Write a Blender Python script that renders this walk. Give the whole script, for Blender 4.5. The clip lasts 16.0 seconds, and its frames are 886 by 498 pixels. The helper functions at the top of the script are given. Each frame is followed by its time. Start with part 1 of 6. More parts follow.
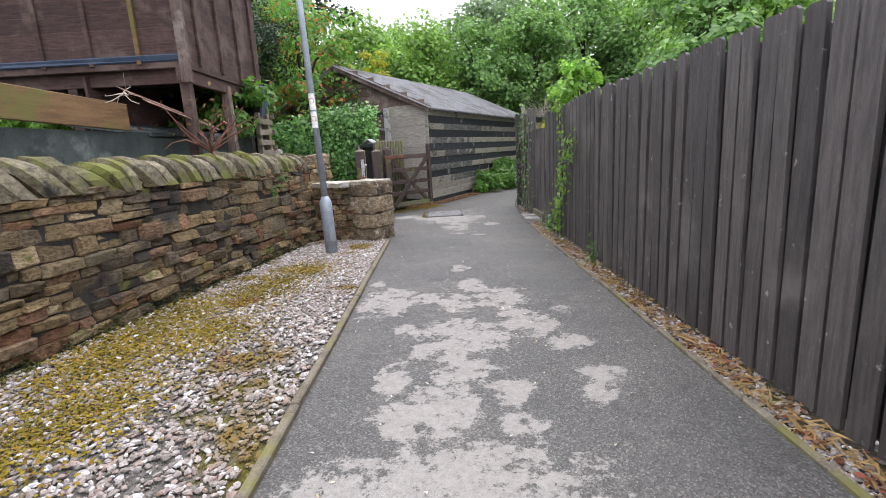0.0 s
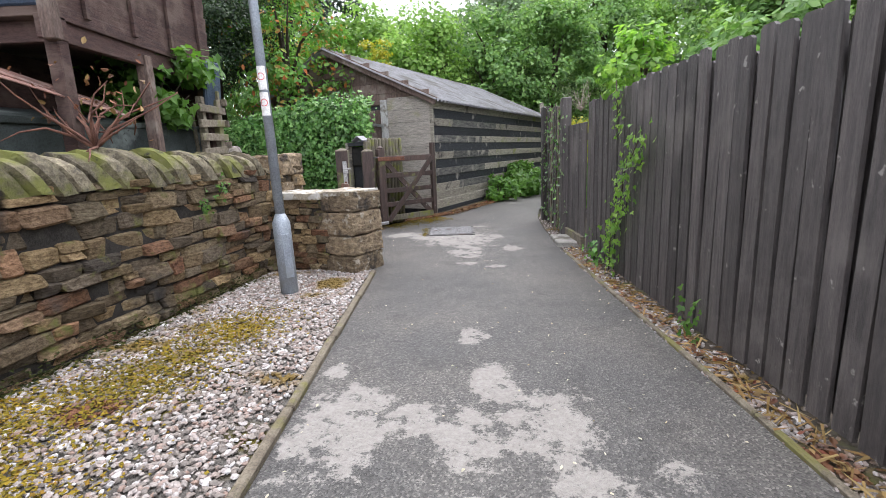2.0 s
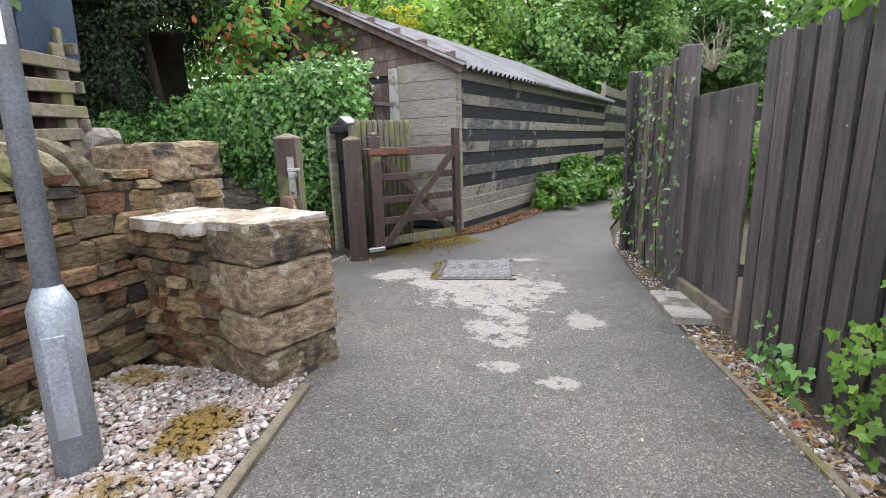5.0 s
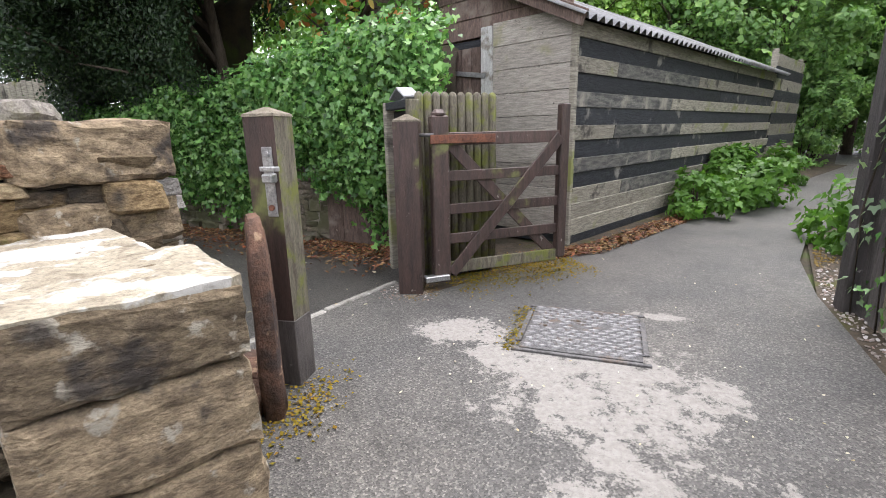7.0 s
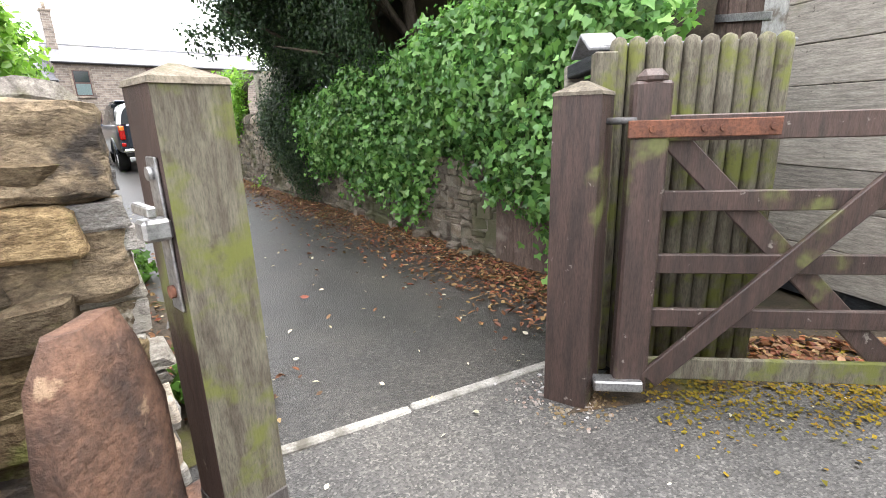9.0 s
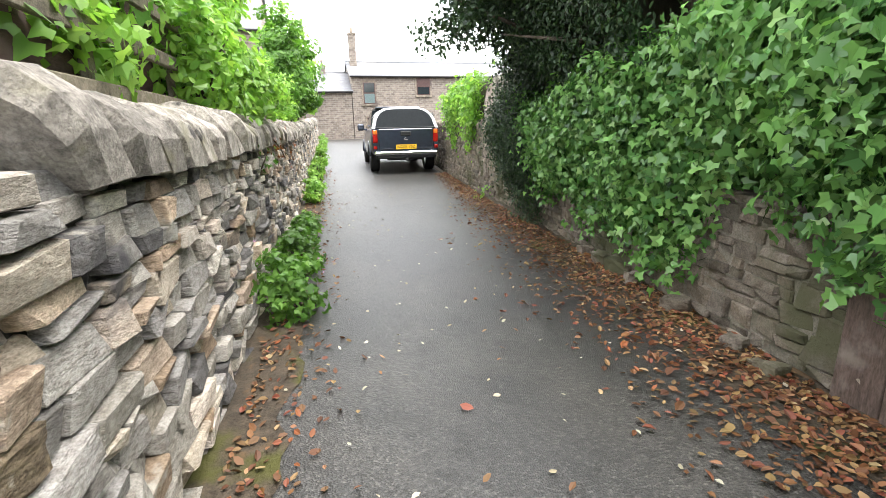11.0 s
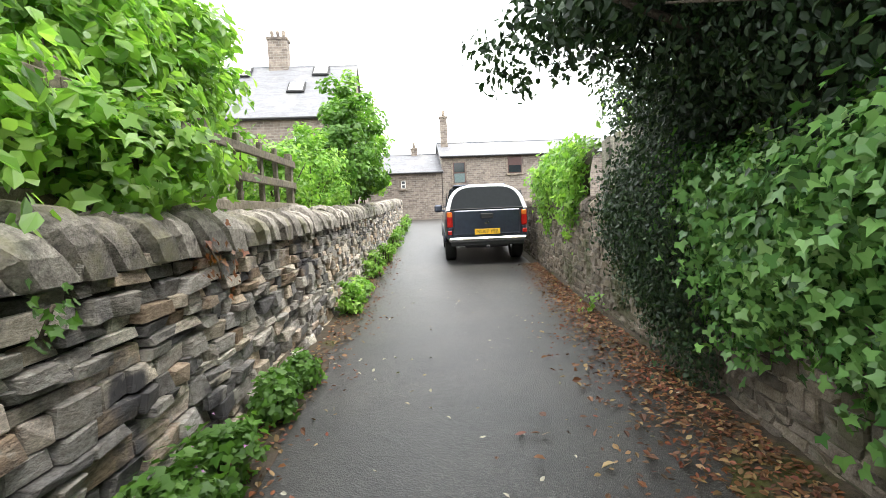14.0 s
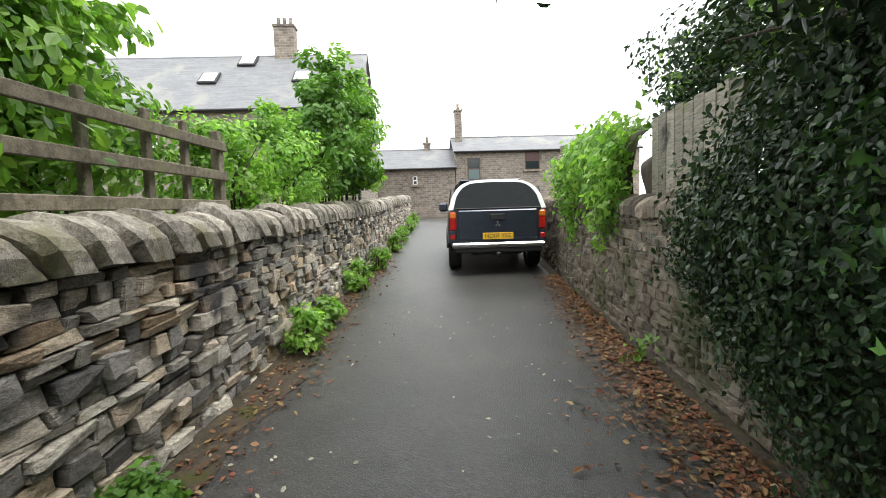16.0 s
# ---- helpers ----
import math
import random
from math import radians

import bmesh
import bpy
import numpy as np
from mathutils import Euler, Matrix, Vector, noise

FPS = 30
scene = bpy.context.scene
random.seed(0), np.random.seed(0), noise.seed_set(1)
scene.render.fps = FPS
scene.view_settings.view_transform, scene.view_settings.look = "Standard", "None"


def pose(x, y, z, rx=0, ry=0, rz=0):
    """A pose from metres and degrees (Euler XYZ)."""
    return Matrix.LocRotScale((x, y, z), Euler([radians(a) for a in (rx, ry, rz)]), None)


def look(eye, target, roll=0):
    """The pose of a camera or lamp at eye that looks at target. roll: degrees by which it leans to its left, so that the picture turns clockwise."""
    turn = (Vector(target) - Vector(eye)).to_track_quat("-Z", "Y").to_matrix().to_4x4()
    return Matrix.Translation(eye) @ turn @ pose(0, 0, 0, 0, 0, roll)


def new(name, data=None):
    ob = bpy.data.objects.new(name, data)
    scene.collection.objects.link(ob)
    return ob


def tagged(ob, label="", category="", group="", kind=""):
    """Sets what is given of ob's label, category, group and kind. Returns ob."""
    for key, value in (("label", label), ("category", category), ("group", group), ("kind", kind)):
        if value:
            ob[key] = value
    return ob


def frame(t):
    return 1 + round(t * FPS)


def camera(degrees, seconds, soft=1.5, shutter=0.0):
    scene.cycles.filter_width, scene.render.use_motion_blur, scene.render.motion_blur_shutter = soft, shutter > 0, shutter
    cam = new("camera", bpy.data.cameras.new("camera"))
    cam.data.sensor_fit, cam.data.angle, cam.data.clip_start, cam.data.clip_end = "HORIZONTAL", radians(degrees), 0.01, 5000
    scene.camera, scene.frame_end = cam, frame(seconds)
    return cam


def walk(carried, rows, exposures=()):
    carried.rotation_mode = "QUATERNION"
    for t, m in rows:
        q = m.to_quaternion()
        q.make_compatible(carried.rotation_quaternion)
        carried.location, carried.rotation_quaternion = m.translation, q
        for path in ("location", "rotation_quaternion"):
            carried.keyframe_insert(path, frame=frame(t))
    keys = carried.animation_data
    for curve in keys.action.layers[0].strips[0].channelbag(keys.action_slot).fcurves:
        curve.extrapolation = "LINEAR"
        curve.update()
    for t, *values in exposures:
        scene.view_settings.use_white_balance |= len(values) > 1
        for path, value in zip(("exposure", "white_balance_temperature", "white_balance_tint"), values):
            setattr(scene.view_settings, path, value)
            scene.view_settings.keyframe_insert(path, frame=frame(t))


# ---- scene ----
cam = camera(86.1, 16.0, 0.6)
METRES, EYE, TILT, LEAN, TURN = 13.3, 1.25, 0.0, 0.0, 0.0
ROWS = [
    (0.0, 0.0, 0.0, 0.0, -0.65, -11.81, 3.1),
    (0.5, -0.0006, 0.0328, 0.0006, 0.03, -11.76, 2.94),
    (1.0, 0.0019, 0.0684, -0.0002, 0.06, -11.65, 3.02),
    (1.5, 0.003, 0.1049, -0.0013, 0.22, -11.57, 2.95),
    (2.0, 0.0032, 0.141, -0.0011, 0.4, -11.59, 2.34),
    (2.5, 0.0061, 0.1768, -0.0011, 0.34, -11.62, 2.22),
    (3.0, 0.0066, 0.212, -0.001, 1.21, -11.61, 1.8),
    (3.5, 0.0101, 0.2463, -0.0017, 1.89, -11.86, 1.44),
    (4.0, 0.0135, 0.279, -0.0014, 2.89, -12.16, 1.51),
    (6.5, 0.0134, 0.4345, -0.0022, 13.82, -13.52, 1.37),
    (7.0, 0.0104, 0.4646, -0.0022, 18.79, -14.07, 1.16),
    (7.5, 0.0072, 0.495, -0.0029, 24.13, -14.71, 1.2),
    (8.0, 0.0012, 0.524, -0.0035, 30.62, -15.3, 1.44),
    (8.5, -0.0083, 0.55, -0.0037, 38.34, -15.54, 1.4),
    (9.0, -0.0174, 0.5763, -0.0023, 46.37, -15.48, 1.7),
    (9.5, -0.0328, 0.5974, -0.0019, 55.42, -15.34, 1.42),
    (10.0, -0.0513, 0.6153, -0.0008, 63.5, -14.98, 1.3),
    (12.5, -0.1921, 0.6579, -0.001, 82.41, -11.37, 2.31),
    (13.0, -0.2221, 0.6673, -0.0001, 83.54, -9.17, 2.92),
    (13.5, -0.2528, 0.677, 0.0017, 85.05, -6.64, 2.65),
    (14.0, -0.2818, 0.692, 0.0043, 85.71, -4.69, 2.43),
    (14.5, -0.31, 0.7025, 0.0063, 85.87, -3.7, 2.31),
    (15.0, -0.34, 0.7102, 0.0068, 86.53, -3.26, 1.76),
    (15.5, -0.37, 0.717, 0.0071, 86.79, -3.83, 1.8),
    (16.0, -0.4003, 0.7193, 0.007, 87.67, -5.0, 1.73),
]
walk(cam, [(t, pose(0, 0, EYE, TILT, LEAN, TURN) @ pose(METRES * x, METRES * y, METRES * z, 90 + pitch, roll, yaw)) for t, x, y, z, yaw, pitch, roll in ROWS],
     [(0, 1.1, 6200, 15), (4, 1.38, 6230, 14), (6.5, 1.42, 6300, 15), (8.5, 1.93, 6450, 13), (10, 2.28, 6520, 11), (12.5, 2.02, 6550, 8), (14, 1.92, 6570, 8), (15, 1.58, 6590, 7), (16, 1.36, 6600, 6)])

# ---------------------------------------------------------------- light
world = bpy.data.worlds.new("overcast_sky")
scene.world = world
world.use_nodes = True
wn, wl = world.node_tree.nodes, world.node_tree.links
sky = wn.new("ShaderNodeTexSky")
sky.sky_type, sky.sun_disc = "NISHITA", False
sky.sun_elevation, sky.sun_rotation = radians(70), radians(20)
sky.dust_density, sky.ozone_density, sky.air_density = 4.0, 0.5, 1.0
cloud = wn.new("ShaderNodeMix")
cloud.data_type = "RGBA"
cloud.inputs[0].default_value = 0.8
cloud.inputs[7].default_value = (10.5, 10.6, 10.8, 1)
wl.new(sky.outputs[0], cloud.inputs[6])
wl.new(cloud.outputs[2], wn["Background"].inputs[0])
wn["Background"].inputs[1].default_value = 0.12
sun = new("sun", bpy.data.lights.new("sun", "SUN"))
sun.data.energy, sun.data.angle, sun.data.color = 1.0, radians(35), (1, 0.97, 0.92)
sun.matrix_basis = look((30 / math.tan(radians(70)) * math.sin(radians(20)), 30 / math.tan(radians(70)) * math.cos(radians(20)), 30), (0, 0, 0))

rng = np.random.default_rng(7)


# ---------------------------------------------------------------- materials
def mix(nt, fac, a, b, mode="MIX"):
    n = nt.nodes.new("ShaderNodeMix")
    n.data_type, n.blend_type, n.clamp_factor = "RGBA", mode, True
    for i, v in ((0, fac), (6, a), (7, b)):
        if isinstance(v, (int, float)):
            n.inputs[i].default_value = v
        elif isinstance(v, tuple):
            n.inputs[i].default_value = (*v, 1)
        else:
            nt.links.new(v, n.inputs[i])
    return n.outputs[2]


def sums(nt, op, a, b, clamp=False):
    n = nt.nodes.new("ShaderNodeMath")
    n.operation, n.use_clamp = op, clamp
    for i, v in ((0, a), (1, b)):
        if isinstance(v, (int, float)):
            n.inputs[i].default_value = v
        else:
            nt.links.new(v, n.inputs[i])
    return n.outputs[0]


def spot(nt, lo, hi, value):
    n = nt.nodes.new("ShaderNodeMapRange")
    n.interpolation_type = "SMOOTHSTEP"
    n.inputs[1].default_value, n.inputs[2].default_value = lo, hi
    nt.links.new(value, n.inputs[0])
    return n.outputs[0]


def grain(nt, scale, stretch=(1, 1, 1), detail=4, offset=None, rough=0.6):
    geo = nt.nodes.new("ShaderNodeNewGeometry")
    mp = nt.nodes.new("ShaderNodeMapping")
    mp.inputs["Scale"].default_value = stretch
    nt.links.new(geo.outputs["Position"], mp.inputs["Vector"])
    if offset is not None:
        nt.links.new(offset, mp.inputs["Location"])
    n = nt.nodes.new("ShaderNodeTexNoise")
    n.inputs["Scale"].default_value, n.inputs["Detail"].default_value, n.inputs["Roughness"].default_value = scale, detail, rough
    nt.links.new(mp.outputs[0], n.inputs["Vector"])
    return n.outputs["Fac"]


def chance(nt):
    """A random number for each loose piece, from its object and its island."""
    info, geo = nt.nodes.new("ShaderNodeObjectInfo"), nt.nodes.new("ShaderNodeNewGeometry")
    return sums(nt, "FRACT", sums(nt, "ADD", info.outputs["Random"], geo.outputs["Random Per Island"]), 0)


def ramp(nt, fac, stops):
    n = nt.nodes.new("ShaderNodeValToRGB")
    e = n.color_ramp.elements
    while len(e) < len(stops):
        e.new(0.5)
    for k, (p, c) in enumerate(stops):
        e[k].position, e[k].color = p, (*c, 1)
    nt.links.new(fac, n.inputs[0])
    return n.outputs[0]


def surf(name, a, b, s=8, stretch=(1, 1, 1), rough=0.8, bump=0.3, stain=None, stain_s=1.2, stain_at=(0.5, 0.65), vary=0.0, metal=0.0,
         palette=None, spec=0.3, fine=90, stain2=None, stain2_s=4, stain2_at=(0.58, 0.7), coat=0.0, deep=0.02):
    m = bpy.data.materials.new(name)
    m.use_nodes = True
    nt = m.node_tree
    p = nt.nodes["Principled BSDF"]
    r = chance(nt) if (vary or palette) else None
    g = grain(nt, s, stretch, 6)
    col = ramp(nt, r, palette) if palette else a
    if palette:
        col = mix(nt, spot(nt, 0.35, 0.7, g), col, b, "MULTIPLY")
    else:
        col = mix(nt, spot(nt, 0.3, 0.7, g), a, b)
    f = grain(nt, fine, stretch, 6, None, 0.7)
    col = mix(nt, 0.6, col, ramp(nt, f, [(0.34, (0.4, 0.4, 0.4)), (0.5, (1, 1, 1)), (0.68, (1.5, 1.5, 1.5))]), "MULTIPLY")
    if vary:
        v = ramp(nt, sums(nt, "FRACT", sums(nt, "MULTIPLY", r, 7.31), 0), [(0, (1 - vary,) * 3), (1, (1 + vary,) * 3)])
        col = mix(nt, 1.0, col, v, "MULTIPLY")
    if stain:
        col = mix(nt, spot(nt, *stain_at, grain(nt, stain_s, (1, 1, 1), 5)), col, stain)
    if stain2:
        col = mix(nt, spot(nt, *stain2_at, grain(nt, stain2_s, (1, 1, 1), 5)), col, stain2)
    nt.links.new(col, p.inputs["Base Color"])
    p.inputs["Roughness"].default_value, p.inputs["Metallic"].default_value = rough, metal
    p.inputs["Specular IOR Level"].default_value = spec
    p.inputs["Coat Weight"].default_value = coat
    if bump:
        bn = nt.nodes.new("ShaderNodeBump")
        bn.inputs["Strength"].default_value, bn.inputs["Distance"].default_value = bump, deep
        nt.links.new(sums(nt, "ADD", g, sums(nt, "MULTIPLY", f, 0.4)), bn.inputs["Height"])
        nt.links.new(bn.outputs[0], p.inputs["Normal"])
    return m


def leafy(name, colours, glow=0.35, rough=0.45):
    m = bpy.data.materials.new(name)
    m.use_nodes = True
    nt = m.node_tree
    p = nt.nodes["Principled BSDF"]
    c = ramp(nt, chance(nt), [(k / max(1, len(colours) - 1), c) for k, c in enumerate(colours)])
    c = mix(nt, spot(nt, 0.35, 0.65, grain(nt, 1.4, (1, 1, 1), 3)), c, mix(nt, 1.0, c, (0.62, 0.66, 0.6), "MULTIPLY"))
    nt.links.new(c, p.inputs["Base Color"])
    p.inputs["Roughness"].default_value = rough
    p.inputs["Specular IOR Level"].default_value = 0.35
    t = nt.nodes.new("ShaderNodeBsdfTranslucent")
    nt.links.new(mix(nt, 1.0, c, (1.35, 1.5, 0.75), "MULTIPLY"), t.inputs[0])
    s = nt.nodes.new("ShaderNodeMixShader")
    s.inputs[0].default_value = glow
    nt.links.new(p.outputs[0], s.inputs[1])
    nt.links.new(t.outputs[0], s.inputs[2])
    nt.links.new(s.outputs[0], nt.nodes["Material Output"].inputs[0])
    return m


def asphalt_material(name, patches=(), tone=1.0, wet=0.55):
    """Damp tarmac: chippings, paler dry patches of their own shape, darker tracks."""
    m = bpy.data.materials.new(name)
    m.use_nodes = True
    nt = m.node_tree
    p = nt.nodes["Principled BSDF"]
    geo = nt.nodes.new("ShaderNodeNewGeometry")
    vor = nt.nodes.new("ShaderNodeTexVoronoi")
    vor.inputs["Scale"].default_value = 130
    nt.links.new(geo.outputs["Position"], vor.inputs["Vector"])
    chip = ramp(nt, vor.outputs["Color"], [(0.15, (0.042, 0.041, 0.04)), (0.7, (0.094, 0.092, 0.088)), (0.98, (0.2, 0.194, 0.18))])
    base = mix(nt, spot(nt, 0.35, 0.7, grain(nt, 0.9, (1, 1, 1), 6)), chip, mix(nt, 1.0, chip, (1.45, 1.4, 1.33), "MULTIPLY"))
    base = mix(nt, spot(nt, 0.52, 0.72, grain(nt, 3.5, (1, 1, 1), 6)), base, mix(nt, 1.0, base, (0.7, 0.7, 0.7), "MULTIPLY"))
    base = mix(nt, 1.0, base, (tone, tone, tone), "MULTIPLY")
    dry = None
    edge = sums(nt, "ADD", sums(nt, "MULTIPLY", sums(nt, "SUBTRACT", grain(nt, 6.5, (1, 1, 1), 9, None, 0.78), 0.52), 4.2),
                sums(nt, "MULTIPLY", sums(nt, "SUBTRACT", grain(nt, 45, (1, 1, 1), 4, None, 0.7), 0.5), 0.8))
    for x, y, rx, ry in patches:
        mp = nt.nodes.new("ShaderNodeMapping")
        mp.vector_type = "TEXTURE"
        mp.inputs["Location"].default_value = (x, y, 0.03)
        mp.inputs["Scale"].default_value = (rx, ry, 1)
        nt.links.new(geo.outputs["Position"], mp.inputs["Vector"])
        d = nt.nodes.new("ShaderNodeVectorMath")
        d.operation = "LENGTH"
        nt.links.new(mp.outputs[0], d.inputs[0])
        one = sums(nt, "SUBTRACT", 1.0, d.outputs["Value"])
        dry = one if dry is None else sums(nt, "MAXIMUM", dry, one)
    rough = wet
    if dry is not None:
        w = spot(nt, 0.0, 0.22, sums(nt, "ADD", sums(nt, "MINIMUM", sums(nt, "MAXIMUM", sums(nt, "SUBTRACT", dry, -0.12), -1.3), 0.45), edge))
        w = sums(nt, "MULTIPLY", w, ramp(nt, grain(nt, 70, (1, 1, 1), 3), [(0.34, (0.72,) * 3), (0.46, (1, 1, 1))]))
        pale = mix(nt, spot(nt, 0.3, 0.7, grain(nt, 40, (1, 1, 1), 3)), (0.225, 0.212, 0.195), (0.275, 0.262, 0.242))
        base = mix(nt, w, base, pale)
        rr = nt.nodes.new("ShaderNodeMapRange")
        rr.inputs[3].default_value, rr.inputs[4].default_value = 0.55, 0.9
        nt.links.new(w, rr.inputs[0])
        nt.links.new(rr.outputs[0], p.inputs["Roughness"])
    else:
        p.inputs["Roughness"].default_value = rough
    p.inputs["Specular IOR Level"].default_value = 0.35
    nt.links.new(base, p.inputs["Base Color"])
    bn = nt.nodes.new("ShaderNodeBump")
    bn.inputs["Strength"].default_value, bn.inputs["Distance"].default_value = 0.5, 0.006
    nt.links.new(sums(nt, "ADD", vor.outputs["Distance"], sums(nt, "MULTIPLY", grain(nt, 8), 1.5)), bn.inputs["Height"])
    nt.links.new(bn.outputs[0], p.inputs["Normal"])
    return m


def plain(name, c, rough=0.5, metal=0.0, coat=0.0, spec=0.5):
    return surf(name, c, tuple(v * 0.82 for v in c), 14, rough=rough, bump=0.05, metal=metal, coat=coat, spec=spec)


DRY = [(-0.5, 3.87, 0.24, 0.36), (-0.17, 3.9, 0.16, 0.13), (0.08, 3.75, 0.17, 0.24), (0.24, 4.22, 0.13, 0.24), (0.44, 3.82, 0.24, 0.27), (0.49, 3.36, 0.12, 0.27), (0.64, 3.16, 0.15, 0.22), (0.76, 2.84, 0.14, 0.13),
       (-0.29, 3.17, 0.1, 0.1), (0.09, 3.0, 0.29, 0.32), (-0.05, 2.74, 0.21, 0.12), (0.11, 2.53, 0.18, 0.14), (0.87, 3.46, 0.08, 0.09), (-0.32, 2.42, 0.1, 0.19), (-0.06, 2.14, 0.19, 0.25), (-0.26, 2.05, 0.16, 0.16),
       (0.31, 2.3, 0.15, 0.08), (0.29, 2.19, 0.08, 0.1), (0.83, 2.39, 0.12, 0.12), (0.74, 2.15, 0.08, 0.1), (0.31, 1.95, 0.11, 0.08), (0.18, 4.86, 0.1, 0.15), (-0.63, 4.43, 0.07, 0.1), (0.0, 1.5, 0.5, 0.33), (-0.45, 1.45, 0.26, 0.26),
       (-0.62, 8.67, 0.28, 0.17), (-0.3, 8.42, 0.2, 0.14), (-0.04, 8.25, 0.34, 0.24), (0.2, 8.2, 0.44, 0.42), (0.24, 7.62, 0.2, 0.34), (0.6, 8.3, 0.18, 0.15), (0.79, 7.64, 0.12, 0.16), (0.23, 6.99, 0.1, 0.06), (0.54, 6.81, 0.09, 0.06), (0.5, 9.2, 0.16, 0.06)]
M_ASPHALT = asphalt_material("damp_asphalt_with_dry_patches", DRY, 0.92)
M_LANE = asphalt_material("dark_damp_lane_asphalt", (), 0.52, 0.38)
M_SOIL = surf("soil", (0.07, 0.055, 0.035), (0.035, 0.03, 0.02), 6, bump=0.6, stain=(0.06, 0.08, 0.02), stain_s=2)
M_VERGE = surf("mossy_soil", (0.083, 0.064, 0.045), (0.041, 0.032, 0.022), 14, bump=0.8, stain=(0.064, 0.064, 0.015), stain_s=2.2, stain_at=(0.54, 0.66), stain2=(0.120, 0.075, 0.038), stain2_s=5)
M_GRAVELBED = surf("gravel_bed", (0.24, 0.225, 0.2), (0.11, 0.1, 0.09), 45, bump=1.0, stain=(0.13, 0.11, 0.015), stain_s=1.5, stain_at=(0.5, 0.62), deep=0.03)
M_GRAVEL = surf("pale_gravel", None, (0.95, 0.93, 0.92), 30, palette=[(0, (0.15, 0.135, 0.122)), (0.25, (0.25, 0.22, 0.195)), (0.45, (0.33, 0.305, 0.285)), (0.6, (0.25, 0.175, 0.14)), (0.82, (0.37, 0.345, 0.33)), (1, (0.54, 0.535, 0.53))],
                rough=0.7, bump=0.1, stain=(0.15, 0.1, 0.025), stain_s=1.3, stain_at=(0.54, 0.62), stain2=(0.14, 0.06, 0.03), stain2_s=0.9, stain2_at=(0.6, 0.66))
M_STONE_A = surf("brown_sandstone", None, (0.42, 0.38, 0.35), 26, (1, 1, 2.2), palette=[(0, (0.075, 0.066, 0.058)), (0.2, (0.22, 0.165, 0.09)), (0.38, (0.34, 0.245, 0.13)), (0.52, (0.13, 0.105, 0.075)),
                 (0.68, (0.38, 0.3, 0.18)), (0.84, (0.25, 0.125, 0.07)), (1, (0.2, 0.17, 0.11))], rough=0.92, bump=1.0, vary=0.32, stain=(0.045, 0.041, 0.038), stain_s=1.1,
                 stain_at=(0.54, 0.66), stain2=(0.15, 0.155, 0.045), stain2_s=4, fine=95, deep=0.024)
M_STONE_B = surf("grey_sandstone", None, (0.6, 0.575, 0.55), 26, (1, 1, 2.4), palette=[(0, (0.15, 0.145, 0.148)), (0.2, (0.41, 0.39, 0.36)), (0.4, (0.58, 0.54, 0.47)), (0.55, (0.22, 0.21, 0.206)),
                 (0.72, (0.6, 0.53, 0.43)), (0.86, (0.42, 0.3, 0.2)), (1, (0.52, 0.49, 0.45))], rough=0.92, bump=1.0, vary=0.45, stain=(0.066, 0.063, 0.068), stain_s=1.3,
                 stain_at=(0.56, 0.68), stain2=(0.40, 0.375, 0.325), stain2_s=5, fine=95, deep=0.024)
M_STONE_R = surf("mortared_rubble", None, (0.6, 0.57, 0.52), 12, palette=[(0, (0.15, 0.13, 0.11)), (0.35, (0.25, 0.21, 0.165)), (0.7, (0.19, 0.165, 0.14)), (1, (0.31, 0.26, 0.21))], rough=0.93, bump=1.0,
                 vary=0.3, stain=(0.09, 0.09, 0.05), stain_s=1.2, fine=95, deep=0.024)
M_COPING_A = surf("mossy_coping_stone", (0.25, 0.22, 0.15), (0.11, 0.095, 0.07), 22, bump=1.0, vary=0.4, stain=(0.17, 0.18, 0.05), stain_s=2.2, stain_at=(0.46, 0.6), stain2=(0.045, 0.042, 0.038), stain2_s=6, rough=0.95, deep=0.022)
M_COPING_B = surf("weathered_coping_stone", (0.4, 0.365, 0.32), (0.2, 0.18, 0.16), 22, bump=1.0, vary=0.35, stain=(0.23, 0.215, 0.14), stain_s=2.6, stain2=(0.07, 0.065, 0.06), stain2_s=6, rough=0.95, deep=0.022)
# core colour covers dark mortar and the shade in the gaps between stones
M_MORTAR_SHADE = surf("dark_mortar_and_joint_shade", (0.045, 0.04, 0.034), (0.02, 0.018, 0.016), 14, bump=0.8)
M_MORTAR_P = surf("pale_mortar", (0.25, 0.22, 0.18), (0.14, 0.125, 0.1), 10, bump=0.8, stain=(0.08, 0.08, 0.045), stain_s=1.5)
M_CAPSTONE = surf("lichened_cap_stone", (0.38, 0.34, 0.26), (0.25, 0.215, 0.16), 9, bump=0.8, stain=(0.5, 0.485, 0.45), stain_s=5, stain_at=(0.5, 0.57), stain2=(0.16, 0.135, 0.1), stain2_s=9, rough=0.95, fine=60)
M_BLOCK = surf("rough_brown_block", (0.31, 0.24, 0.155), (0.12, 0.09, 0.06), 14, (1, 1, 1.8), bump=1.0, stain=(0.4, 0.36, 0.29), stain_s=11, stain_at=(0.58, 0.66), stain2=(0.06, 0.05, 0.042), stain2_s=4, stain2_at=(0.54, 0.66), rough=0.95, fine=70, deep=0.03, vary=0.25)
M_REDSTONE = surf("red_brown_stone", (0.2, 0.112, 0.075), (0.085, 0.055, 0.044), 12, bump=1.0, deep=0.025, fine=60, stain=(0.38, 0.26, 0.17), stain_s=11, stain_at=(0.6, 0.68), stain2=(0.06, 0.045, 0.04), stain2_s=4, stain2_at=(0.54, 0.68), rough=0.85)
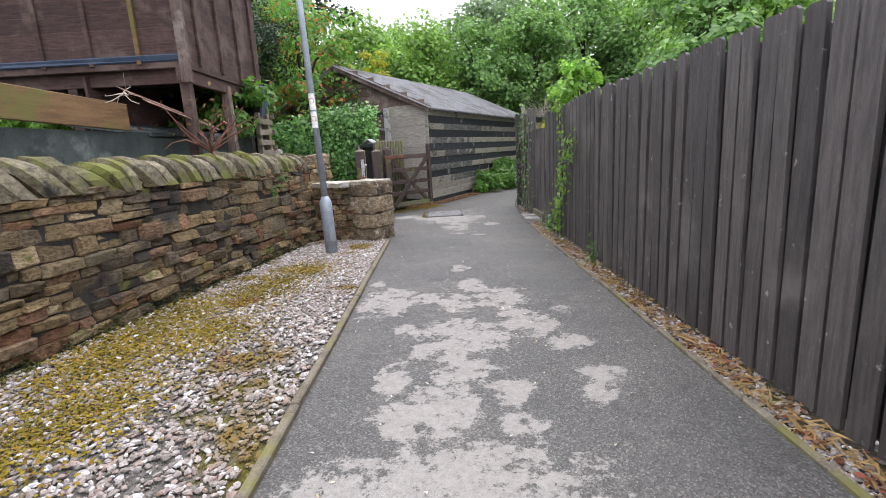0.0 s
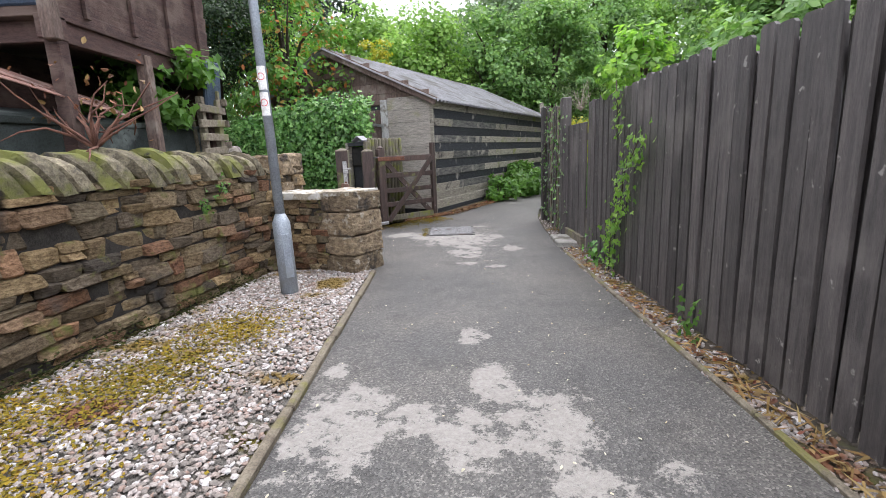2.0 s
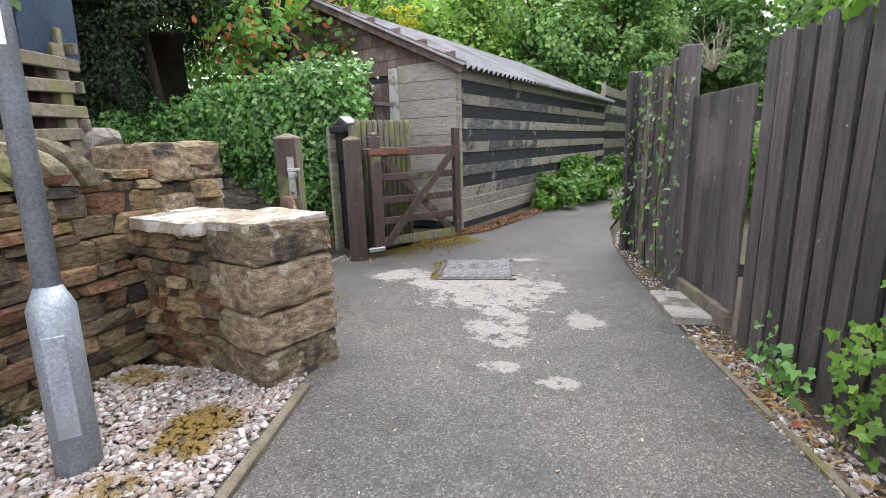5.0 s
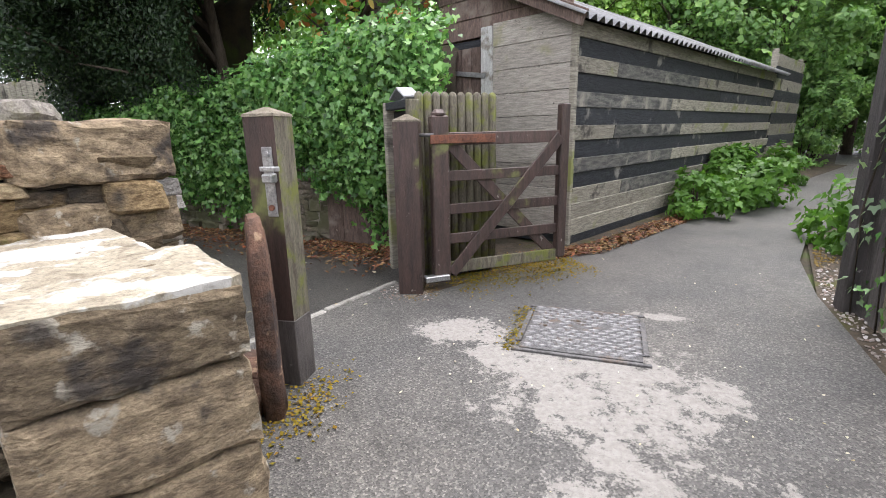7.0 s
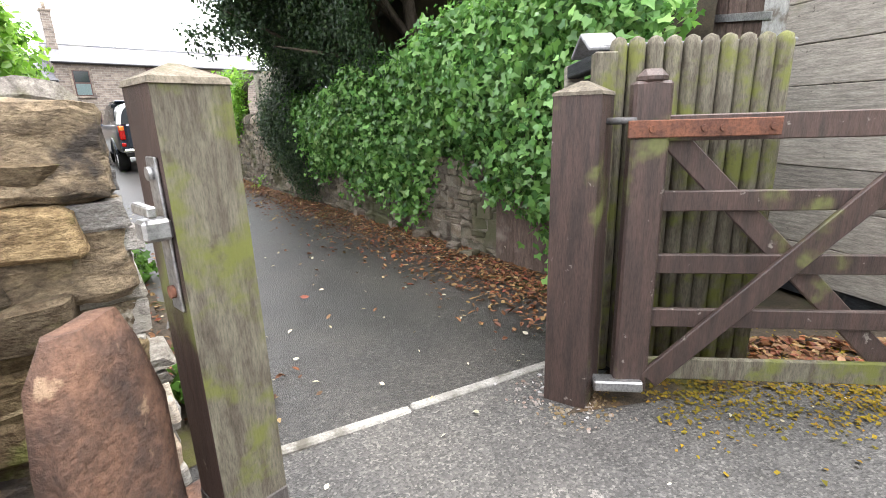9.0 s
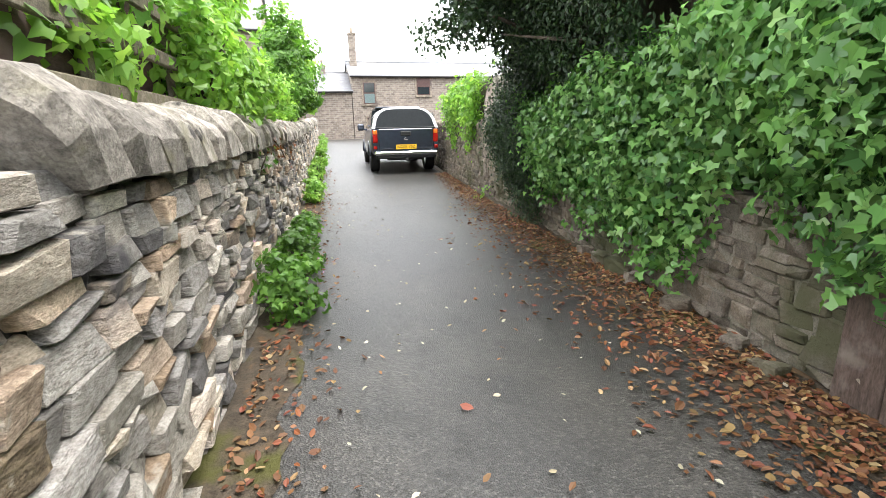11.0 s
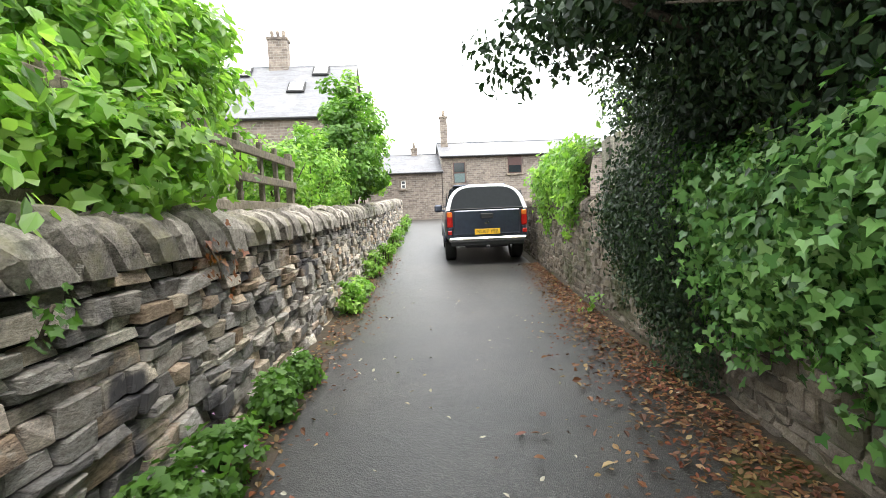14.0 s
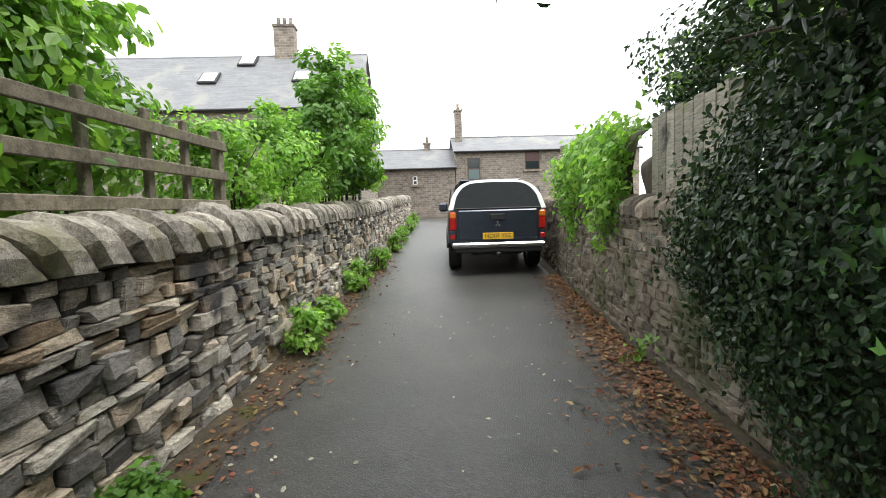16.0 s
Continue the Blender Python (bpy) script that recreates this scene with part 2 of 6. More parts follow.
M_KERB = surf("mossy_edging", (0.2, 0.175, 0.13), (0.12, 0.1, 0.075), 10, bump=0.6, stain=(0.15, 0.14, 0.05), stain_s=4)
M_CONCRETE = surf("worn_concrete", (0.34, 0.33, 0.3), (0.22, 0.21, 0.19), 8, bump=0.5, stain=(0.12, 0.11, 0.09), stain_s=4)
M_FENCE = surf("dark_stained_plank", (0.086, 0.075, 0.071), (0.041, 0.036, 0.035), 7, (6, 6, 0.55), rough=0.62, bump=0.5, vary=0.35, stain=(0.135, 0.12, 0.112), stain_s=1.6, stain_at=(0.52, 0.75),
               stain2=(0.27, 0.255, 0.235), stain2_s=11, stain2_at=(0.66, 0.72), spec=0.5, fine=60)
M_POST = surf("brown_painted_timber", (0.088, 0.056, 0.047), (0.048, 0.034, 0.03), 8, (4, 4, 0.5), rough=0.5, bump=0.35, vary=0.2, stain=(0.26, 0.235, 0.205), stain_s=16, stain_at=(0.66, 0.71), fine=60, spec=0.45,
              stain2=(0.160, 0.174, 0.058), stain2_s=2.1, stain2_at=(0.6, 0.7))
M_POST_GREEN = surf("algae_timber", (0.19, 0.175, 0.13), (0.1, 0.085, 0.065), 10, (4, 4, 0.7), rough=0.85, bump=0.6, stain=(0.16, 0.172, 0.048), stain_s=6.5, stain_at=(0.46, 0.64), stain2=(0.08, 0.066, 0.05), stain2_s=9, stain2_at=(0.6, 0.74), fine=60)
M_BOARD_GREY = surf("silvered_board", (0.33, 0.305, 0.25), (0.17, 0.155, 0.125), 8, (1, 1, 9), rough=0.9, bump=0.5, vary=0.25, stain=(0.2, 0.21, 0.08), stain_s=1.8, stain_at=(0.55, 0.68), fine=45,
                    stain2=(0.060, 0.054, 0.048), stain2_s=3)
M_BOARD_DARK = surf("tarred_board", (0.03, 0.032, 0.037), (0.016, 0.017, 0.02), 8, (1, 1, 7), rough=0.7, bump=0.5, vary=0.3, stain=(0.2, 0.19, 0.17), stain_s=3.5, stain_at=(0.6, 0.72), fine=30)
M_BOARD_WORN = surf("worn_dark_board", (0.15, 0.145, 0.13), (0.05, 0.05, 0.05), 5, (1, 1, 5), rough=0.85, bump=0.5, vary=0.2, stain=(0.28, 0.26, 0.22), stain_s=3, stain_at=(0.55, 0.72), fine=30)
M_BOARD_GABLE = surf("gable_board", (0.39, 0.355, 0.31), (0.23, 0.21, 0.185), 8, (1, 1, 9), rough=0.9, bump=0.4, vary=0.18, stain=(0.23, 0.23, 0.11), stain_s=1.3, stain_at=(0.56, 0.7), fine=45, stain2=(0.08, 0.07, 0.06), stain2_s=14, stain2_at=(0.66, 0.72))
M_BOARD_BROWN = surf("red_brown_board", (0.156, 0.111, 0.091), (0.091, 0.065, 0.055), 8, (5, 5, 1), rough=0.85, bump=0.5, vary=0.2, stain=(0.221, 0.182, 0.156), stain_s=3, fine=30)
M_HOLLOW_SHADE = surf("painted_hollow_shade", (0.02, 0.018, 0.016), (0.01, 0.01, 0.01), 8, bump=0.3)
M_WHITEPOST = surf("flaking_white_paint", (0.5, 0.5, 0.48), (0.36, 0.36, 0.34), 8, (5, 5, 0.6), rough=0.8, bump=0.4, stain=(0.2, 0.18, 0.15), stain_s=7)
M_DECK = surf("brown_panel_board", (0.085, 0.05, 0.043), (0.05, 0.031, 0.028), 6, (1, 1, 7), rough=0.85, bump=0.4, vary=0.15, stain=(0.12, 0.085, 0.07), stain_s=2.5, fine=40)
M_OLDWOOD = surf("aged_timber", (0.22, 0.19, 0.145), (0.115, 0.1, 0.075), 8, (3, 3, 3), rough=0.9, bump=0.4, vary=0.2, stain=(0.17, 0.17, 0.08), stain_s=3, stain_at=(0.56, 0.7), fine=50)
M_FASCIA = surf("orange_brown_board", (0.19, 0.11, 0.05), (0.11, 0.065, 0.03), 5, (1, 0.6, 6), rough=0.8, bump=0.3, stain=(0.12, 0.11, 0.03), stain_s=2)
M_FELT = surf("green_black_felt", (0.06, 0.074, 0.07), (0.03, 0.038, 0.036), 4, rough=0.7, bump=0.4, stain=(0.14, 0.16, 0.15), stain_s=2.6, stain_at=(0.54, 0.7), stain2=(0.03, 0.03, 0.028), stain2_s=16, stain2_at=(0.62, 0.68))
M_RUST = surf("rusty_sheet", (0.27, 0.15, 0.12), (0.14, 0.08, 0.065), 9, rough=0.75, bump=0.3, vary=0.25, stain=(0.34, 0.27, 0.24), stain_s=5)
M_TARP = surf("blue_tarpaulin", (0.05, 0.075, 0.12), (0.03, 0.045, 0.075), 5, rough=0.5, bump=0.6)
M_ROOF = surf("grey_corrugated_sheet", (0.3, 0.3, 0.31), (0.2, 0.2, 0.205), 5, rough=0.6, bump=0.2, stain=(0.15, 0.145, 0.13), stain_s=1.3, metal=0.0)
M_STEEL = surf("galvanised_steel", (0.33, 0.37, 0.41), (0.26, 0.29, 0.33), 6, rough=0.5, bump=0.1, metal=0.35, stain=(0.24, 0.26, 0.27), stain_s=4)
M_LATCH = surf("zinc_plate", (0.5, 0.5, 0.5), (0.35, 0.35, 0.35), 20, rough=0.4, metal=0.8, bump=0.1)
M_RUSTY = surf("rusted_iron", (0.23, 0.1, 0.06), (0.12, 0.06, 0.045), 20, rough=0.85, metal=0.2, bump=0.3)
M_IRON = surf("worn_cast_iron", (0.16, 0.155, 0.155), (0.09, 0.088, 0.088), 20, rough=0.55, metal=0.4, bump=0.3, stain=(0.14, 0.11, 0.09), stain_s=6)
M_TREAD = surf("tread_worn_bright", (0.35, 0.345, 0.345), (0.22, 0.218, 0.22), 30, rough=0.45, metal=0.35, bump=0.2, stain=(0.12, 0.09, 0.07), stain_s=8, stain_at=(0.58, 0.7))
M_SLATE = surf("grey_slate", (0.16, 0.165, 0.18), (0.11, 0.112, 0.12), 3, (1, 1, 1), rough=0.6, bump=0.3, vary=0.15, stain=(0.2, 0.2, 0.19), stain_s=0.6)
M_HOUSE = surf("house_sandstone", (0.3, 0.25, 0.2), (0.17, 0.145, 0.12), 3.5, (1, 1, 2.2), rough=0.95, bump=0.6, stain=(0.12, 0.1, 0.09), stain_s=0.8, stain2=(0.36, 0.3, 0.22), stain2_s=2, fine=9)
M_GLASS_D = plain("dark_window_glass", (0.02, 0.025, 0.03), 0.08)
M_WHITE = plain("white_paint", (0.75, 0.75, 0.73), 0.5)
M_BROWN = plain("brown_paint", (0.08, 0.035, 0.03), 0.5)
M_BARK = surf("bark", (0.1, 0.08, 0.06), (0.05, 0.04, 0.03), 10, (3, 3, 0.7), rough=0.95, bump=0.8)
M_TWIG = surf("red_brown_twig", (0.2, 0.1, 0.07), (0.1, 0.05, 0.04), 10, rough=0.9, bump=0.2)
M_PALETWIG = surf("pale_twig", (0.42, 0.37, 0.3), (0.3, 0.26, 0.2), 10, rough=0.9, bump=0.2)
L_IVY = leafy("ivy_leaf", [(0.04, 0.11, 0.03), (0.21, 0.4, 0.11), (0.085, 0.2, 0.055), (0.065, 0.165, 0.048), (0.16, 0.33, 0.085), (0.115, 0.26, 0.07), (0.26, 0.47, 0.14), (0.125, 0.28, 0.075), (0.29, 0.45, 0.16)], 0.22, 0.27)
L_HOLLY = leafy("dark_evergreen_leaf", [(0.05, 0.09, 0.03), (0.014, 0.03, 0.015), (0.026, 0.055, 0.022), (0.035, 0.073, 0.026), (0.018, 0.04, 0.018), (0.075, 0.125, 0.04)], 0.2, 0.46)
L_LIME = leafy("bright_leaf", [(0.14, 0.29, 0.06), (0.27, 0.46, 0.09), (0.19, 0.37, 0.075), (0.39, 0.58, 0.14), (0.1, 0.22, 0.05)], 0.46, 0.32)
L_MID = leafy("mid_green_leaf", [(0.065, 0.156, 0.026), (0.117, 0.247, 0.039), (0.091, 0.195, 0.039), (0.156, 0.299, 0.052)], 0.35)
L_WOOD_A = leafy("woodland_leaf", [(0.13, 0.235, 0.09), (0.24, 0.4, 0.135), (0.17, 0.31, 0.115), (0.34, 0.51, 0.185), (0.09, 0.17, 0.07)], 0.4, 0.5)
L_WOOD_B = leafy("grey_green_leaf", [(0.15, 0.22, 0.14), (0.22, 0.31, 0.19), (0.18, 0.26, 0.155), (0.3, 0.4, 0.25), (0.12, 0.18, 0.11)], 0.36, 0.5)
L_WOOD_C = leafy("fresh_woodland_leaf", [(0.17, 0.3, 0.07), (0.27, 0.44, 0.11), (0.21, 0.36, 0.085), (0.37, 0.54, 0.15), (0.1, 0.19, 0.055)], 0.36, 0.55)
L_DARK = leafy("dark_conifer_leaf", [(0.012, 0.025, 0.015), (0.022, 0.045, 0.022), (0.03, 0.06, 0.03)], 0.1, 0.6)
L_GOLD = leafy("golden_leaf", [(0.38, 0.36, 0.03), (0.5, 0.45, 0.05), (0.3, 0.32, 0.04)], 0.35)
L_MAPLE = leafy("reddening_leaf", [(0.094, 0.244, 0.048), (0.168, 0.374, 0.066), (0.131, 0.281, 0.056), (0.224, 0.374, 0.074), (0.562, 0.168, 0.066)], 0.35)
L_RED = leafy("red_leaf", [(0.28, 0.08, 0.04), (0.35, 0.12, 0.05), (0.2, 0.12, 0.04)], 0.35)
L_FALLEN = leafy("fallen_leaf", [(0.33, 0.11, 0.045), (0.1, 0.042, 0.022), (0.17, 0.07, 0.03), (0.25, 0.115, 0.045), (0.13, 0.056, 0.034), (0.38, 0.24, 0.1), (0.08, 0.04, 0.024), (0.28, 0.08, 0.05), (0.45, 0.33, 0.17)], 0.1, 0.6)
L_STRAW = leafy("straw", [(0.36, 0.23, 0.09), (0.28, 0.16, 0.06), (0.45, 0.32, 0.15)], 0.1, 0.8)
L_YELLOW = leafy("yellow_petal", [(0.8, 0.6, 0.02), (0.85, 0.7, 0.04)], 0.3)
L_PINK = leafy("pink_petal", [(0.5, 0.2, 0.5), (0.6, 0.3, 0.6)], 0.3)
L_PALE = leafy("pale_leaf_scrap", [(0.5, 0.45, 0.36), (0.6, 0.56, 0.47), (0.4, 0.3, 0.18)], 0.1, 0.8)
L_DARKMOSS = leafy("dark_green_moss", [(0.045, 0.055, 0.014), (0.09, 0.095, 0.02), (0.06, 0.07, 0.016), (0.03, 0.035, 0.012)], 0.1, 0.9)
L_MOSS = leafy("moss", [(0.2, 0.15, 0.012), (0.3, 0.2, 0.015), (0.15, 0.13, 0.015), (0.28, 0.15, 0.02)], 0.1, 0.9)


# ---------------------------------------------------------------- mesh helpers
def sm(a, b, v):
    t = np.clip((np.asarray(v, float) - a) / (b - a), 0, 1)
    return t * t * (3 - 2 * t)


def G(x, y):
    """Height of the ground."""
    return 0.06 * sm(6.8, 8.8, y) + 0.1 * sm(-8, -14.5, x) + 0.42 * sm(-13, -28, x) + 0.04 * sm(-26, -40, x)


def quick(name, V, F, smooth=False):
    V, F = np.asarray(V, np.float32), np.asarray(F, np.int32)
    me = bpy.data.meshes.new(name)
    n, k = F.shape
    me.vertices.add(len(V)), me.loops.add(n * k), me.polygons.add(n)
    me.vertices.foreach_set("co", V.ravel())
    me.loops.foreach_set("vertex_index", F.ravel())
    me.polygons.foreach_set("loop_start", np.arange(0, n * k, k, dtype=np.int32))
    me.polygons.foreach_set("use_smooth", np.full(n, smooth))
    me.update(calc_edges=True)
    return me


def mesh_ob(name, me, mat, parent=None, label=""):
    me.materials.append(mat)
    ob = new(name, me)
    if parent:
        ob.parent = parent
    return tagged(ob, label)


def part(name, bm, material, parent, label=""):
    me = bpy.data.meshes.new(name)
    bm.to_mesh(me)
    bm.free()
    return mesh_ob(name, me, material, parent, label)


def thing(name, m, label, category, group="", kind=""):
    ob = new(name)
    ob.empty_display_size = 0.1
    ob.matrix_basis = m
    return tagged(ob, label, category, group, kind)


def slab(sx, sy, sz, m=None, bevel=0.005, bm=None, wobble=0.0):
    """A box with eased edges, centred on m."""
    out = bm or bmesh.new()
    b = bmesh.new()
    bmesh.ops.create_cube(b, size=1)
    for v in b.verts:
        v.co = Vector((v.co.x * sx, v.co.y * sy, v.co.z * sz))
        if wobble:
            v.co += Vector([random.uniform(-wobble, wobble) for _ in range(3)])
    if bevel:
        bmesh.ops.bevel(b, geom=b.edges[:], offset=min(bevel, 0.4 * min(sx, sy, sz)), segments=1, affect="EDGES")
    b.transform(m or Matrix())
    me = bpy.data.meshes.new("tmp")
    b.to_mesh(me)
    b.free()
    out.from_mesh(me)
    bpy.data.meshes.remove(me)
    return out


def tube(points, radii, sides=8, bm=None, cap=True):
    """A tapered tube through points."""
    out = bm or bmesh.new()
    pts = [Vector(p) for p in points]
    rings = []
    for k, p in enumerate(pts):
        d = (pts[min(k + 1, len(pts) - 1)] - pts[max(k - 1, 0)]).normalized()
        q = d.to_track_quat("Z", "Y")
        r = radii[k] if hasattr(radii, "__len__") else radii
        rings.append([out.verts.new(p + q @ Vector((r * math.cos(a), r * math.sin(a), 0))) for a in [2 * math.pi * i / sides for i in range(sides)]])
    for a, b in zip(rings, rings[1:]):
        for i in range(sides):
            out.faces.new((a[i], a[(i + 1) % sides], b[(i + 1) % sides], b[i])).smooth = True
    if cap:
        out.faces.new(rings[0][::-1])
        out.faces.new(rings[-1])
    return out


def loft(rings, bm=None, close=True, smooth=False):
    """A skin over rings of equally many points."""
    out = bm or bmesh.new()
    R = [[out.verts.new(p) for p in r] for r in rings]
    n = len(R[0])
    for a, b in zip(R, R[1:]):
        for i in range(n):
            out.faces.new((a[i], a[(i + 1) % n], b[(i + 1) % n], b[i])).smooth = smooth
    if close:
        out.faces.new(R[0][::-1])
        out.faces.new(R[-1])
    bmesh.ops.recalc_face_normals(out, faces=out.faces[:])
    return out


SHAPES = {
    "oval": ([(0, 0, 0), (0.3, 0.35, 0.06), (0.24, 0.75, 0.05), (0, 1.05, -0.06), (-0.24, 0.75, 0.05), (-0.3, 0.35, 0.06)], [(0, 1, 2), (0, 2, 3), (0, 3, 4), (0, 4, 5)]),
    "ivy": ([(0, 0.12, 0), (0.36, -0.02, 0.06), (0.55, 0.42, 0.09), (0.24, 0.5, 0.03), (0, 1.05, -0.05), (-0.24, 0.5, 0.03), (-0.55, 0.42, 0.09), (-0.36, -0.02, 0.06)],
            [(0, 1, 2), (0, 2, 3), (0, 3, 4), (0, 4, 5), (0, 5, 6), (0, 6, 7)]),
    "clump": ([(0, 0, 0), (0.45, 0.3, 0.1), (0.1, 1, -0.1), (-0.4, 0.6, 0.12)], [(0, 1, 2), (0, 2, 3)]),
    "blade": ([(-0.04, 0, 0), (0.04, 0, 0), (0.03, 0.6, 0.05), (0, 1, 0.0)], [(0, 1, 2), (0, 2, 3)]),
}


def leaves(name, P, N, size, mat, shape="oval", hang=0.0, spread=0.5, parent=None, label="", r=None):
    """Many leaves at P whose faces look along N, loosely; hang > 0 turns their tips down."""
    r = r or rng
    P, N = np.asarray(P, float), np.asarray(N, float)
    n = len(P)
    N = N + r.normal(0, spread, (n, 3))
    N /= np.linalg.norm(N, axis=1)[:, None] + 1e-9
    T = r.normal(0, 1, (n, 3)) + np.array([0, 0, -hang])
    T -= (T * N).sum(1)[:, None] * N
    T /= np.linalg.norm(T, axis=1)[:, None] + 1e-9
    B = np.cross(T, N)
    sv, sf = SHAPES[shape]
    sv, sf = np.array(sv), np.array(sf)
    sz = size * r.uniform(0.6, 1.25, n)
    bend = r.uniform(-0.5, 2.2, n)
    V = (P[:, None, :] + sz[:, None, None] * (sv[None, :, 0, None] * B[:, None, :] + (sv[None, :, 1, None] - 0.4) * T[:, None, :] + (bend[:, None] * sv[None, :, 2])[..., None] * N[:, None, :]))
    F = (np.arange(n)[:, None, None] * len(sv) + sf[None]).reshape(-1, 3)
    return mesh_ob(name, quick(name, V.reshape(-1, 3), F), mat, parent, label)


def blob(r, centre, radii, n, shell=0.6):
    """n points in an ellipsoid, denser to its skin, and their outward directions."""
    d = r.normal(0, 1, (n, 3))
    d /= np.linalg.norm(d, axis=1)[:, None]
    q = r.uniform(shell, 1, n)[:, None] ** 0.7
    return np.asarray(centre) + d * q * np.asarray(radii), d


def crown_points(r, centre, radii, clumps, per, size, low=-0.7):
    """Leaf places in uneven clumps that fill an ellipsoid's outer part."""
    P, N = [], []
    for _ in range(clumps):
        d = r.normal(0, 1, 3)
        d /= np.linalg.norm(d)
        if d[2] < low:
            d[2] = -d[2]
        c = np.asarray(centre) + d * np.asarray(radii) * r.uniform(0.45, 1.0)
        s = size * r.uniform(0.6, 1.4)
        p, q = blob(r, c, (s, s, s * 0.7), per, 0.3)
        P.append(p)
        N.append(q * 0.6 + d * 0.5 + np.array([0, 0, 0.5]))
    return np.concatenate(P), np.concatenate(N)


def tree(name, x, y, height, radius, mat, label, seed, clumps=60, per=150, leaf=0.16, shape="clump", crown_low=0.25, group="", category="tree", lean=(0, 0), clump=None, base=None):
    r = np.random.default_rng(seed)
    z0 = float(G(x, y)) if base is None else base
    t = thing(name, pose(x, y, z0), label, category, group)
    cz = height * (0.5 + crown_low / 2)
    top = Vector((lean[0], lean[1], height * 0.8))
    bm = tube([(0, 0, -0.1), (lean[0] * 0.2, lean[1] * 0.2, height * 0.25), (lean[0] * 0.6, lean[1] * 0.6, height * 0.5), top], [0.03 * height * 0.6 + 0.02, 0.018 * height + 0.01, 0.013 * height, 0.01], 8)
    for k in range(9):
        a = r.uniform(0, 6.28)
        h = height * r.uniform(0.2, 0.6)
        b = Vector((lean[0] * h / height, lean[1] * h / height, h))
        e = Vector((lean[0] + math.cos(a) * radius * 0.75, lean[1] + math.sin(a) * radius * 0.75, min(height * 0.9, h + height * r.uniform(0.1, 0.35))))
        tube([b, b.lerp(e, 0.5) + Vector((0, 0, 0.06 * height)), e], [0.009 * height, 0.006 * height, 0.004], 5, bm)
    part("trunk", bm, M_BARK, t)
    P, N = crown_points(r, (lean[0], lean[1], cz), (radius, radius, height - cz), clumps, per, clump or radius * 0.3)
    P = P[P[:, 2] > 0.05]
    N = N[:len(P)]
    leaves("crown", P, N, leaf, mat, shape, 0.4, 0.5, t, "", r)
    return t


def shrub(name, centre, radii, mat, label, seed, clumps=30, per=60, leaf=0.09, shape="oval", clump=0.2, category="shrub", group="", stems=8, hang=0.5):
    """A bush: woody stems from its foot and a crown of single leaves."""
    r = np.random.default_rng(seed)
    x, y, z = centre
    g = z - radii[2] * 0.95
    t = thing(name, pose(x, y, g), label, category, group)
    bm = bmesh.new()
    for _ in range(stems):
        a, q = r.uniform(0, 6.28), r.uniform(0.2, 0.8)
        e = Vector((math.cos(a) * radii[0] * q, math.sin(a) * radii[1] * q, radii[2] * r.uniform(0.9, 1.7)))
        tube([(0.1 * math.cos(a), 0.1 * math.sin(a), -0.05), e * 0.5 + Vector((0, 0, 0.1)), e], [0.018, 0.012, 0.004], 5, bm)
    tagged(part("woody_base", bm, M_BARK, t), kind="stuff")
    P, N = crown_points(r, (0, 0, radii[2] * 0.95), radii, clumps, per, clump, -0.9)
    leaves("foliage", P, N, leaf, mat, shape, hang, 0.5, t, "", r)
    return t


# stones of a dozen forms, shared by all rubble walls
def stone_forms(count, easing, rough, seed, rounds=1):
    out = []
    r = random.Random(seed)
    for k in range(count):
        b = bmesh.new()
        bmesh.ops.create_cube(b, size=1)
        for v in b.verts:
            v.co += Vector([r.uniform(-rough, rough) for _ in range(3)])
        bmesh.ops.bevel(b, geom=b.edges[:], offset=easing, segments=rounds, affect="EDGES")
        for v in b.verts:
            v.co += Vector([r.uniform(-rough, rough) * 0.32 / rounds for _ in range(3)])
        bmesh.ops.triangulate(b, faces=b.faces[:])
        me = bpy.data.meshes.new("stone")
        b.to_mesh(me)
        b.free()
        V = np.array([v.co[:] for v in me.vertices])
        F = np.array([p.vertices[:] for p in me.polygons])
        out.append((me, V, F))
    return out


def lay(forms, places, parent, mat, name, near):
    """Stones at places (matrix with scale, near or not): the near ones single, the rest joined."""
    r = random.Random(len(places))
    used = {}
    V, F, o = [], [], 0
    single = 0
    for m, close in places:
        k = r.randrange(len(forms))
        me, v, f = forms[k]
        if close and single < near:
            if k not in used:
                used[k] = me.copy()
                used[k].materials.append(mat)
            ob = new(name, used[k])
            ob.parent = parent
            ob.matrix_basis = m
            single += 1
        else:
            a = np.array(m)
            V.append(v @ a[:3, :3].T + a[:3, 3])
            F.append(f + o)
            o += len(v)
    if V:
        tagged(mesh_ob(name + "s_far", quick(name, np.concatenate(V), np.concatenate(F)), mat, parent), kind="stuff")


FORMS = stone_forms(24, 0.06, 0.1, 3)
FORMS_A = stone_forms(24, 0.12, 0.13, 4)


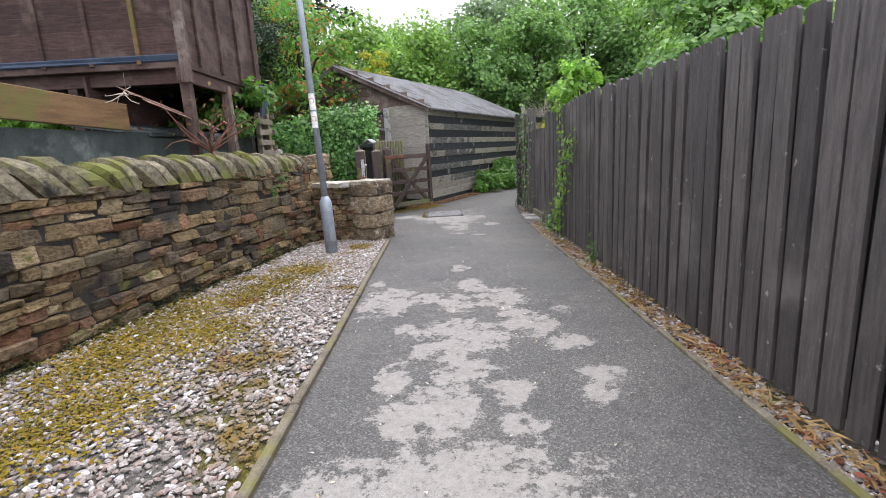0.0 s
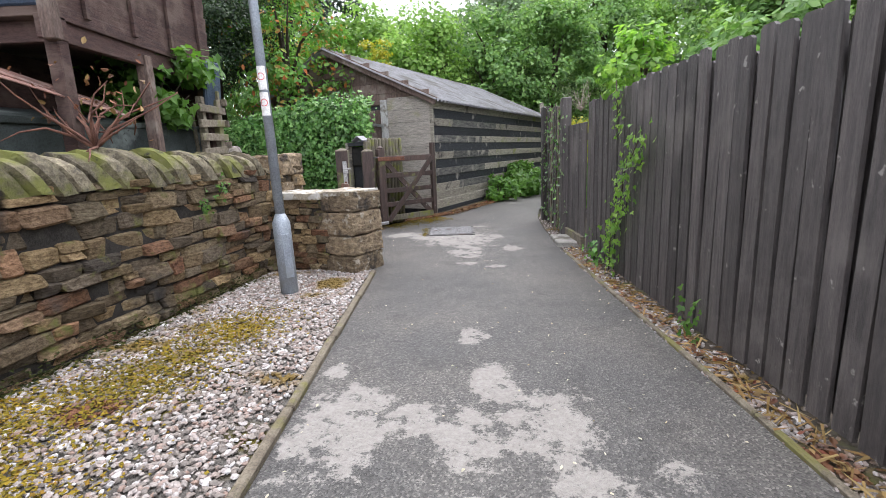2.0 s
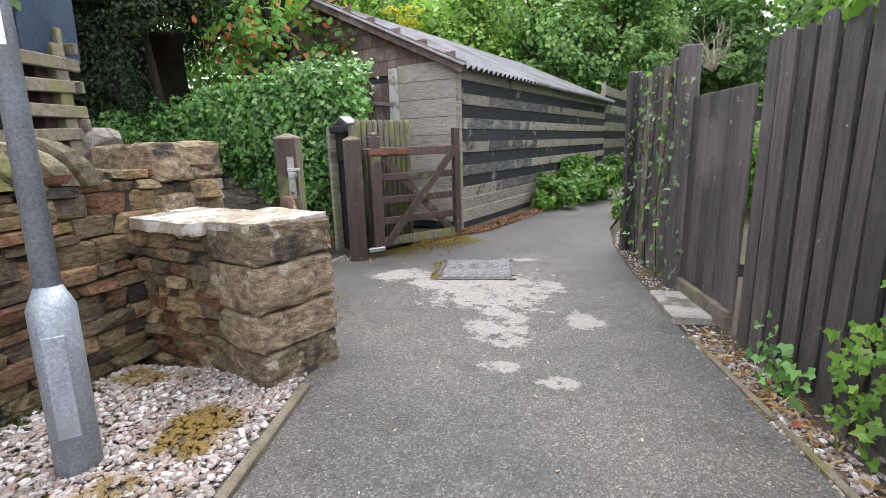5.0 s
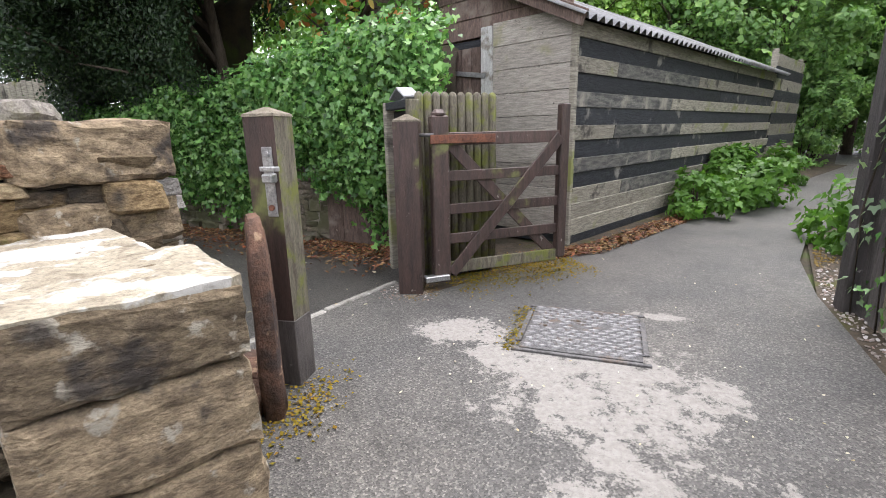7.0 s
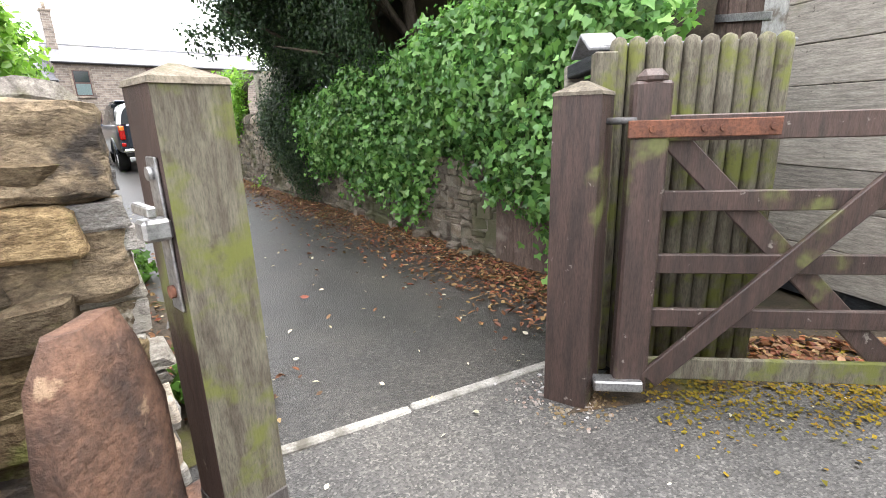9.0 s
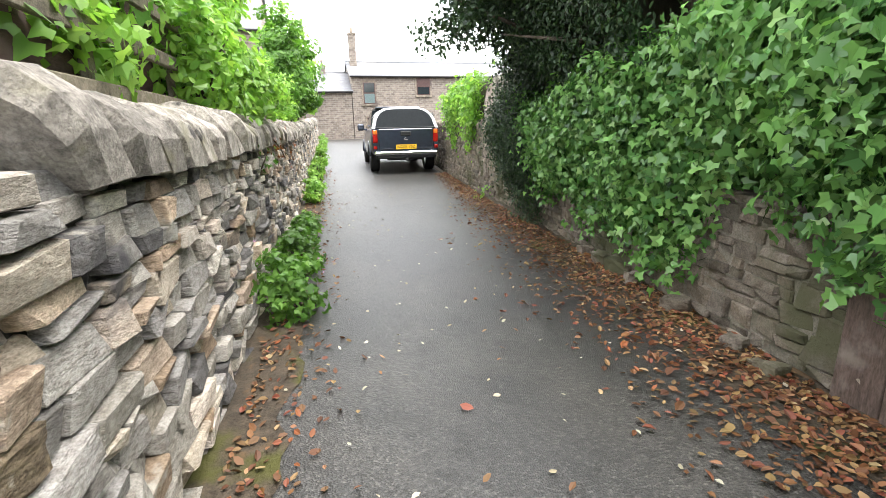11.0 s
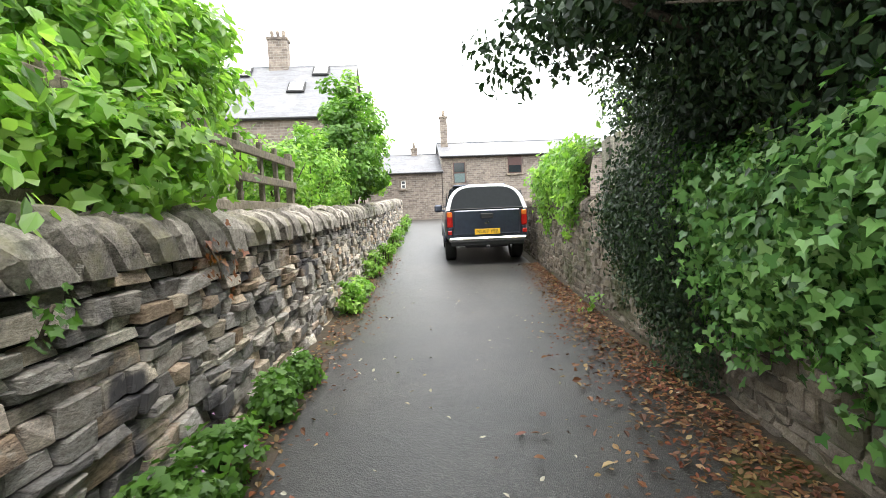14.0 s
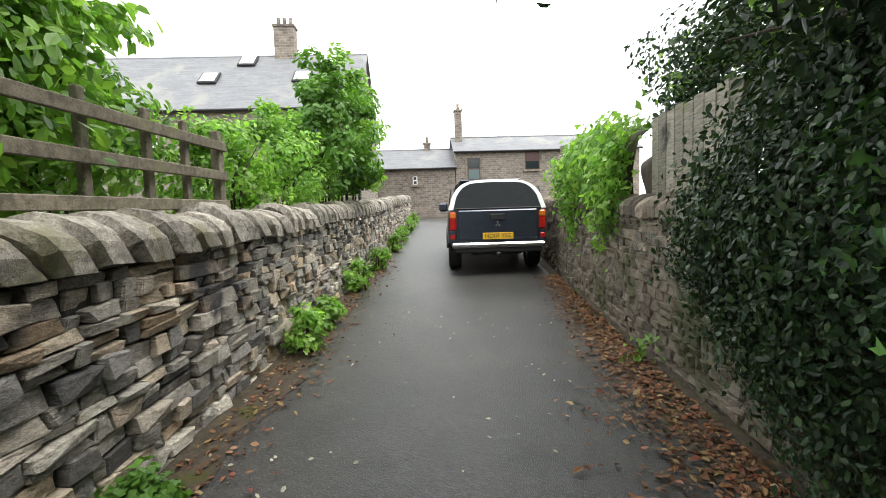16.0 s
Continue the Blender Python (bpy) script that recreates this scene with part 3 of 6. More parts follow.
def cope_forms(count, seed, shear):
    """Slabs with a rounded back, to stand on edge along a wall's top."""
    out, r = [], random.Random(seed)
    for k in range(count):
        prof = [(-0.5, -0.5), (-0.5, 0.0), (-0.42, 0.26), (-0.24, 0.43), (0.05, 0.5), (0.3, 0.41), (0.45, 0.2), (0.5, -0.05), (0.5, -0.5)]
        b = bmesh.new()
        rings = []
        for x, s in ((-0.5, 0.8), (-0.34, 0.98), (0.34, 0.98), (0.5, 0.8)):
            rings.append([(x + shear * z + r.uniform(-0.03, 0.03), y * s + r.uniform(-0.025, 0.025), (z + 0.5) * s - 0.5 + r.uniform(-0.03, 0.03)) for y, z in prof])
        loft(rings, b, True, False)
        bmesh.ops.triangulate(b, faces=b.faces[:])
        me = bpy.data.meshes.new("coping_stone")
        b.to_mesh(me)
        b.free()
        out.append((me, np.array([v.co[:] for v in me.vertices]), np.array([p.vertices[:] for p in me.polygons])))
    return out


COPES = cope_forms(10, 5, 1.25)
COPES_B = cope_forms(10, 6, -0.75)
COPES_C = cope_forms(10, 7, 0.1)


def rubble(p0, p1, height, mat, parent, name, r, near_span, near, depth=0.2, w=(0.1, 0.34), h=(0.06, 0.15), base=None, proud=0.03, lean=0.0, side=1, gap=0.011, forms=None):
    """Courses of rubble on the line p0 to p1; side: +1 when the face looks to the right of that line."""
    a, b = Vector((*p0, 0)), Vector((*p1, 0))
    L = (b - a).length
    d = (b - a) / L
    nrm = Vector((d.y, -d.x, 0)) * side
    rot = Matrix(((d.x, nrm.x, 0, 0), (d.y, nrm.y, 0, 0), (0, 0, 1, 0), (0, 0, 0, 1)))
    places = []
    z = -0.06
    while z < height - 0.03:
        ch = min(r.uniform(*h), height - z)
        if height - z - ch < 0.045:
            ch = height - z
        s = -r.uniform(0, 0.1)
        while s < L:
            sw = r.uniform(*w) * (0.75 + ch / 0.3)
            if s + sw > L:
                sw = L - s + 0.01
            if sw < 0.05:
                break
            c = a + d * (s + sw / 2)
            g = float(G(c.x, c.y)) if base is None else base
            rows = [(0, ch)] if (ch < 0.1 or r.random() < 0.6) else [(0, ch * 0.5), (ch * 0.5, ch * 0.5)]
            for o, hh in rows:
                out = r.uniform(-proud, proud * 0.6)
                p = c + nrm * (out - depth / 2 - lean * (z + o)) + Vector((0, 0, g + z + o + hh / 2 + r.uniform(-0.008, 0.008)))
                m = Matrix.Translation(p) @ rot @ pose(0, 0, 0, r.uniform(-3, 3), r.uniform(-2.5, 2.5), r.uniform(-4, 4)) @ Matrix.Diagonal((sw * 1.05 - gap, depth, hh * 1.1 - gap, 1))
                places.append((m, near_span[0] <= s <= near_span[1]))
            s += sw
        z += ch
    # the low and middle courses count first
    lay(forms or FORMS, places, parent, mat, name, near)


def coping(p0, p1, top, mat, parent, r, height=0.24, pitch=0.13, width=0.36, forms=None, limit=90, side=1, base=None):
    """Slabs set on edge along the wall's top, leaning one on another."""
    a, b = Vector((*p0, 0)), Vector((*p1, 0))
    L = (b - a).length
    d = (b - a) / L
    nrm = Vector((d.y, -d.x, 0)) * side
    rot = Matrix(((d.x, nrm.x, 0, 0), (d.y, nrm.y, 0, 0), (0, 0, 1, 0), (0, 0, 0, 1)))
    places, s = [], 0.0
    while s < L:
        t = pitch * r.uniform(0.75, 1.35)
        hh = height * r.uniform(0.8, 1.15)
        c = a + d * (s + t / 2)
        g = float(G(c.x, c.y)) if base is None else base
        p = c - nrm * (width * 0.42) + Vector((0, 0, g + top + hh * 0.42))
        m = Matrix.Translation(p) @ rot @ pose(0, 0, 0, r.uniform(-3, 3), r.uniform(-3, 3), r.uniform(-3, 3)) @ Matrix.Diagonal((t * 0.9, width * r.uniform(0.92, 1.08), hh, 1))
        places.append((m, True))
        s += t
    lay(forms, places, parent, mat, "coping_stone", limit)


def crag(sx, sy, sz, seed, rough=0.02, cuts=4):
    """A roughly squared block with a broken surface."""
    b = bmesh.new()
    bmesh.ops.create_cube(b, size=1)
    bmesh.ops.subdivide_edges(b, edges=b.edges[:], cuts=cuts, use_grid_fill=True)
    for v in b.verts:
        p = Vector((v.co.x * sx, v.co.y * sy, v.co.z * sz))
        edge = sorted(abs(c) for c in v.co)[1]
        q = p + Vector((seed * 3.7, seed * 1.3, 0))
        off = noise.noise_vector(q * 5) * rough * 1.3 + noise.noise_vector(q * 14) * rough * 0.8 + noise.noise_vector(q * 38) * rough * 0.55
        v.co = p * (1 - (0.05 if edge > 0.45 else 0)) + off
    return b


def prism(poly, z0, z1, mat, name, parent=None, label="", follow=False):
    """An upright block over a polygon."""
    n = len(poly)
    zz = [(z0 + float(G(x, y)) if follow else z0, z1 + float(G(x, y)) if follow else z1) for x, y in poly]
    V = [(x, y, zz[k][0]) for k, (x, y) in enumerate(poly)] + [(x, y, zz[k][1]) for k, (x, y) in enumerate(poly)]
    bm = bmesh.new()
    v = [bm.verts.new(q) for q in V]
    bm.faces.new(v[:n][::-1])
    bm.faces.new(v[n:])
    for k in range(n):
        bm.faces.new((v[k], v[(k + 1) % n], v[n + (k + 1) % n], v[n + k]))
    bmesh.ops.recalc_face_normals(bm, faces=bm.faces[:])
    return part(name, bm, mat, parent, label)


def sheet(name, xs, ys, mat, lift=0.0, inside=None, label="", category="", kind="structure", rough=0.0):
    """A piece of ground that follows its height, kept where inside() holds."""
    X, Y = np.meshgrid(xs, ys, indexing="ij")
    Z = G(X, Y) + lift + (rng.uniform(-rough, rough, X.shape) if rough else 0)
    V = np.stack([X, Y, Z], -1).reshape(-1, 3)
    ny = len(ys)
    F = []
    for i in range(len(xs) - 1):
        for j in range(ny - 1):
            if inside is None or inside((xs[i] + xs[i + 1]) / 2, (ys[j] + ys[j + 1]) / 2):
                F.append((i * ny + j, (i + 1) * ny + j, (i + 1) * ny + j + 1, i * ny + j + 1))
    return tagged(mesh_ob(name, quick(name, V, F, True), mat), label, category, "", kind)


def ribbon(name, left, right, mat, lift, label, category, steps=24, across=8, wob=0.0):
    """A strip of ground between two polylines with equally many points."""
    def along(line, n):
        q = np.array(line, float)
        s = np.concatenate([[0], np.cumsum(np.linalg.norm(np.diff(q, axis=0), axis=1))])
        t = np.concatenate([np.linspace(s[k], s[k + 1], n, endpoint=False) for k in range(len(s) - 1)] + [[s[-1]]])
        return np.stack([np.interp(t, s, q[:, 0]), np.interp(t, s, q[:, 1])], 1)
    A, B = along(left, steps), along(right, steps)
    for Q, s in ((A, 3.1), (B, 7.7)):
        for q in Q:
            q[1] += wob * (noise.noise(Vector((q[0] * 2.2, q[1], s))) + 0.5 * noise.noise(Vector((q[0] * 7, q[1], s))))
    W = np.linspace(0, 1, across + 1)
    XY = A[:, None] * (1 - W[None, :, None]) + B[:, None] * W[None, :, None]
    Z = G(XY[..., 0], XY[..., 1]) + lift
    n, k = len(A), across + 1
    i, j = np.meshgrid(np.arange(n - 1), np.arange(k - 1), indexing="ij")
    F = np.stack([i * k + j, i * k + j + 1, (i + 1) * k + j + 1, (i + 1) * k + j], -1).reshape(-1, 4)
    V = np.concatenate([XY, Z[..., None]], -1).reshape(-1, 3)
    return tagged(mesh_ob(name, quick(name, V, F, True), mat), label, category, "", "structure")


# ---------------------------------------------------------------- ground
def spaced(*runs):
    return np.unique(np.concatenate([np.linspace(a, b, n) for a, b, n in runs]))


sheet("ground", spaced((-600, -60, 8), (-60, -45, 6), (-45, 8, 90), (8, 60, 12), (60, 600, 8)), spaced((-600, -60, 8), (-60, -10, 10), (-10, 30, 70), (30, 80, 8), (80, 600, 8)), M_SOIL, -0.03,
      None, "dark earth ground under scrub and gardens", "ground")


def wall_a(y):
    return -2.15 + 0.2 * (y - 5.75)


def wall_b(x):
    return 7.95 + 0.04 * (-1.85 - x)


ribbon("path", [(-0.8, -8), (-0.78, 6.6), (-1.79, 8.0), (-1.39, 9.4), (-0.45, 10.35), (0.2, 11.0), (2.6, 15.6), (6, 22), (9, 30)],
       [(1.34, -8), (1.38, 7.5), (1.42, 8.7), (1.55, 9.9), (1.76, 10.9), (2.1, 11.8), (4.4, 15.6), (7.6, 22), (10.5, 30)], M_ASPHALT, 0.012, "damp grey asphalt path with pale dry patches", "path", 16, 10)
ribbon("road", [(-0.9, 7.5), (-1.85, 7.9), (-6, wall_b(-6)), (-14, wall_b(-14)), (-28, 9.0), (-29, 2), (-45, 2)],
       [(-0.9, 9.9), (-2.1, 10.6), (-6, 10.85), (-14, 11.75), (-28, 13.2), (-34, 20), (-45, 25)], M_LANE, 0.006, "narrow damp asphalt lane between stone walls", "road", 16, 12)
ribbon("gravel_bed", [(wall_a(-6), -6), (wall_a(6.9), 6.9)], [(-0.8, -6), (-0.75, 6.9)], M_GRAVELBED, 0.012, "mossy gravel bed beside the wall", "gravel bed", 40, 14)
ribbon("verge", [(1.34, -6), (1.38, 7.5), (1.42, 8.7), (1.55, 9.9), (2.1, 11.8)], [(1.9, -6), (1.9, 7.5), (2.0, 8.7), (2.3, 9.9), (3.4, 11.8)], M_VERGE, 0.008, "narrow strip of mossy soil along the fence", "verge", 20, 4)
ribbon("shed_verge", [(-1.1, 9.2), (-1.3, 10.6), (-0.4, 11.1), (3.4, 18.2), (6, 23)], [(-1.1, 9.12), (-0.35, 10.3), (0.28, 11.0), (2.75, 15.6), (6.3, 22)], M_VERGE, 0.016, "mossy leaf-strewn strip beside the shed", "verge", 16, 4)
ribbon("lane_verge", [(-1.3, 9.95), (-2.1, 10.1), (-6, 10.62), (-9, 11.1), (-12, 11.5)], [(-1.3, 11.2), (-2.1, 11.2), (-6, 11.4), (-9, 11.6), (-12, 11.9)], M_VERGE, 0.01, "leaf mould at the foot of the ivy wall", "verge", 60, 4, 0.2)
ribbon("wall_verge", [(-1.9, 7.7), (-6, 7.9), (-14, 8.2), (-28, 8.8)], [(-1.9, 8.2), (-6, 8.42), (-14, 8.72), (-28, 9.2)], M_VERGE, 0.011, "strip of soil at the foot of the lane wall", "verge", 60, 3, 0.12)


def edging(points, w, h, mat, label):
    """A low edging that steps up from the path."""
    t = None
    bm = bmesh.new()
    for (x0, y0), (x1, y1) in zip(points, points[1:]):
        L = math.hypot(x1 - x0, y1 - y0)
        n = max(1, round(L / 0.92))
        for k in range(n):
            f = (k + 0.5) / n
            x, y = x0 + (x1 - x0) * f, y0 + (y1 - y0) * f
            slab(L / n - 0.006, w, h, pose(x, y, float(G(x, y)) + 0.01, 0, 0, math.degrees(math.atan2(y1 - y0, x1 - x0)) + random.uniform(-0.5, 0.5)), 0.008, bm, 0.003)
    return tagged(part("kerb", bm, mat, None), label, "edging", "", "structure")


edging([(-0.82, -6), (-0.77, 6.72)], 0.05, 0.075, M_KERB, "thin mossy stone edging between gravel and path")
edging([(1.36, -6), (1.4, 7.4)], 0.035, 0.05, M_KERB, "low edging strip along the fence side of the path")
edging([(-1.78, 8.02), (-1.38, 9.42)], 0.05, 0.03, M_CONCRETE, "pale concrete threshold strip across the gateway")


# ---------------------------------------------------------------- stone walls
ra = random.Random(11)
W_A = tagged(new("wall_west"), "brown rubble sandstone garden wall with slanted mossy coping", "wall", "", "structure")
prism([(wall_a(-4) - 0.05, -4), (wall_a(7.75) - 0.05, 7.72), (wall_a(7.75) - 0.4, 7.82), (wall_a(-4) - 0.4, -4)], -0.1, 1.12, M_MORTAR_SHADE, "core", W_A)
rubble((wall_a(7.75), 7.75), (wall_a(-4), -4), 1.13, M_STONE_A, W_A, "stone", ra, (0.4, 4.0), 300, side=-1, depth=0.2, w=(0.1, 0.3), h=(0.055, 0.14), proud=0.045, forms=FORMS_A, gap=0.006)
coping((wall_a(6.9), 6.9), (wall_a(-4), -4), 1.09, M_COPING_A, W_A, ra, 0.27, 0.165, 0.42, COPES, 70, side=-1)
# the big blocks of the wall's end, by the gateway
W_END = tagged(new("wall_end"), "broad end of the garden wall built of big rough blocks", "wall", "", "structure")
zz = 0.0
for k, (hh, dx) in enumerate([(0.12, 0.0), (0.15, 0.02), (0.09, -0.01), (0.23, 0.02), (0.1, -0.02), (0.23, 0.02), (0.07, -0.03), (0.25, 0.04)]):
    n = 3 if hh < 0.1 else 2 if hh < 0.18 else 1
    for j in range(n):
        w = 0.64 / n
        m = pose(-2.06 + dx, 7.27 + w * (j + 0.5) + 0.02, 0.04 + zz + hh / 2, ra.uniform(-2, 2), ra.uniform(-2, 2), -4 + ra.uniform(-3, 3))
        b = crag(0.5, w * 0.99, hh * 1.0, k * 3 + j, 0.013, 9)
        b.transform(m)
        part("block", b, M_BLOCK if (k + j) % 3 else M_STONE_A, W_END)
    zz += hh

W_S = tagged(new("wall_stub"), "low stub of rubble wall capped with a pale flat slab", "wall", "", "structure")
S0, S1, S2, S3 = (-2.0, 7.14), (-1.27, 6.83), (-1.04, 7.25), (-1.76, 7.52)
prism([(-2.0, 7.19), (-1.05, 6.78), (-0.86, 7.06), (-1.79, 7.45)], -0.1, 0.8, M_MORTAR_SHADE, "core", W_S)
rubble(S0, S1, 0.8, M_STONE_A, W_S, "stone", ra, (0, 5), 150, w=(0.08, 0.24), h=(0.05, 0.11), side=1, forms=FORMS_A, gap=0.006)
zz = -0.04
for k, (hh, ln) in enumerate(((0.24, 0.5), (0.21, 0.42), (0.25, 0.52), (0.21, 0.44))):
    b = crag(ln, 0.5, hh * 0.99, 3 + k, 0.011, 9)
    b.transform(pose(-0.82 - ln / 2 * 0.866, 6.87 + ln / 2 * 0.5, zz + hh / 2, ra.uniform(-1, 1), ra.uniform(-1, 1), -30 + ra.uniform(-1.5, 1.5)))
    part("block", b, M_BLOCK, W_S, "pale rough corner block" if k == 3 else "")
    zz += hh
rubble(S2, S3, 0.8, M_STONE_A, W_S, "stone", ra, (0, 5), 150, w=(0.08, 0.24), h=(0.05, 0.11), side=1, forms=FORMS_A, gap=0.006)
bm = crag(0.8, 0.47, 0.075, 9, 0.008, 14)
bm.transform(pose(-1.58, 7.19, 0.83, 0, 0, -24))
part("cap_slab", bm, M_CAPSTONE, W_S, "pale lichen-spotted cap slab")
bm = crag(0.5, 0.5, 0.05, 12, 0.008, 12)
bm.transform(pose(-1.045, 7.0, 0.855, 0, 0, -30))
part("cap_slab", bm, M_CAPSTONE, W_S, "pale lichen-spotted cap slab")

rb = random.Random(12)
W_B = tagged(new("wall_south"), "long grey drystone wall with slanted coping along the lane", "wall", "", "structure")
prism([(-2.0, 7.88), (-28, wall_b(-28) - 0.07), (-28, wall_b(-28) - 0.45), (-1.95, 7.5)], -0.1, 1.12, M_MORTAR_SHADE, "core", W_B, follow=True)
rubble((-1.86, wall_b(-1.86)), (-28, wall_b(-28)), 1.14, M_STONE_B, W_B, "stone", rb, (1.6, 4.6), 300, side=1, w=(0.09, 0.28), h=(0.045, 0.115), lean=0.03, proud=0.038)
coping((-2.55, wall_b(-2.55) - 0.01), (-28, wall_b(-28) - 0.01), 1.1, M_COPING_B, W_B, rb, 0.27, 0.25, 0.44, COPES_B, 150, side=1)

rc = random.Random(13)
W_C = tagged(new("wall_north"), "mortared rubble retaining wall under the ivy and along the lane", "wall", "", "structure")
C1, C2 = (-6.0, 11.07), (-30, 13.75)
prism([(-2.65, 10.63), (-6, 11.09), (-6, 11.6), (-2.65, 11.3)], -0.1, 0.78, M_MORTAR_P, "core", W_C, follow=True)
prism([(-6, 11.09), (-30, 13.77), (-30, 14.3), (-6, 11.6)], -0.1, 1.16, M_MORTAR_P, "core", W_C, follow=True)
rubble((-2.65, 10.61), C1, 0.8, M_STONE_R, W_C, "stone", rc, (0, 5), 120, side=-1, w=(0.08, 0.24), h=(0.06, 0.13), proud=0.016)
rubble(C1, C2, 1.18, M_STONE_R, W_C, "stone", rc, (1.5, 6.5), 180, side=-1, w=(0.08, 0.24), h=(0.055, 0.12), proud=0.016)
coping(C1, C2, 1.16, M_STONE_R, W_C, rc, 0.18, 0.2, 0.42, COPES_C, 60, side=-1)

for k, (x, y, a, b, h) in enumerate([(-4.85, 10.86, 0.16, 0.11, 0.12), (-4.55, 10.84, 0.22, 0.14, 0.13), (-4.32, 10.78, 0.14, 0.1, 0.1), (-3.75, 10.68, 0.18, 0.12, 0.1), (-5.2, 10.92, 0.13, 0.1, 0.08), (-3.2, 10.58, 0.12, 0.1, 0.07), (-2.95, 10.52, 0.16, 0.1, 0.06)]):
    b = crag(a, b, h, 40 + k, 0.016, 4)
    b.transform(pose(x, y, float(G(x, y)) + h * 0.36, rc.uniform(-8, 8), rc.uniform(-8, 8), rc.uniform(0, 90)))
    tagged(part("loose_stone", b, M_STONE_R, None), "rough fallen wall stone among dead leaves", "stone", "stones at the wall foot")

# low brown board wall at the ivy's end
W_D = tagged(new("wall_boards"), "low weathered red-brown boarding under the ivy", "wall", "", "structure")
for k in range(6):
    x, y = -1.6 - 0.2 * k, 10.47 + 0.024 * k
    part("board", slab(0.19, 0.03, 0.62, pose(x, y, float(G(x, y)) + 0.3, 0, 0, 176), 0.004, None, 0.006), M_BOARD_BROWN, W_D)

# ---------------------------------------------------------------- board fence
FENCE = tagged(new("fence"), "tall dark-stained close-boarded timber fence", "fence")


def fence_x(y):
    return 1.58 + 0.011 * (y - 1)


def plank_mesh(w, h, d, name="plank", cut=0.018):
    bm = bmesh.new()
    prof = [(-w / 2, 0), (w / 2, 0), (w / 2, h - cut), (w / 2 - cut, h), (-w / 2 + cut, h), (-w / 2, h - cut)]
    loft([[(x, -d / 2, z) for x, z in prof], [(x, d / 2, z) for x, z in prof]], bm)
    me = bpy.data.meshes.new(name)
    bm.to_mesh(me)
    bm.free()
    me.materials.append(M_FENCE)
    return me


PLANKS = [plank_mesh(w, 1.8, 0.022) for w in (0.104, 0.11, 0.116)]
BACKS = [plank_mesh(w, 1.77, 0.02) for w in (0.125, 0.135)]
rf = random.Random(4)


def planks(y0, y1, xat, top, parent, pitch=0.141, skip=0.04):
    y = y0
    while y < y1:
        h = top(y) + rf.uniform(-0.018, 0.012)
        x = xat(y)
        p = new("plank", PLANKS[rf.randrange(3)])
        p.parent = parent
        p.matrix_basis = pose(x + rf.uniform(-0.003, 0.003), y, float(G(x, y)) + 0.04, rf.uniform(-0.3, 0.3), rf.uniform(-0.7, 0.7), 90 + rf.uniform(-1, 1)) @ Matrix.Diagonal((1, 1, (h - 0.04) / 1.8, 1))
        if rf.random() > skip:
            q = new("plank", BACKS[rf.randrange(2)])
            q.parent = parent
            q.matrix_basis = pose(x + 0.065, y + pitch / 2, float(G(x, y)) + 0.06, 0, rf.uniform(-0.6, 0.6), 90) @ Matrix.Diagonal((1, 1, (h - 0.1) / 1.8, 1))
        y += pitch * rf.uniform(0.97, 1.03)


planks(-3.0, 7.42, fence_x, lambda y: 1.765 - 0.05 * float(sm(5, 7.3, y)), FENCE)
for z in (0.35, 1.0, 1.55):
    part("rail", slab(0.04, 10.4, 0.09, pose(1.71, 2.2, z, 0, 0, -0.6), 0.004), M_FENCE, FENCE)

# side gate and ivied panel past the fence's end
SGATE = thing("side_gate", pose(1.62, 7.43, 0.04), "lower dark boarded side gate in the fence", "gate")
for k in range(6):
    part("board", slab(0.022, 0.14, 1.34, pose(0.02 + 0.006 * (k % 2), 0.06 + 0.136 * k, 0.79, 0, rf.uniform(-0.4, 0.4), 0), 0.004), M_FENCE, SGATE)
for z in (0.4, 1.3):
    part("rail", slab(0.04, 0.78, 0.08, pose(0.055, 0.38, z), 0.004), M_FENCE, SGATE)
tagged(part("step", slab(0.3, 0.55, 0.07, pose(1.52, 7.85, 0.06, 0, 0, -2), 0.012, None, 0.008), M_CONCRETE, None), "worn concrete doorstep at the side gate", "step", "", "structure")
part("sill", slab(0.05, 0.78, 0.12, pose(0.0, 0.38, 0.08), 0.006), M_OLDWOOD, SGATE, "grey timber sill")
PANEL = tagged(new("ivied_panel"), "old grey fence panel overgrown with thin ivy", "fence")
for k in range(9):
    x, y = 1.64 + 0.002 * k, 8.36 + 0.15 * k
    part("plank", slab(0.03, 0.13, 1.72 + 0.04 * (k % 3), pose(x, y, 0.92, rf.uniform(-1, 1), 0, -4), 0.006, None, 0.006), M_FENCE if k % 3 else M_OLDWOOD, PANEL)
for y in (8.34, 9.66):
    part("post", slab(0.12, 0.12, 1.82, pose(1.63, y, 0.95), 0.01), M_FENCE, PANEL)

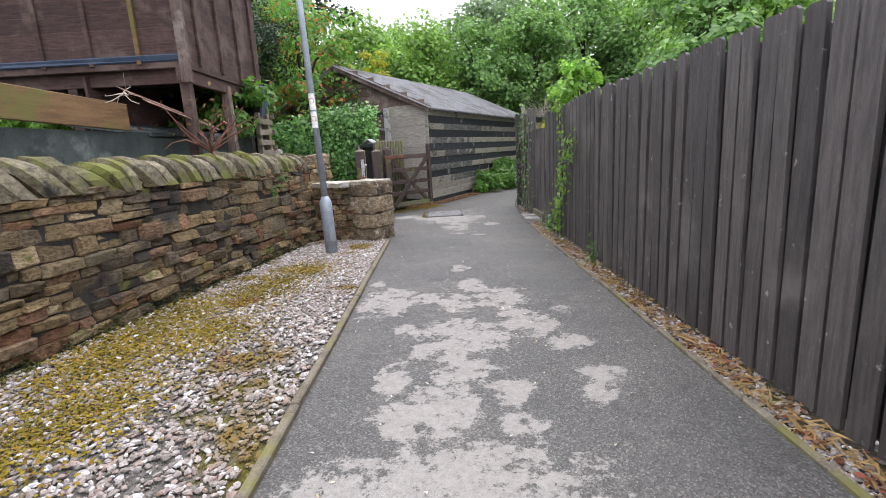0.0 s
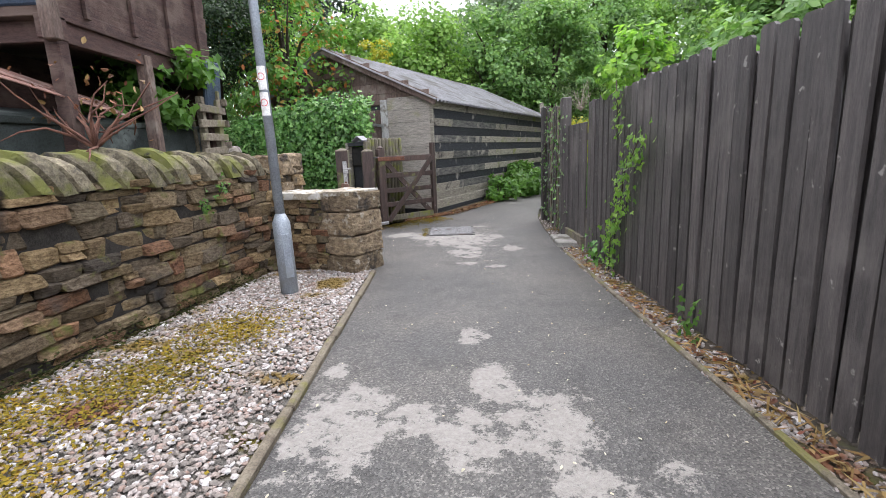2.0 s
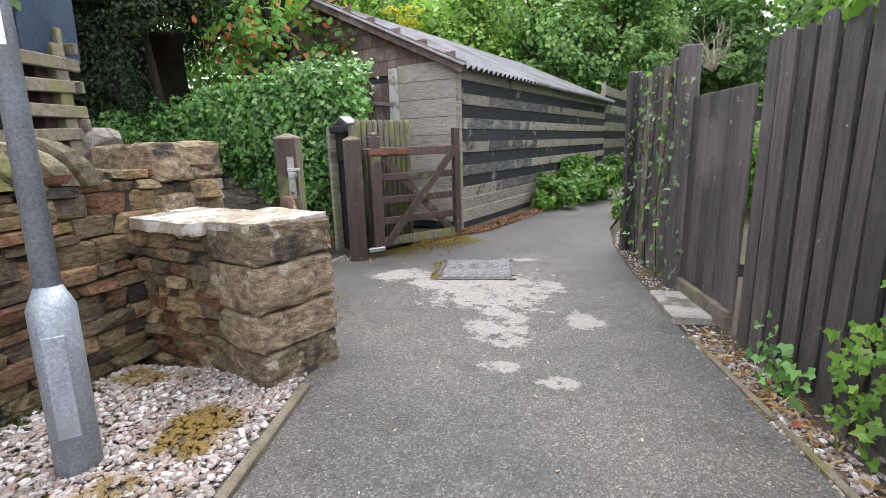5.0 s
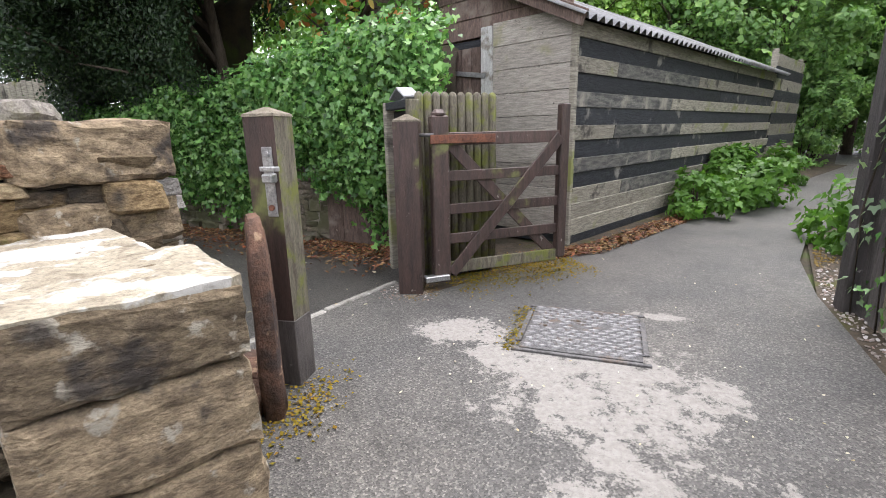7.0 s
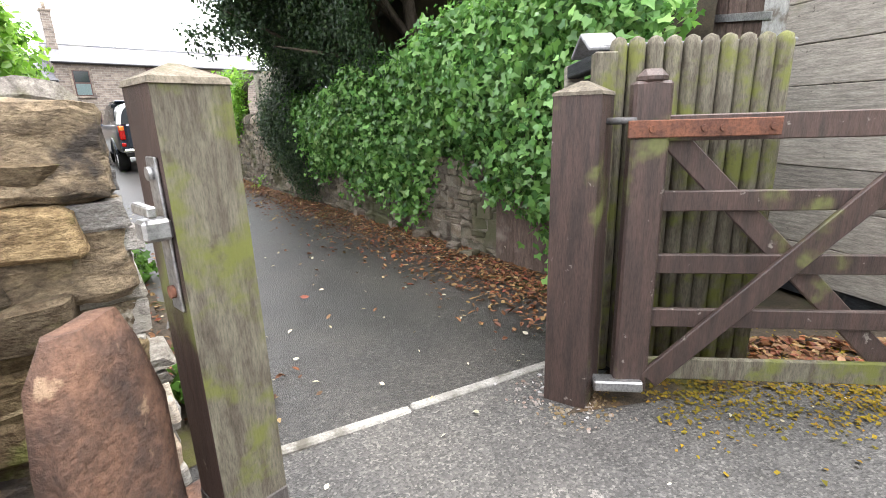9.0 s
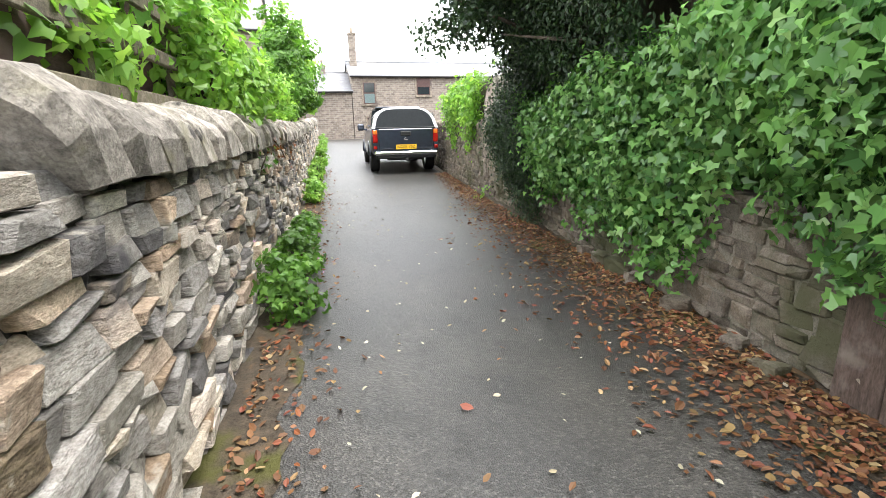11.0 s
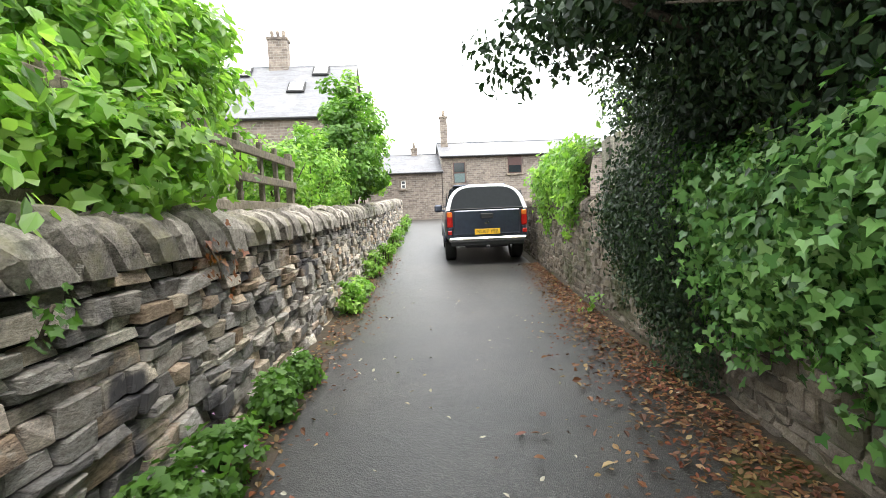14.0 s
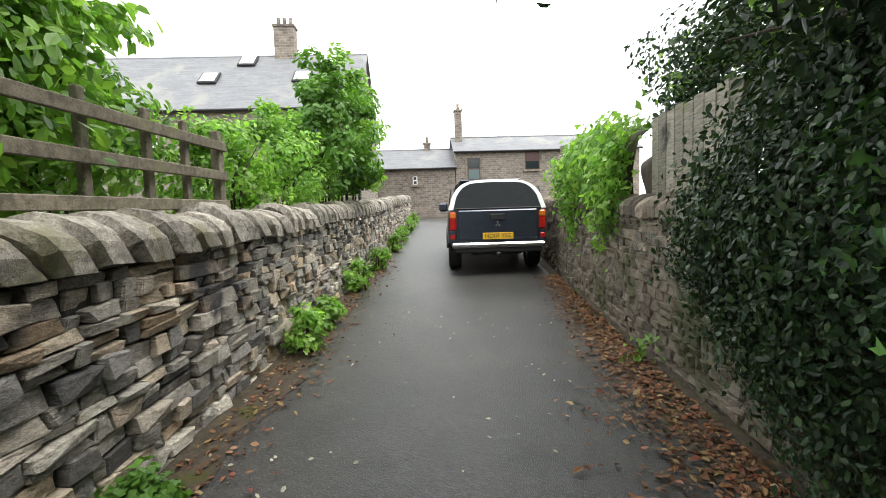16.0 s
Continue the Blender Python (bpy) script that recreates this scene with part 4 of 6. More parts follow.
# ---------------------------------------------------------------- gate and posts
def post(name, x, y, w, d, h, turn, label, mat, cap=0.05, east=None):
    t = thing(name, pose(x, y, float(G(x, y)), 0, 0, turn), label, "gate post", "posts of the gateway")
    a, b = w / 2, d / 2
    part("shaft", loft([[(-a, -b, -0.08), (a, -b, -0.08), (a, b, -0.08), (-a, b, -0.08)], [(-a, -b, h), (a, -b, h), (a, b, h), (-a, b, h)]]), mat, t)
    if east:
        sh = t.children[0].data
        sh.materials.append(east)
        for f in sh.polygons:
            f.material_index = 1 if f.normal.x > 0.8 else 0
    bm = loft([[(-a - 0.004, -b - 0.004, h), (a + 0.004, -b - 0.004, h), (a + 0.004, b + 0.004, h), (-a - 0.004, b + 0.004, h)],
               [(-a, -b, h + 0.012), (a, -b, h + 0.012), (a, b, h + 0.012), (-a, b, h + 0.012)],
               [(-0.01, -0.01, h + cap), (0.01, -0.01, h + cap), (0.01, 0.01, h + cap), (-0.01, 0.01, h + cap)]])
    part("cap", bm, M_OLDWOOD, t, "bevelled post top bleached by weather")
    return t


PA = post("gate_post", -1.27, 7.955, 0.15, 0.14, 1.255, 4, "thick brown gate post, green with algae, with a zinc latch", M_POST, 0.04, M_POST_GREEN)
post("gate_post", -1.17, 9.26, 0.17, 0.17, 1.22, 14, "thick brown hinge post of the open gate", M_POST)
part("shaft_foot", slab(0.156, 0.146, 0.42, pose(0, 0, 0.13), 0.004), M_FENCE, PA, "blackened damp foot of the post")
bm = slab(0.05, 0.006, 0.3, pose(0.03, -0.074, 0.98), 0.002)
latch = part("latch_plate", bm, M_LATCH, PA, "zinc latch plate with two bolts")
part("catch", slab(0.05, 0.05, 0.04, pose(0.045, -0.095, 1.0), 0.006, slab(0.09, 0.016, 0.02, pose(0.06, -0.11, 1.04), 0.003)), M_LATCH, latch)
part("bolt", tube([(0.03, -0.074, 0.87), (0.03, -0.086, 0.87)], 0.013, 10), M_RUSTY, latch)
part("bolt", tube([(0.03, -0.074, 1.1), (0.03, -0.086, 1.1)], 0.013, 10), M_LATCH, latch)

# standing stone by the latch post
bm = bmesh.new()
rs = random.Random(8)
rings = []
for z, a, b, o in [(-0.05, 0.14, 0.05, 0), (0.2, 0.142, 0.052, 0), (0.45, 0.136, 0.046, 0.005), (0.65, 0.125, 0.043, 0.01), (0.79, 0.1, 0.036, 0.015), (0.86, 0.065, 0.024, 0.02)]:
    rings.append([(o + a * math.copysign(abs(math.cos(t)) ** 0.6, math.cos(t)) + rs.uniform(-0.008, 0.008), b * math.copysign(abs(math.sin(t)) ** 0.6, math.sin(t)) + rs.uniform(-0.008, 0.008), z) for t in [6.283 * i / 14 for i in range(14)]])
loft(rings, bm, True, True)
SS = part("standing_stone", bm, M_REDSTONE, None)
SS.matrix_basis = pose(-1.215, 7.73, 0.04, 0, -2, 131)
tagged(SS, "rough red-brown standing stone beside the gate post", "standing stone")
# flat flags behind it
for k, (x, y, a) in enumerate([(-1.42, 7.63, 15), (-1.5, 7.9, 10)]):
    tagged(part("stone_flag", slab(0.42, 0.26, 0.09, pose(x, y, float(G(x, y)) + 0.05, 0, 0, a), 0.015, None, 0.01), M_REDSTONE, None), "flat reddish stone slab lying by the wall end", "stone slab", "slabs by the wall end")

# the gate stands open, turned toward the shed
GATE = thing("field_gate", pose(-1.01, 9.37, float(G(-1.0, 9.4)), 0, 0, 40), "open brown wooden five-bar gate with crossed braces", "gate")
GL = 1.06
part("hinge_stile", slab(0.13, 0.075, 1.2, pose(0.03, 0, 0.66), 0.01, slab(0.1, 0.075, 0.06, pose(0.03, 0, 1.27), 0.028)), M_POST, GATE)
part("latch_stile", slab(0.075, 0.075, 1.2, pose(GL, 0, 0.74), 0.008), M_POST, GATE)
for z, h, m in [(1.1, 0.09, M_POST), (0.84, 0.075, M_POST), (0.6, 0.075, M_POST), (0.38, 0.075, M_POST), (0.16, 0.09, M_POST_GREEN)]:
    part("bar", slab(GL - 0.12, 0.025, h, pose(GL / 2 + 0.03, 0.0, z, 0, 0, 0), 0.004), m, GATE)
for s, a, b in ((-1, (0.1, 0.12), (GL - 0.04, 1.1)), (1, (0.12, 1.07), (GL - 0.04, 0.16))):
    L = math.hypot(b[0] - a[0], b[1] - a[1])
    part("brace", slab(L, 0.022, 0.085, pose((a[0] + b[0]) / 2, 0.028 * s, (a[1] + b[1]) / 2, 0, -math.degrees(math.atan2(b[1] - a[1], b[0] - a[0])), 0), 0.004), M_POST, GATE)
strap = part("strap_hinge", slab(0.5, 0.012, 0.06, pose(0.2, -0.045, 1.1), 0.003), M_RUSTY, GATE, "rusted iron strap hinge")
for x in (0.03, 0.2, 0.26, 0.42):
    part("bolt", tube([(x, -0.05, 1.1), (x, -0.06, 1.1)], 0.012, 8), M_RUSTY, strap)
part("hinge_pin", tube([(-0.12, -0.02, 1.13), (-0.02, -0.035, 1.13)], 0.012, 8), M_IRON, GATE)
part("lower_hinge", slab(0.19, 0.07, 0.045, pose(-0.02, -0.03, 0.1), 0.006), M_LATCH, GATE, "bent zinc lower hinge")

# manhole cover with raised treads
MH = thing("manhole_cover", pose(0.06, 8.84, float(G(0.06, 8.84)) + 0.012, 0, 0, -0.5), "worn cast-iron manhole cover with diamond treads", "manhole cover")
part("plate", slab(0.62, 0.62, 0.02, pose(0, 0, 0.002), 0.003), M_IRON, MH)
for x, y, sx, sy in ((0, 0.335, 0.7, 0.03), (0, -0.335, 0.7, 0.03), (0.335, 0, 0.03, 0.64), (-0.335, 0, 0.03, 0.64)):
    part("frame", slab(sx, sy * 0.7, 0.02, pose(x * 0.985, y * 0.985, 0.0), 0.003), M_IRON, MH)
bm = bmesh.new()
loft([[(-0.033, 0, 0), (0, -0.013, 0), (0.033, 0, 0), (0, 0.013, 0)], [(-0.026, 0, 0.008), (0, -0.008, 0.008), (0.026, 0, 0.008), (0, 0.008, 0.008)]], bm)
TREAD = bpy.data.meshes.new("tread")
bm.to_mesh(TREAD)
bm.free()
TREAD.materials.append(M_TREAD)
for j in range(15):
    for i in range(8):
        x, y = -0.27 + i * 0.074 + (0.037 if j % 2 else 0), -0.28 + j * 0.04
        if x > 0.29 or (i in (1, 3, 5) and j in (8, 9, 7) and (i + j) % 3):
            continue
        ob = new("tread", TREAD)
        ob.parent, ob.matrix_basis = MH, pose(x, y, 0.012) @ Matrix.Diagonal((1.08, 1.35, 1.3, 1))

# ---------------------------------------------------------------- shed
SU, SV = Vector((0.447, 0.894, 0)), Vector((-0.894, 0.447, 0))
SC = Vector((-0.2, 11.0, 0.06))
SR = Matrix(((SU.x, SV.x, 0, SC.x), (SU.y, SV.y, 0, SC.y), (0, 0, 1, SC.z), (0, 0, 0, 1)))
SHED = thing("shed", SR, "long weathered timber shed with a grey corrugated roof", "shed")
SL, SW, SE, SRH = 7.6, 4.6, 2.1, 3.17
part("body", loft([[(0, 0.03, 0), (0, SW, 0), (SL, SW, 0), (SL, 0.03, 0)], [(0, 0.03, SE), (0, SW, SE), (SL, SW, SE), (SL, 0.03, SE)]]), M_BOARD_DARK, SHED)
part("gable_wall", loft([[(0.03, 0.03, SE), (0.03, SW / 2, SRH - 0.06), (0.03, SW, SE)], [(SL, 0.03, SE), (SL, SW / 2, SRH - 0.06), (SL, SW, SE)]]), M_BOARD_BROWN, SHED)
# long side: lapped boards, pale and tarred ones mixed as they are
rsd = random.Random(21)
nb = 13
bh = (SE - 0.08) / nb
for k in range(nb):
    z = 0.1 + bh * k
    dark = k in (3, 5, 7, 9, 11)
    cuts = [0, rsd.uniform(2.2, 3.4), SL] if not dark else [0, rsd.uniform(3.5, 5), SL]
    if k in (2, 6, 10):
        cuts = [0, rsd.uniform(0.8, 1.3), rsd.uniform(2.4, 3.4), SL]
    for j in range(len(cuts) - 1):
        L = cuts[j + 1] - cuts[j] - 0.006
        mt = M_BOARD_DARK if dark else (M_BOARD_WORN if (k in (4, 8) and j == 0) or (k in (2, 6, 10) and j == 1) else M_BOARD_GREY)
        part("board", slab(L, 0.024, bh * 1.3 if dark else bh * 0.9 if k > 3 else bh + 0.03, pose(cuts[j] + L / 2, (0.012 if dark else -0.016) + rsd.uniform(-0.003, 0.003), z + bh / 2, 7 if not dark else 2, 0, 0), 0.003), mt, SHED)
# near-black strip drawn as the shadow line below the lowest board
part("plinth", slab(SL, 0.04, 0.2, pose(SL / 2, 0.0, 0.0), 0.003), M_BOARD_DARK, SHED)
# gable end: silvery boards, then a ledged door
for k in range(9):
    h = 0.236
    part("board", slab(0.028, 0.94, h - 0.004, pose(-0.012 + rsd.uniform(-0.003, 0.003), 0.49, 0.1 + h * (k + 0.5), 0, 0, 0), 0.004), M_BOARD_GABLE, SHED)
part("corner_board", slab(0.05, 0.06, SE, pose(-0.01, 0.0, SE / 2), 0.004), M_BOARD_GREY, SHED)
part("door_jamb", slab(0.05, 0.15, SE + 0.1, pose(-0.03, 1.03, SE / 2 + 0.05), 0.004), M_WHITEPOST, SHED, "flaking white door jamb")
door = part("door", slab(0.04, 1.3, 2.0, pose(0.0, 1.78, 1.02), 0.004), M_BOARD_BROWN, SHED, "red-brown ledged door")
for k in range(9):
    part("board", slab(0.02, 0.135, 2.0, pose(-0.03, 1.18 + 0.145 * k, 1.02, rsd.uniform(-0.2, 0.2), 0, 0), 0.004), M_BOARD_BROWN, door)
part("hinge", slab(0.008, 0.5, 0.05, pose(-0.06, 1.28, 1.75, 8, 0, 0), 0.002), M_LATCH, door, "grey strap hinge")
for k in range(5):
    z = SE + 0.02 + 0.2 * k
    w0, w1 = (z - SE) / (SRH - SE) * SW / 2, SW - (z - SE) / (SRH - SE) * SW / 2
    if w1 - w0 > 0.2:
        part("gable_board", slab(0.025, w1 - w0, 0.205, pose(0.0, SW / 2, z + 0.1, 0, 4, 0), 0.003), M_BOARD_BROWN, SHED)
pitch_a = math.degrees(math.atan2(SRH - SE, SW / 2))
RL = math.hypot(SRH - SE, SW / 2) + 0.25
part("bargeboard", slab(0.03, RL, 0.14, pose(-0.16, SW / 4 - 0.06, (SE + SRH) / 2 + 0.03, pitch_a, 0, 0), 0.004), M_BOARD_BROWN, SHED)


def corrugated(L, W, wave, amp, mat, name, parent, m, along_x=True, label=""):
    """A waved sheet, L along the ridge, W down the slope."""
    n = int(L / wave * 6)
    xs = np.linspace(0, L, n)
    zs = amp * np.sin(xs / wave * 6.283)
    V, F = [], []
    for t in (0, 0.006):
        for y in (0, W):
            V += [(x, y, z + t) for x, z in zip(xs, zs)]
    V = np.array(V)
    for a, b in ((0, n), (2 * n, 3 * n), (0, 2 * n), (n, 3 * n)):
        i = np.arange(n - 1)
        F.append(np.stack([a + i, a + i + 1, b + i + 1, b + i], 1))
    ob = mesh_ob(name, quick(name, V, np.concatenate(F), True), mat, parent, label)
    ob.matrix_basis = m
    return ob


corrugated(SL + 0.5, RL, 0.146, 0.028, M_ROOF, "roof_sheet", SHED, pose(-0.22, -0.2, SE + 0.02 - 0.03, pitch_a, 0, 0))
corrugated(SL + 0.5, RL, 0.146, 0.028, M_ROOF, "roof_sheet", SHED, pose(-0.22, SW + 0.2, SE - 0.01, -pitch_a, 0, 0) @ Matrix.Diagonal((1, -1, 1, 1)))
# boarded yard fence past the shed
YF = thing("yard_fence", SR @ pose(SL + 0.05, 0, 0), "taller boarded fence past the shed's end", "fence")
for k in range(11):
    part("board", slab(2.6, 0.03, 0.235, pose(1.3, 0, 0.13 + 0.225 * k, 5, 0, 0), 0.003), M_BOARD_DARK if k % 2 else M_BOARD_GREY, YF)
for x in (0.05, 2.55):
    part("post", slab(0.1, 0.1, 2.6, pose(x, 0.06, 1.3), 0.005), M_BOARD_GREY, YF)

# ribbed timber store beside the gate post
BOX = thing("timber_store", pose(-1.2, 9.46, float(G(-1.3, 9.6)), 0, 0, 44), "small timber store with ribbed green-grey boards and a pitched sheet lid", "store")
BW, BD, BH = 0.7, 0.5, 1.41
part("frame", loft([[(0.05, 0.03, 0), (BW - 0.03, 0.03, 0), (BW - 0.03, BD, 0), (0.05, BD, 0)], [(0.05, 0.03, BH - 0.1), (BW - 0.03, 0.03, BH - 0.1), (BW - 0.03, BD, BH - 0.1), (0.05, BD, BH - 0.1)]]), M_BOARD_DARK, BOX)
for k in range(10):
    x = 0.045 + k * 0.068
    bm = tube([(x, 0.005, 0.05), (x, 0.005, BH - 0.015), (x, 0.008, BH + 0.01), (x, 0.012, BH + 0.02)], [0.033, 0.033, 0.027, 0.012], 10)
    part("ribbed_board", bm, M_POST_GREEN, BOX)
for y in (-0.01, BD):
    part("corner_post", slab(0.085, 0.07, BH - 0.03, pose(-0.01, y, BH / 2 - 0.015), 0.006), M_POST_GREEN if y < 0 else M_BOARD_GREY, BOX)
# flat near-black panel: the store's dark inside is put into its colour
part("hollow", slab(0.02, BD - 0.1, 0.3, pose(0.02, BD / 2, BH - 0.25), 0.004), M_HOLLOW_SHADE, BOX, "near-black panel painted as the shaded open end")
part("header", slab(0.06, BD + 0.06, 0.06, pose(-0.02, BD / 2, BH - 0.06), 0.006), M_BOARD_DARK, BOX)
part("lid_sheet", slab(BW + 0.02, BD, 0.014, pose(BW / 2, BD * 0.52, BH - 0.03, -6, 0, 0), 0.004), M_ROOF, BOX, "pale weathered sheet lid")
for sgn in (-1, 1):
    part("lid_end", slab(0.13, BD * 0.36, 0.016, pose(0.0, BD * (0.34 + sgn * 0.155), BH + 0.022, -24 * sgn, 0, 0), 0.004), M_ROOF, BOX, "small pitched sheet over the open end")

# ---------------------------------------------------------------- lamp post
LP = thing("lamp_post", pose(-1.445, 6.06, 0.01, -4.6, -2.6, 0), "grey galvanised lamp post with a wide base and small notices", "lamp post")
part("base", tube([(0, 0, -0.1), (0, 0, 0.66), (0, 0, 0.74)], [0.078, 0.078, 0.045], 16), M_STEEL, LP)
part("column", tube([(0, 0, 0.72), (0, 0, 5.2)], [0.043, 0.034], 16), M_STEEL, LP)
part("access_door", slab(0.075, 0.012, 0.4, pose(0.045, -0.062, 0.36, 0, 0, 36), 0.004), M_STEEL, LP)
part("lantern_arm", tube([(0, 0, 5.15), (0.2, 0, 5.35), (0.6, 0, 5.4)], 0.025, 10), M_STEEL, LP)
part("lantern", slab(0.5, 0.2, 0.1, pose(0.8, 0, 5.4), 0.03), M_STEEL, LP)


def notice(z, h, mark):
    """A pale notice wrapped round the column's front."""
    bm = bmesh.new()
    q = [(0.0445 * math.sin(a), -0.0445 * math.cos(a)) for a in np.linspace(-1.0, 1.0, 9)]
    lo = [bm.verts.new((x, y, z)) for x, y in q]
    hi = [bm.verts.new((x, y, z + h)) for x, y in q]
    for k in range(8):
        bm.faces.new((lo[k], lo[k + 1], hi[k + 1], hi[k]))
    s = part("notice", bm, M_WHITE, LP, "small white notice")
    if mark:
        ring = bmesh.new()
        for k in range(20):
            a, b = 6.283 * k / 20, 6.283 * (k + 1) / 20
            v = [ring.verts.new((0.047 * math.sin(r * math.cos(t) / 0.047), -0.047 * math.cos(r * math.cos(t) / 0.047), z + h * 0.55 + r * math.sin(t))) for r, t in ((0.026, a), (0.032, a), (0.032, b), (0.026, b))]
            ring.faces.new(v)
        part("ring", ring, plain("red_print", (0.6, 0.03, 0.03)), s, "red prohibition ring")


notice(1.82, 0.2, True)
notice(1.6, 0.2, True)


# ---------------------------------------------------------------- raised deck and lean-to behind the garden wall
DK = thing("raised_deck", pose(-2.62, 5.33, 2.32), "raised timber deck enclosed by reddish-brown panels on posts", "deck")
part("floor", slab(2.7, 2.3, 0.1, pose(-1.35, 1.13, -0.02), 0.005), M_DECK, DK)
part("edge_sheet", slab(2.7, 0.03, 0.07, pose(-1.35, -0.03, 0.03, 4, 0, 0), 0.01, None, 0.01), M_TARP, DK, "blue-grey plastic sheet along the deck's edge")
for k in range(8):
    part("board", slab(2.65, 0.022, 0.165, pose(-1.34, 0.0 + 0.004 * (k % 2), 0.1 + 0.15 * k, 6, 0, 0), 0.003), M_DECK, DK)
    part("board", slab(0.022, 2.25, 0.165, pose(-0.01 - 0.004 * (k % 2), 1.15, 0.1 + 0.15 * k, 0, 6, 0), 0.003), M_DECK, DK)
for k in range(5):
    part("batten", slab(0.045, 0.03, 1.25, pose(-0.45 - 0.5 * k, -0.025, 0.6), 0.003), M_DECK if k % 3 else M_FASCIA, DK)
for k in range(4):
    part("batten", slab(0.03, 0.045, 1.22, pose(0.02, 0.35 + 0.56 * k, 0.6), 0.003), M_DECK, DK)
part("corner_post", slab(0.09, 0.09, 1.5, pose(0.02, -0.02, 0.52), 0.008), M_BOARD_BROWN, DK, "bleached corner post")
part("top_rail", slab(0.05, 2.35, 0.05, pose(0.0, 1.15, 1.25), 0.004), M_DECK, DK)
part("joist", slab(0.06, 2.35, 0.16, pose(-0.06, 1.15, -0.13), 0.005), M_DECK, DK)
part("joist", slab(2.7, 0.06, 0.16, pose(-1.35, 0.12, -0.13), 0.005), M_DECK, DK)
for x, y in ((-0.06, 0.1), (-0.06, 1.1), (-0.06, 2.15), (-1.3, 0.15), (-2.55, 0.15)):
    part("leg", slab(0.1, 0.1, 2.2, pose(x, y, -1.22), 0.006), M_BOARD_BROWN if y > 1 and y < 2 else M_DECK, DK)
# unseen boards, added to keep the void under the deck dark
part("back_boarding", slab(0.03, 2.25, 2.0, pose(-1.1, 1.15, -1.1), 0.004), M_DECK, DK)
part("back_boarding", slab(2.6, 0.03, 2.0, pose(-1.4, 2.25, -1.1), 0.004), M_DECK, DK)
part("tarpaulin", slab(0.05, 0.55, 0.5, pose(0.02, 2.2, -0.25, 6, 4, 8), 0.02, None, 0.03), M_TARP, DK, "crumpled blue tarpaulin")

LT = thing("lean_to", pose(-3.05, 1.75, 0), "low lean-to with dark green felt walls and rusty sheets", "lean-to")
part("wall", loft([[(-2.5, 0, 0), (0, 0, 0), (0.28, 5.7, 0), (-2.5, 5.7, 0)], [(-2.5, 0, 1.55), (0, 0, 1.55), (0.28, 5.7, 1.6), (-2.5, 5.7, 1.6)]]), M_FELT, LT)
part("roof_board", slab(0.9, 2.6, 0.05, pose(-0.2, 4.5, 1.66, 1, 10, -2), 0.008), M_FELT, LT)
part("fascia", slab(0.04, 3.0, 0.24, pose(0.12, 1.35, 1.74, -1.5, 0, -2.5), 0.006), M_FASCIA, LT, "orange-brown fascia board")
for k in range(5):
    part("rusty_sheet", slab(1.55 - 0.12 * (k % 3), 0.085, 0.012, pose(0.36 - 0.065 * k, 3.6 + 0.06 * (k % 2), 1.75 + 0.034 * k, 30, 6.5, 93 + 0.8 * (k % 3)), 0.003, None, 0.004), M_RUST, LT, "rusty sheet strip")
part("post", slab(0.07, 0.07, 0.5, pose(0.25, 5.6, 1.5, 3, 0, 0), 0.005), M_OLDWOOD, LT)

# stack of weathered rails at the deck's far side
RK = thing("trellis", pose(-2.5, 7.55, 0), "small weathered trellis of split rails", "trellis")
for y in (0.0, -0.35):
    part("post", slab(0.07, 0.07, 1.95, pose(-0.1, y, 0.95), 0.006), M_OLDWOOD, RK)
for k in range(4):
    part("rail", slab(0.035, 0.7, 0.08, pose(-0.05, -0.2, 1.35 + 0.15 * k, 3 - 2 * (k % 2), 0, 4), 0.006), M_OLDWOOD, RK)

# dead climber over the wall
rt = np.random.default_rng(31)


def twigs(name, origin, n, reach, up, mat, label, category, thick=0.008, spread=1.0):
    t = thing(name, pose(*origin), label, category)
    for k in range(n):
        p = Vector((0, 0, 0))
        d = Vector((rt.normal(0, spread), rt.normal(0, spread), up + rt.normal(0, 0.4))).normalized()
        pts = [p.copy()]
        L = reach * rt.uniform(0.5, 1.1)
        for j in range(4):
            d = (d + Vector(rt.normal(0, 0.28, 3))).normalized()
            p = p + d * L / 4
            pts.append(p.copy())
        bm = bmesh.new()
        tube(pts, [thick * (1 - 0.2 * j) for j in range(5)], 5, bm)
        if k % 2 == 0:
            q = pts[2] + Vector(rt.normal(0, 0.12, 3))
            tube([pts[2], q, q + Vector(rt.normal(0, 0.1, 3))], [thick * 0.5, thick * 0.4, thick * 0.25], 4, bm)
        part("stem", bm, mat, t)
    return t


TW = twigs("dead_climber", (-2.48, 5.35, 1.36), 17, 0.7, 0.75, M_TWIG, "tangle of dead reddish stems hanging over the wall", "dead plant", 0.014, 0.6)
leaves("dry_leaves", rt.normal((0, 0, 0.35), (0.2, 0.25, 0.14), (60, 3)), rt.normal(0, 1, (60, 3)), 0.05, L_FALLEN, "oval", 1.0, 0.5, TW)
twigs("dead_twigs", (-2.75, 4.45, 1.9), 6, 0.5, 0.1, M_PALETWIG, "few pale dead twigs on the lean-to", "dead plant", 0.006)

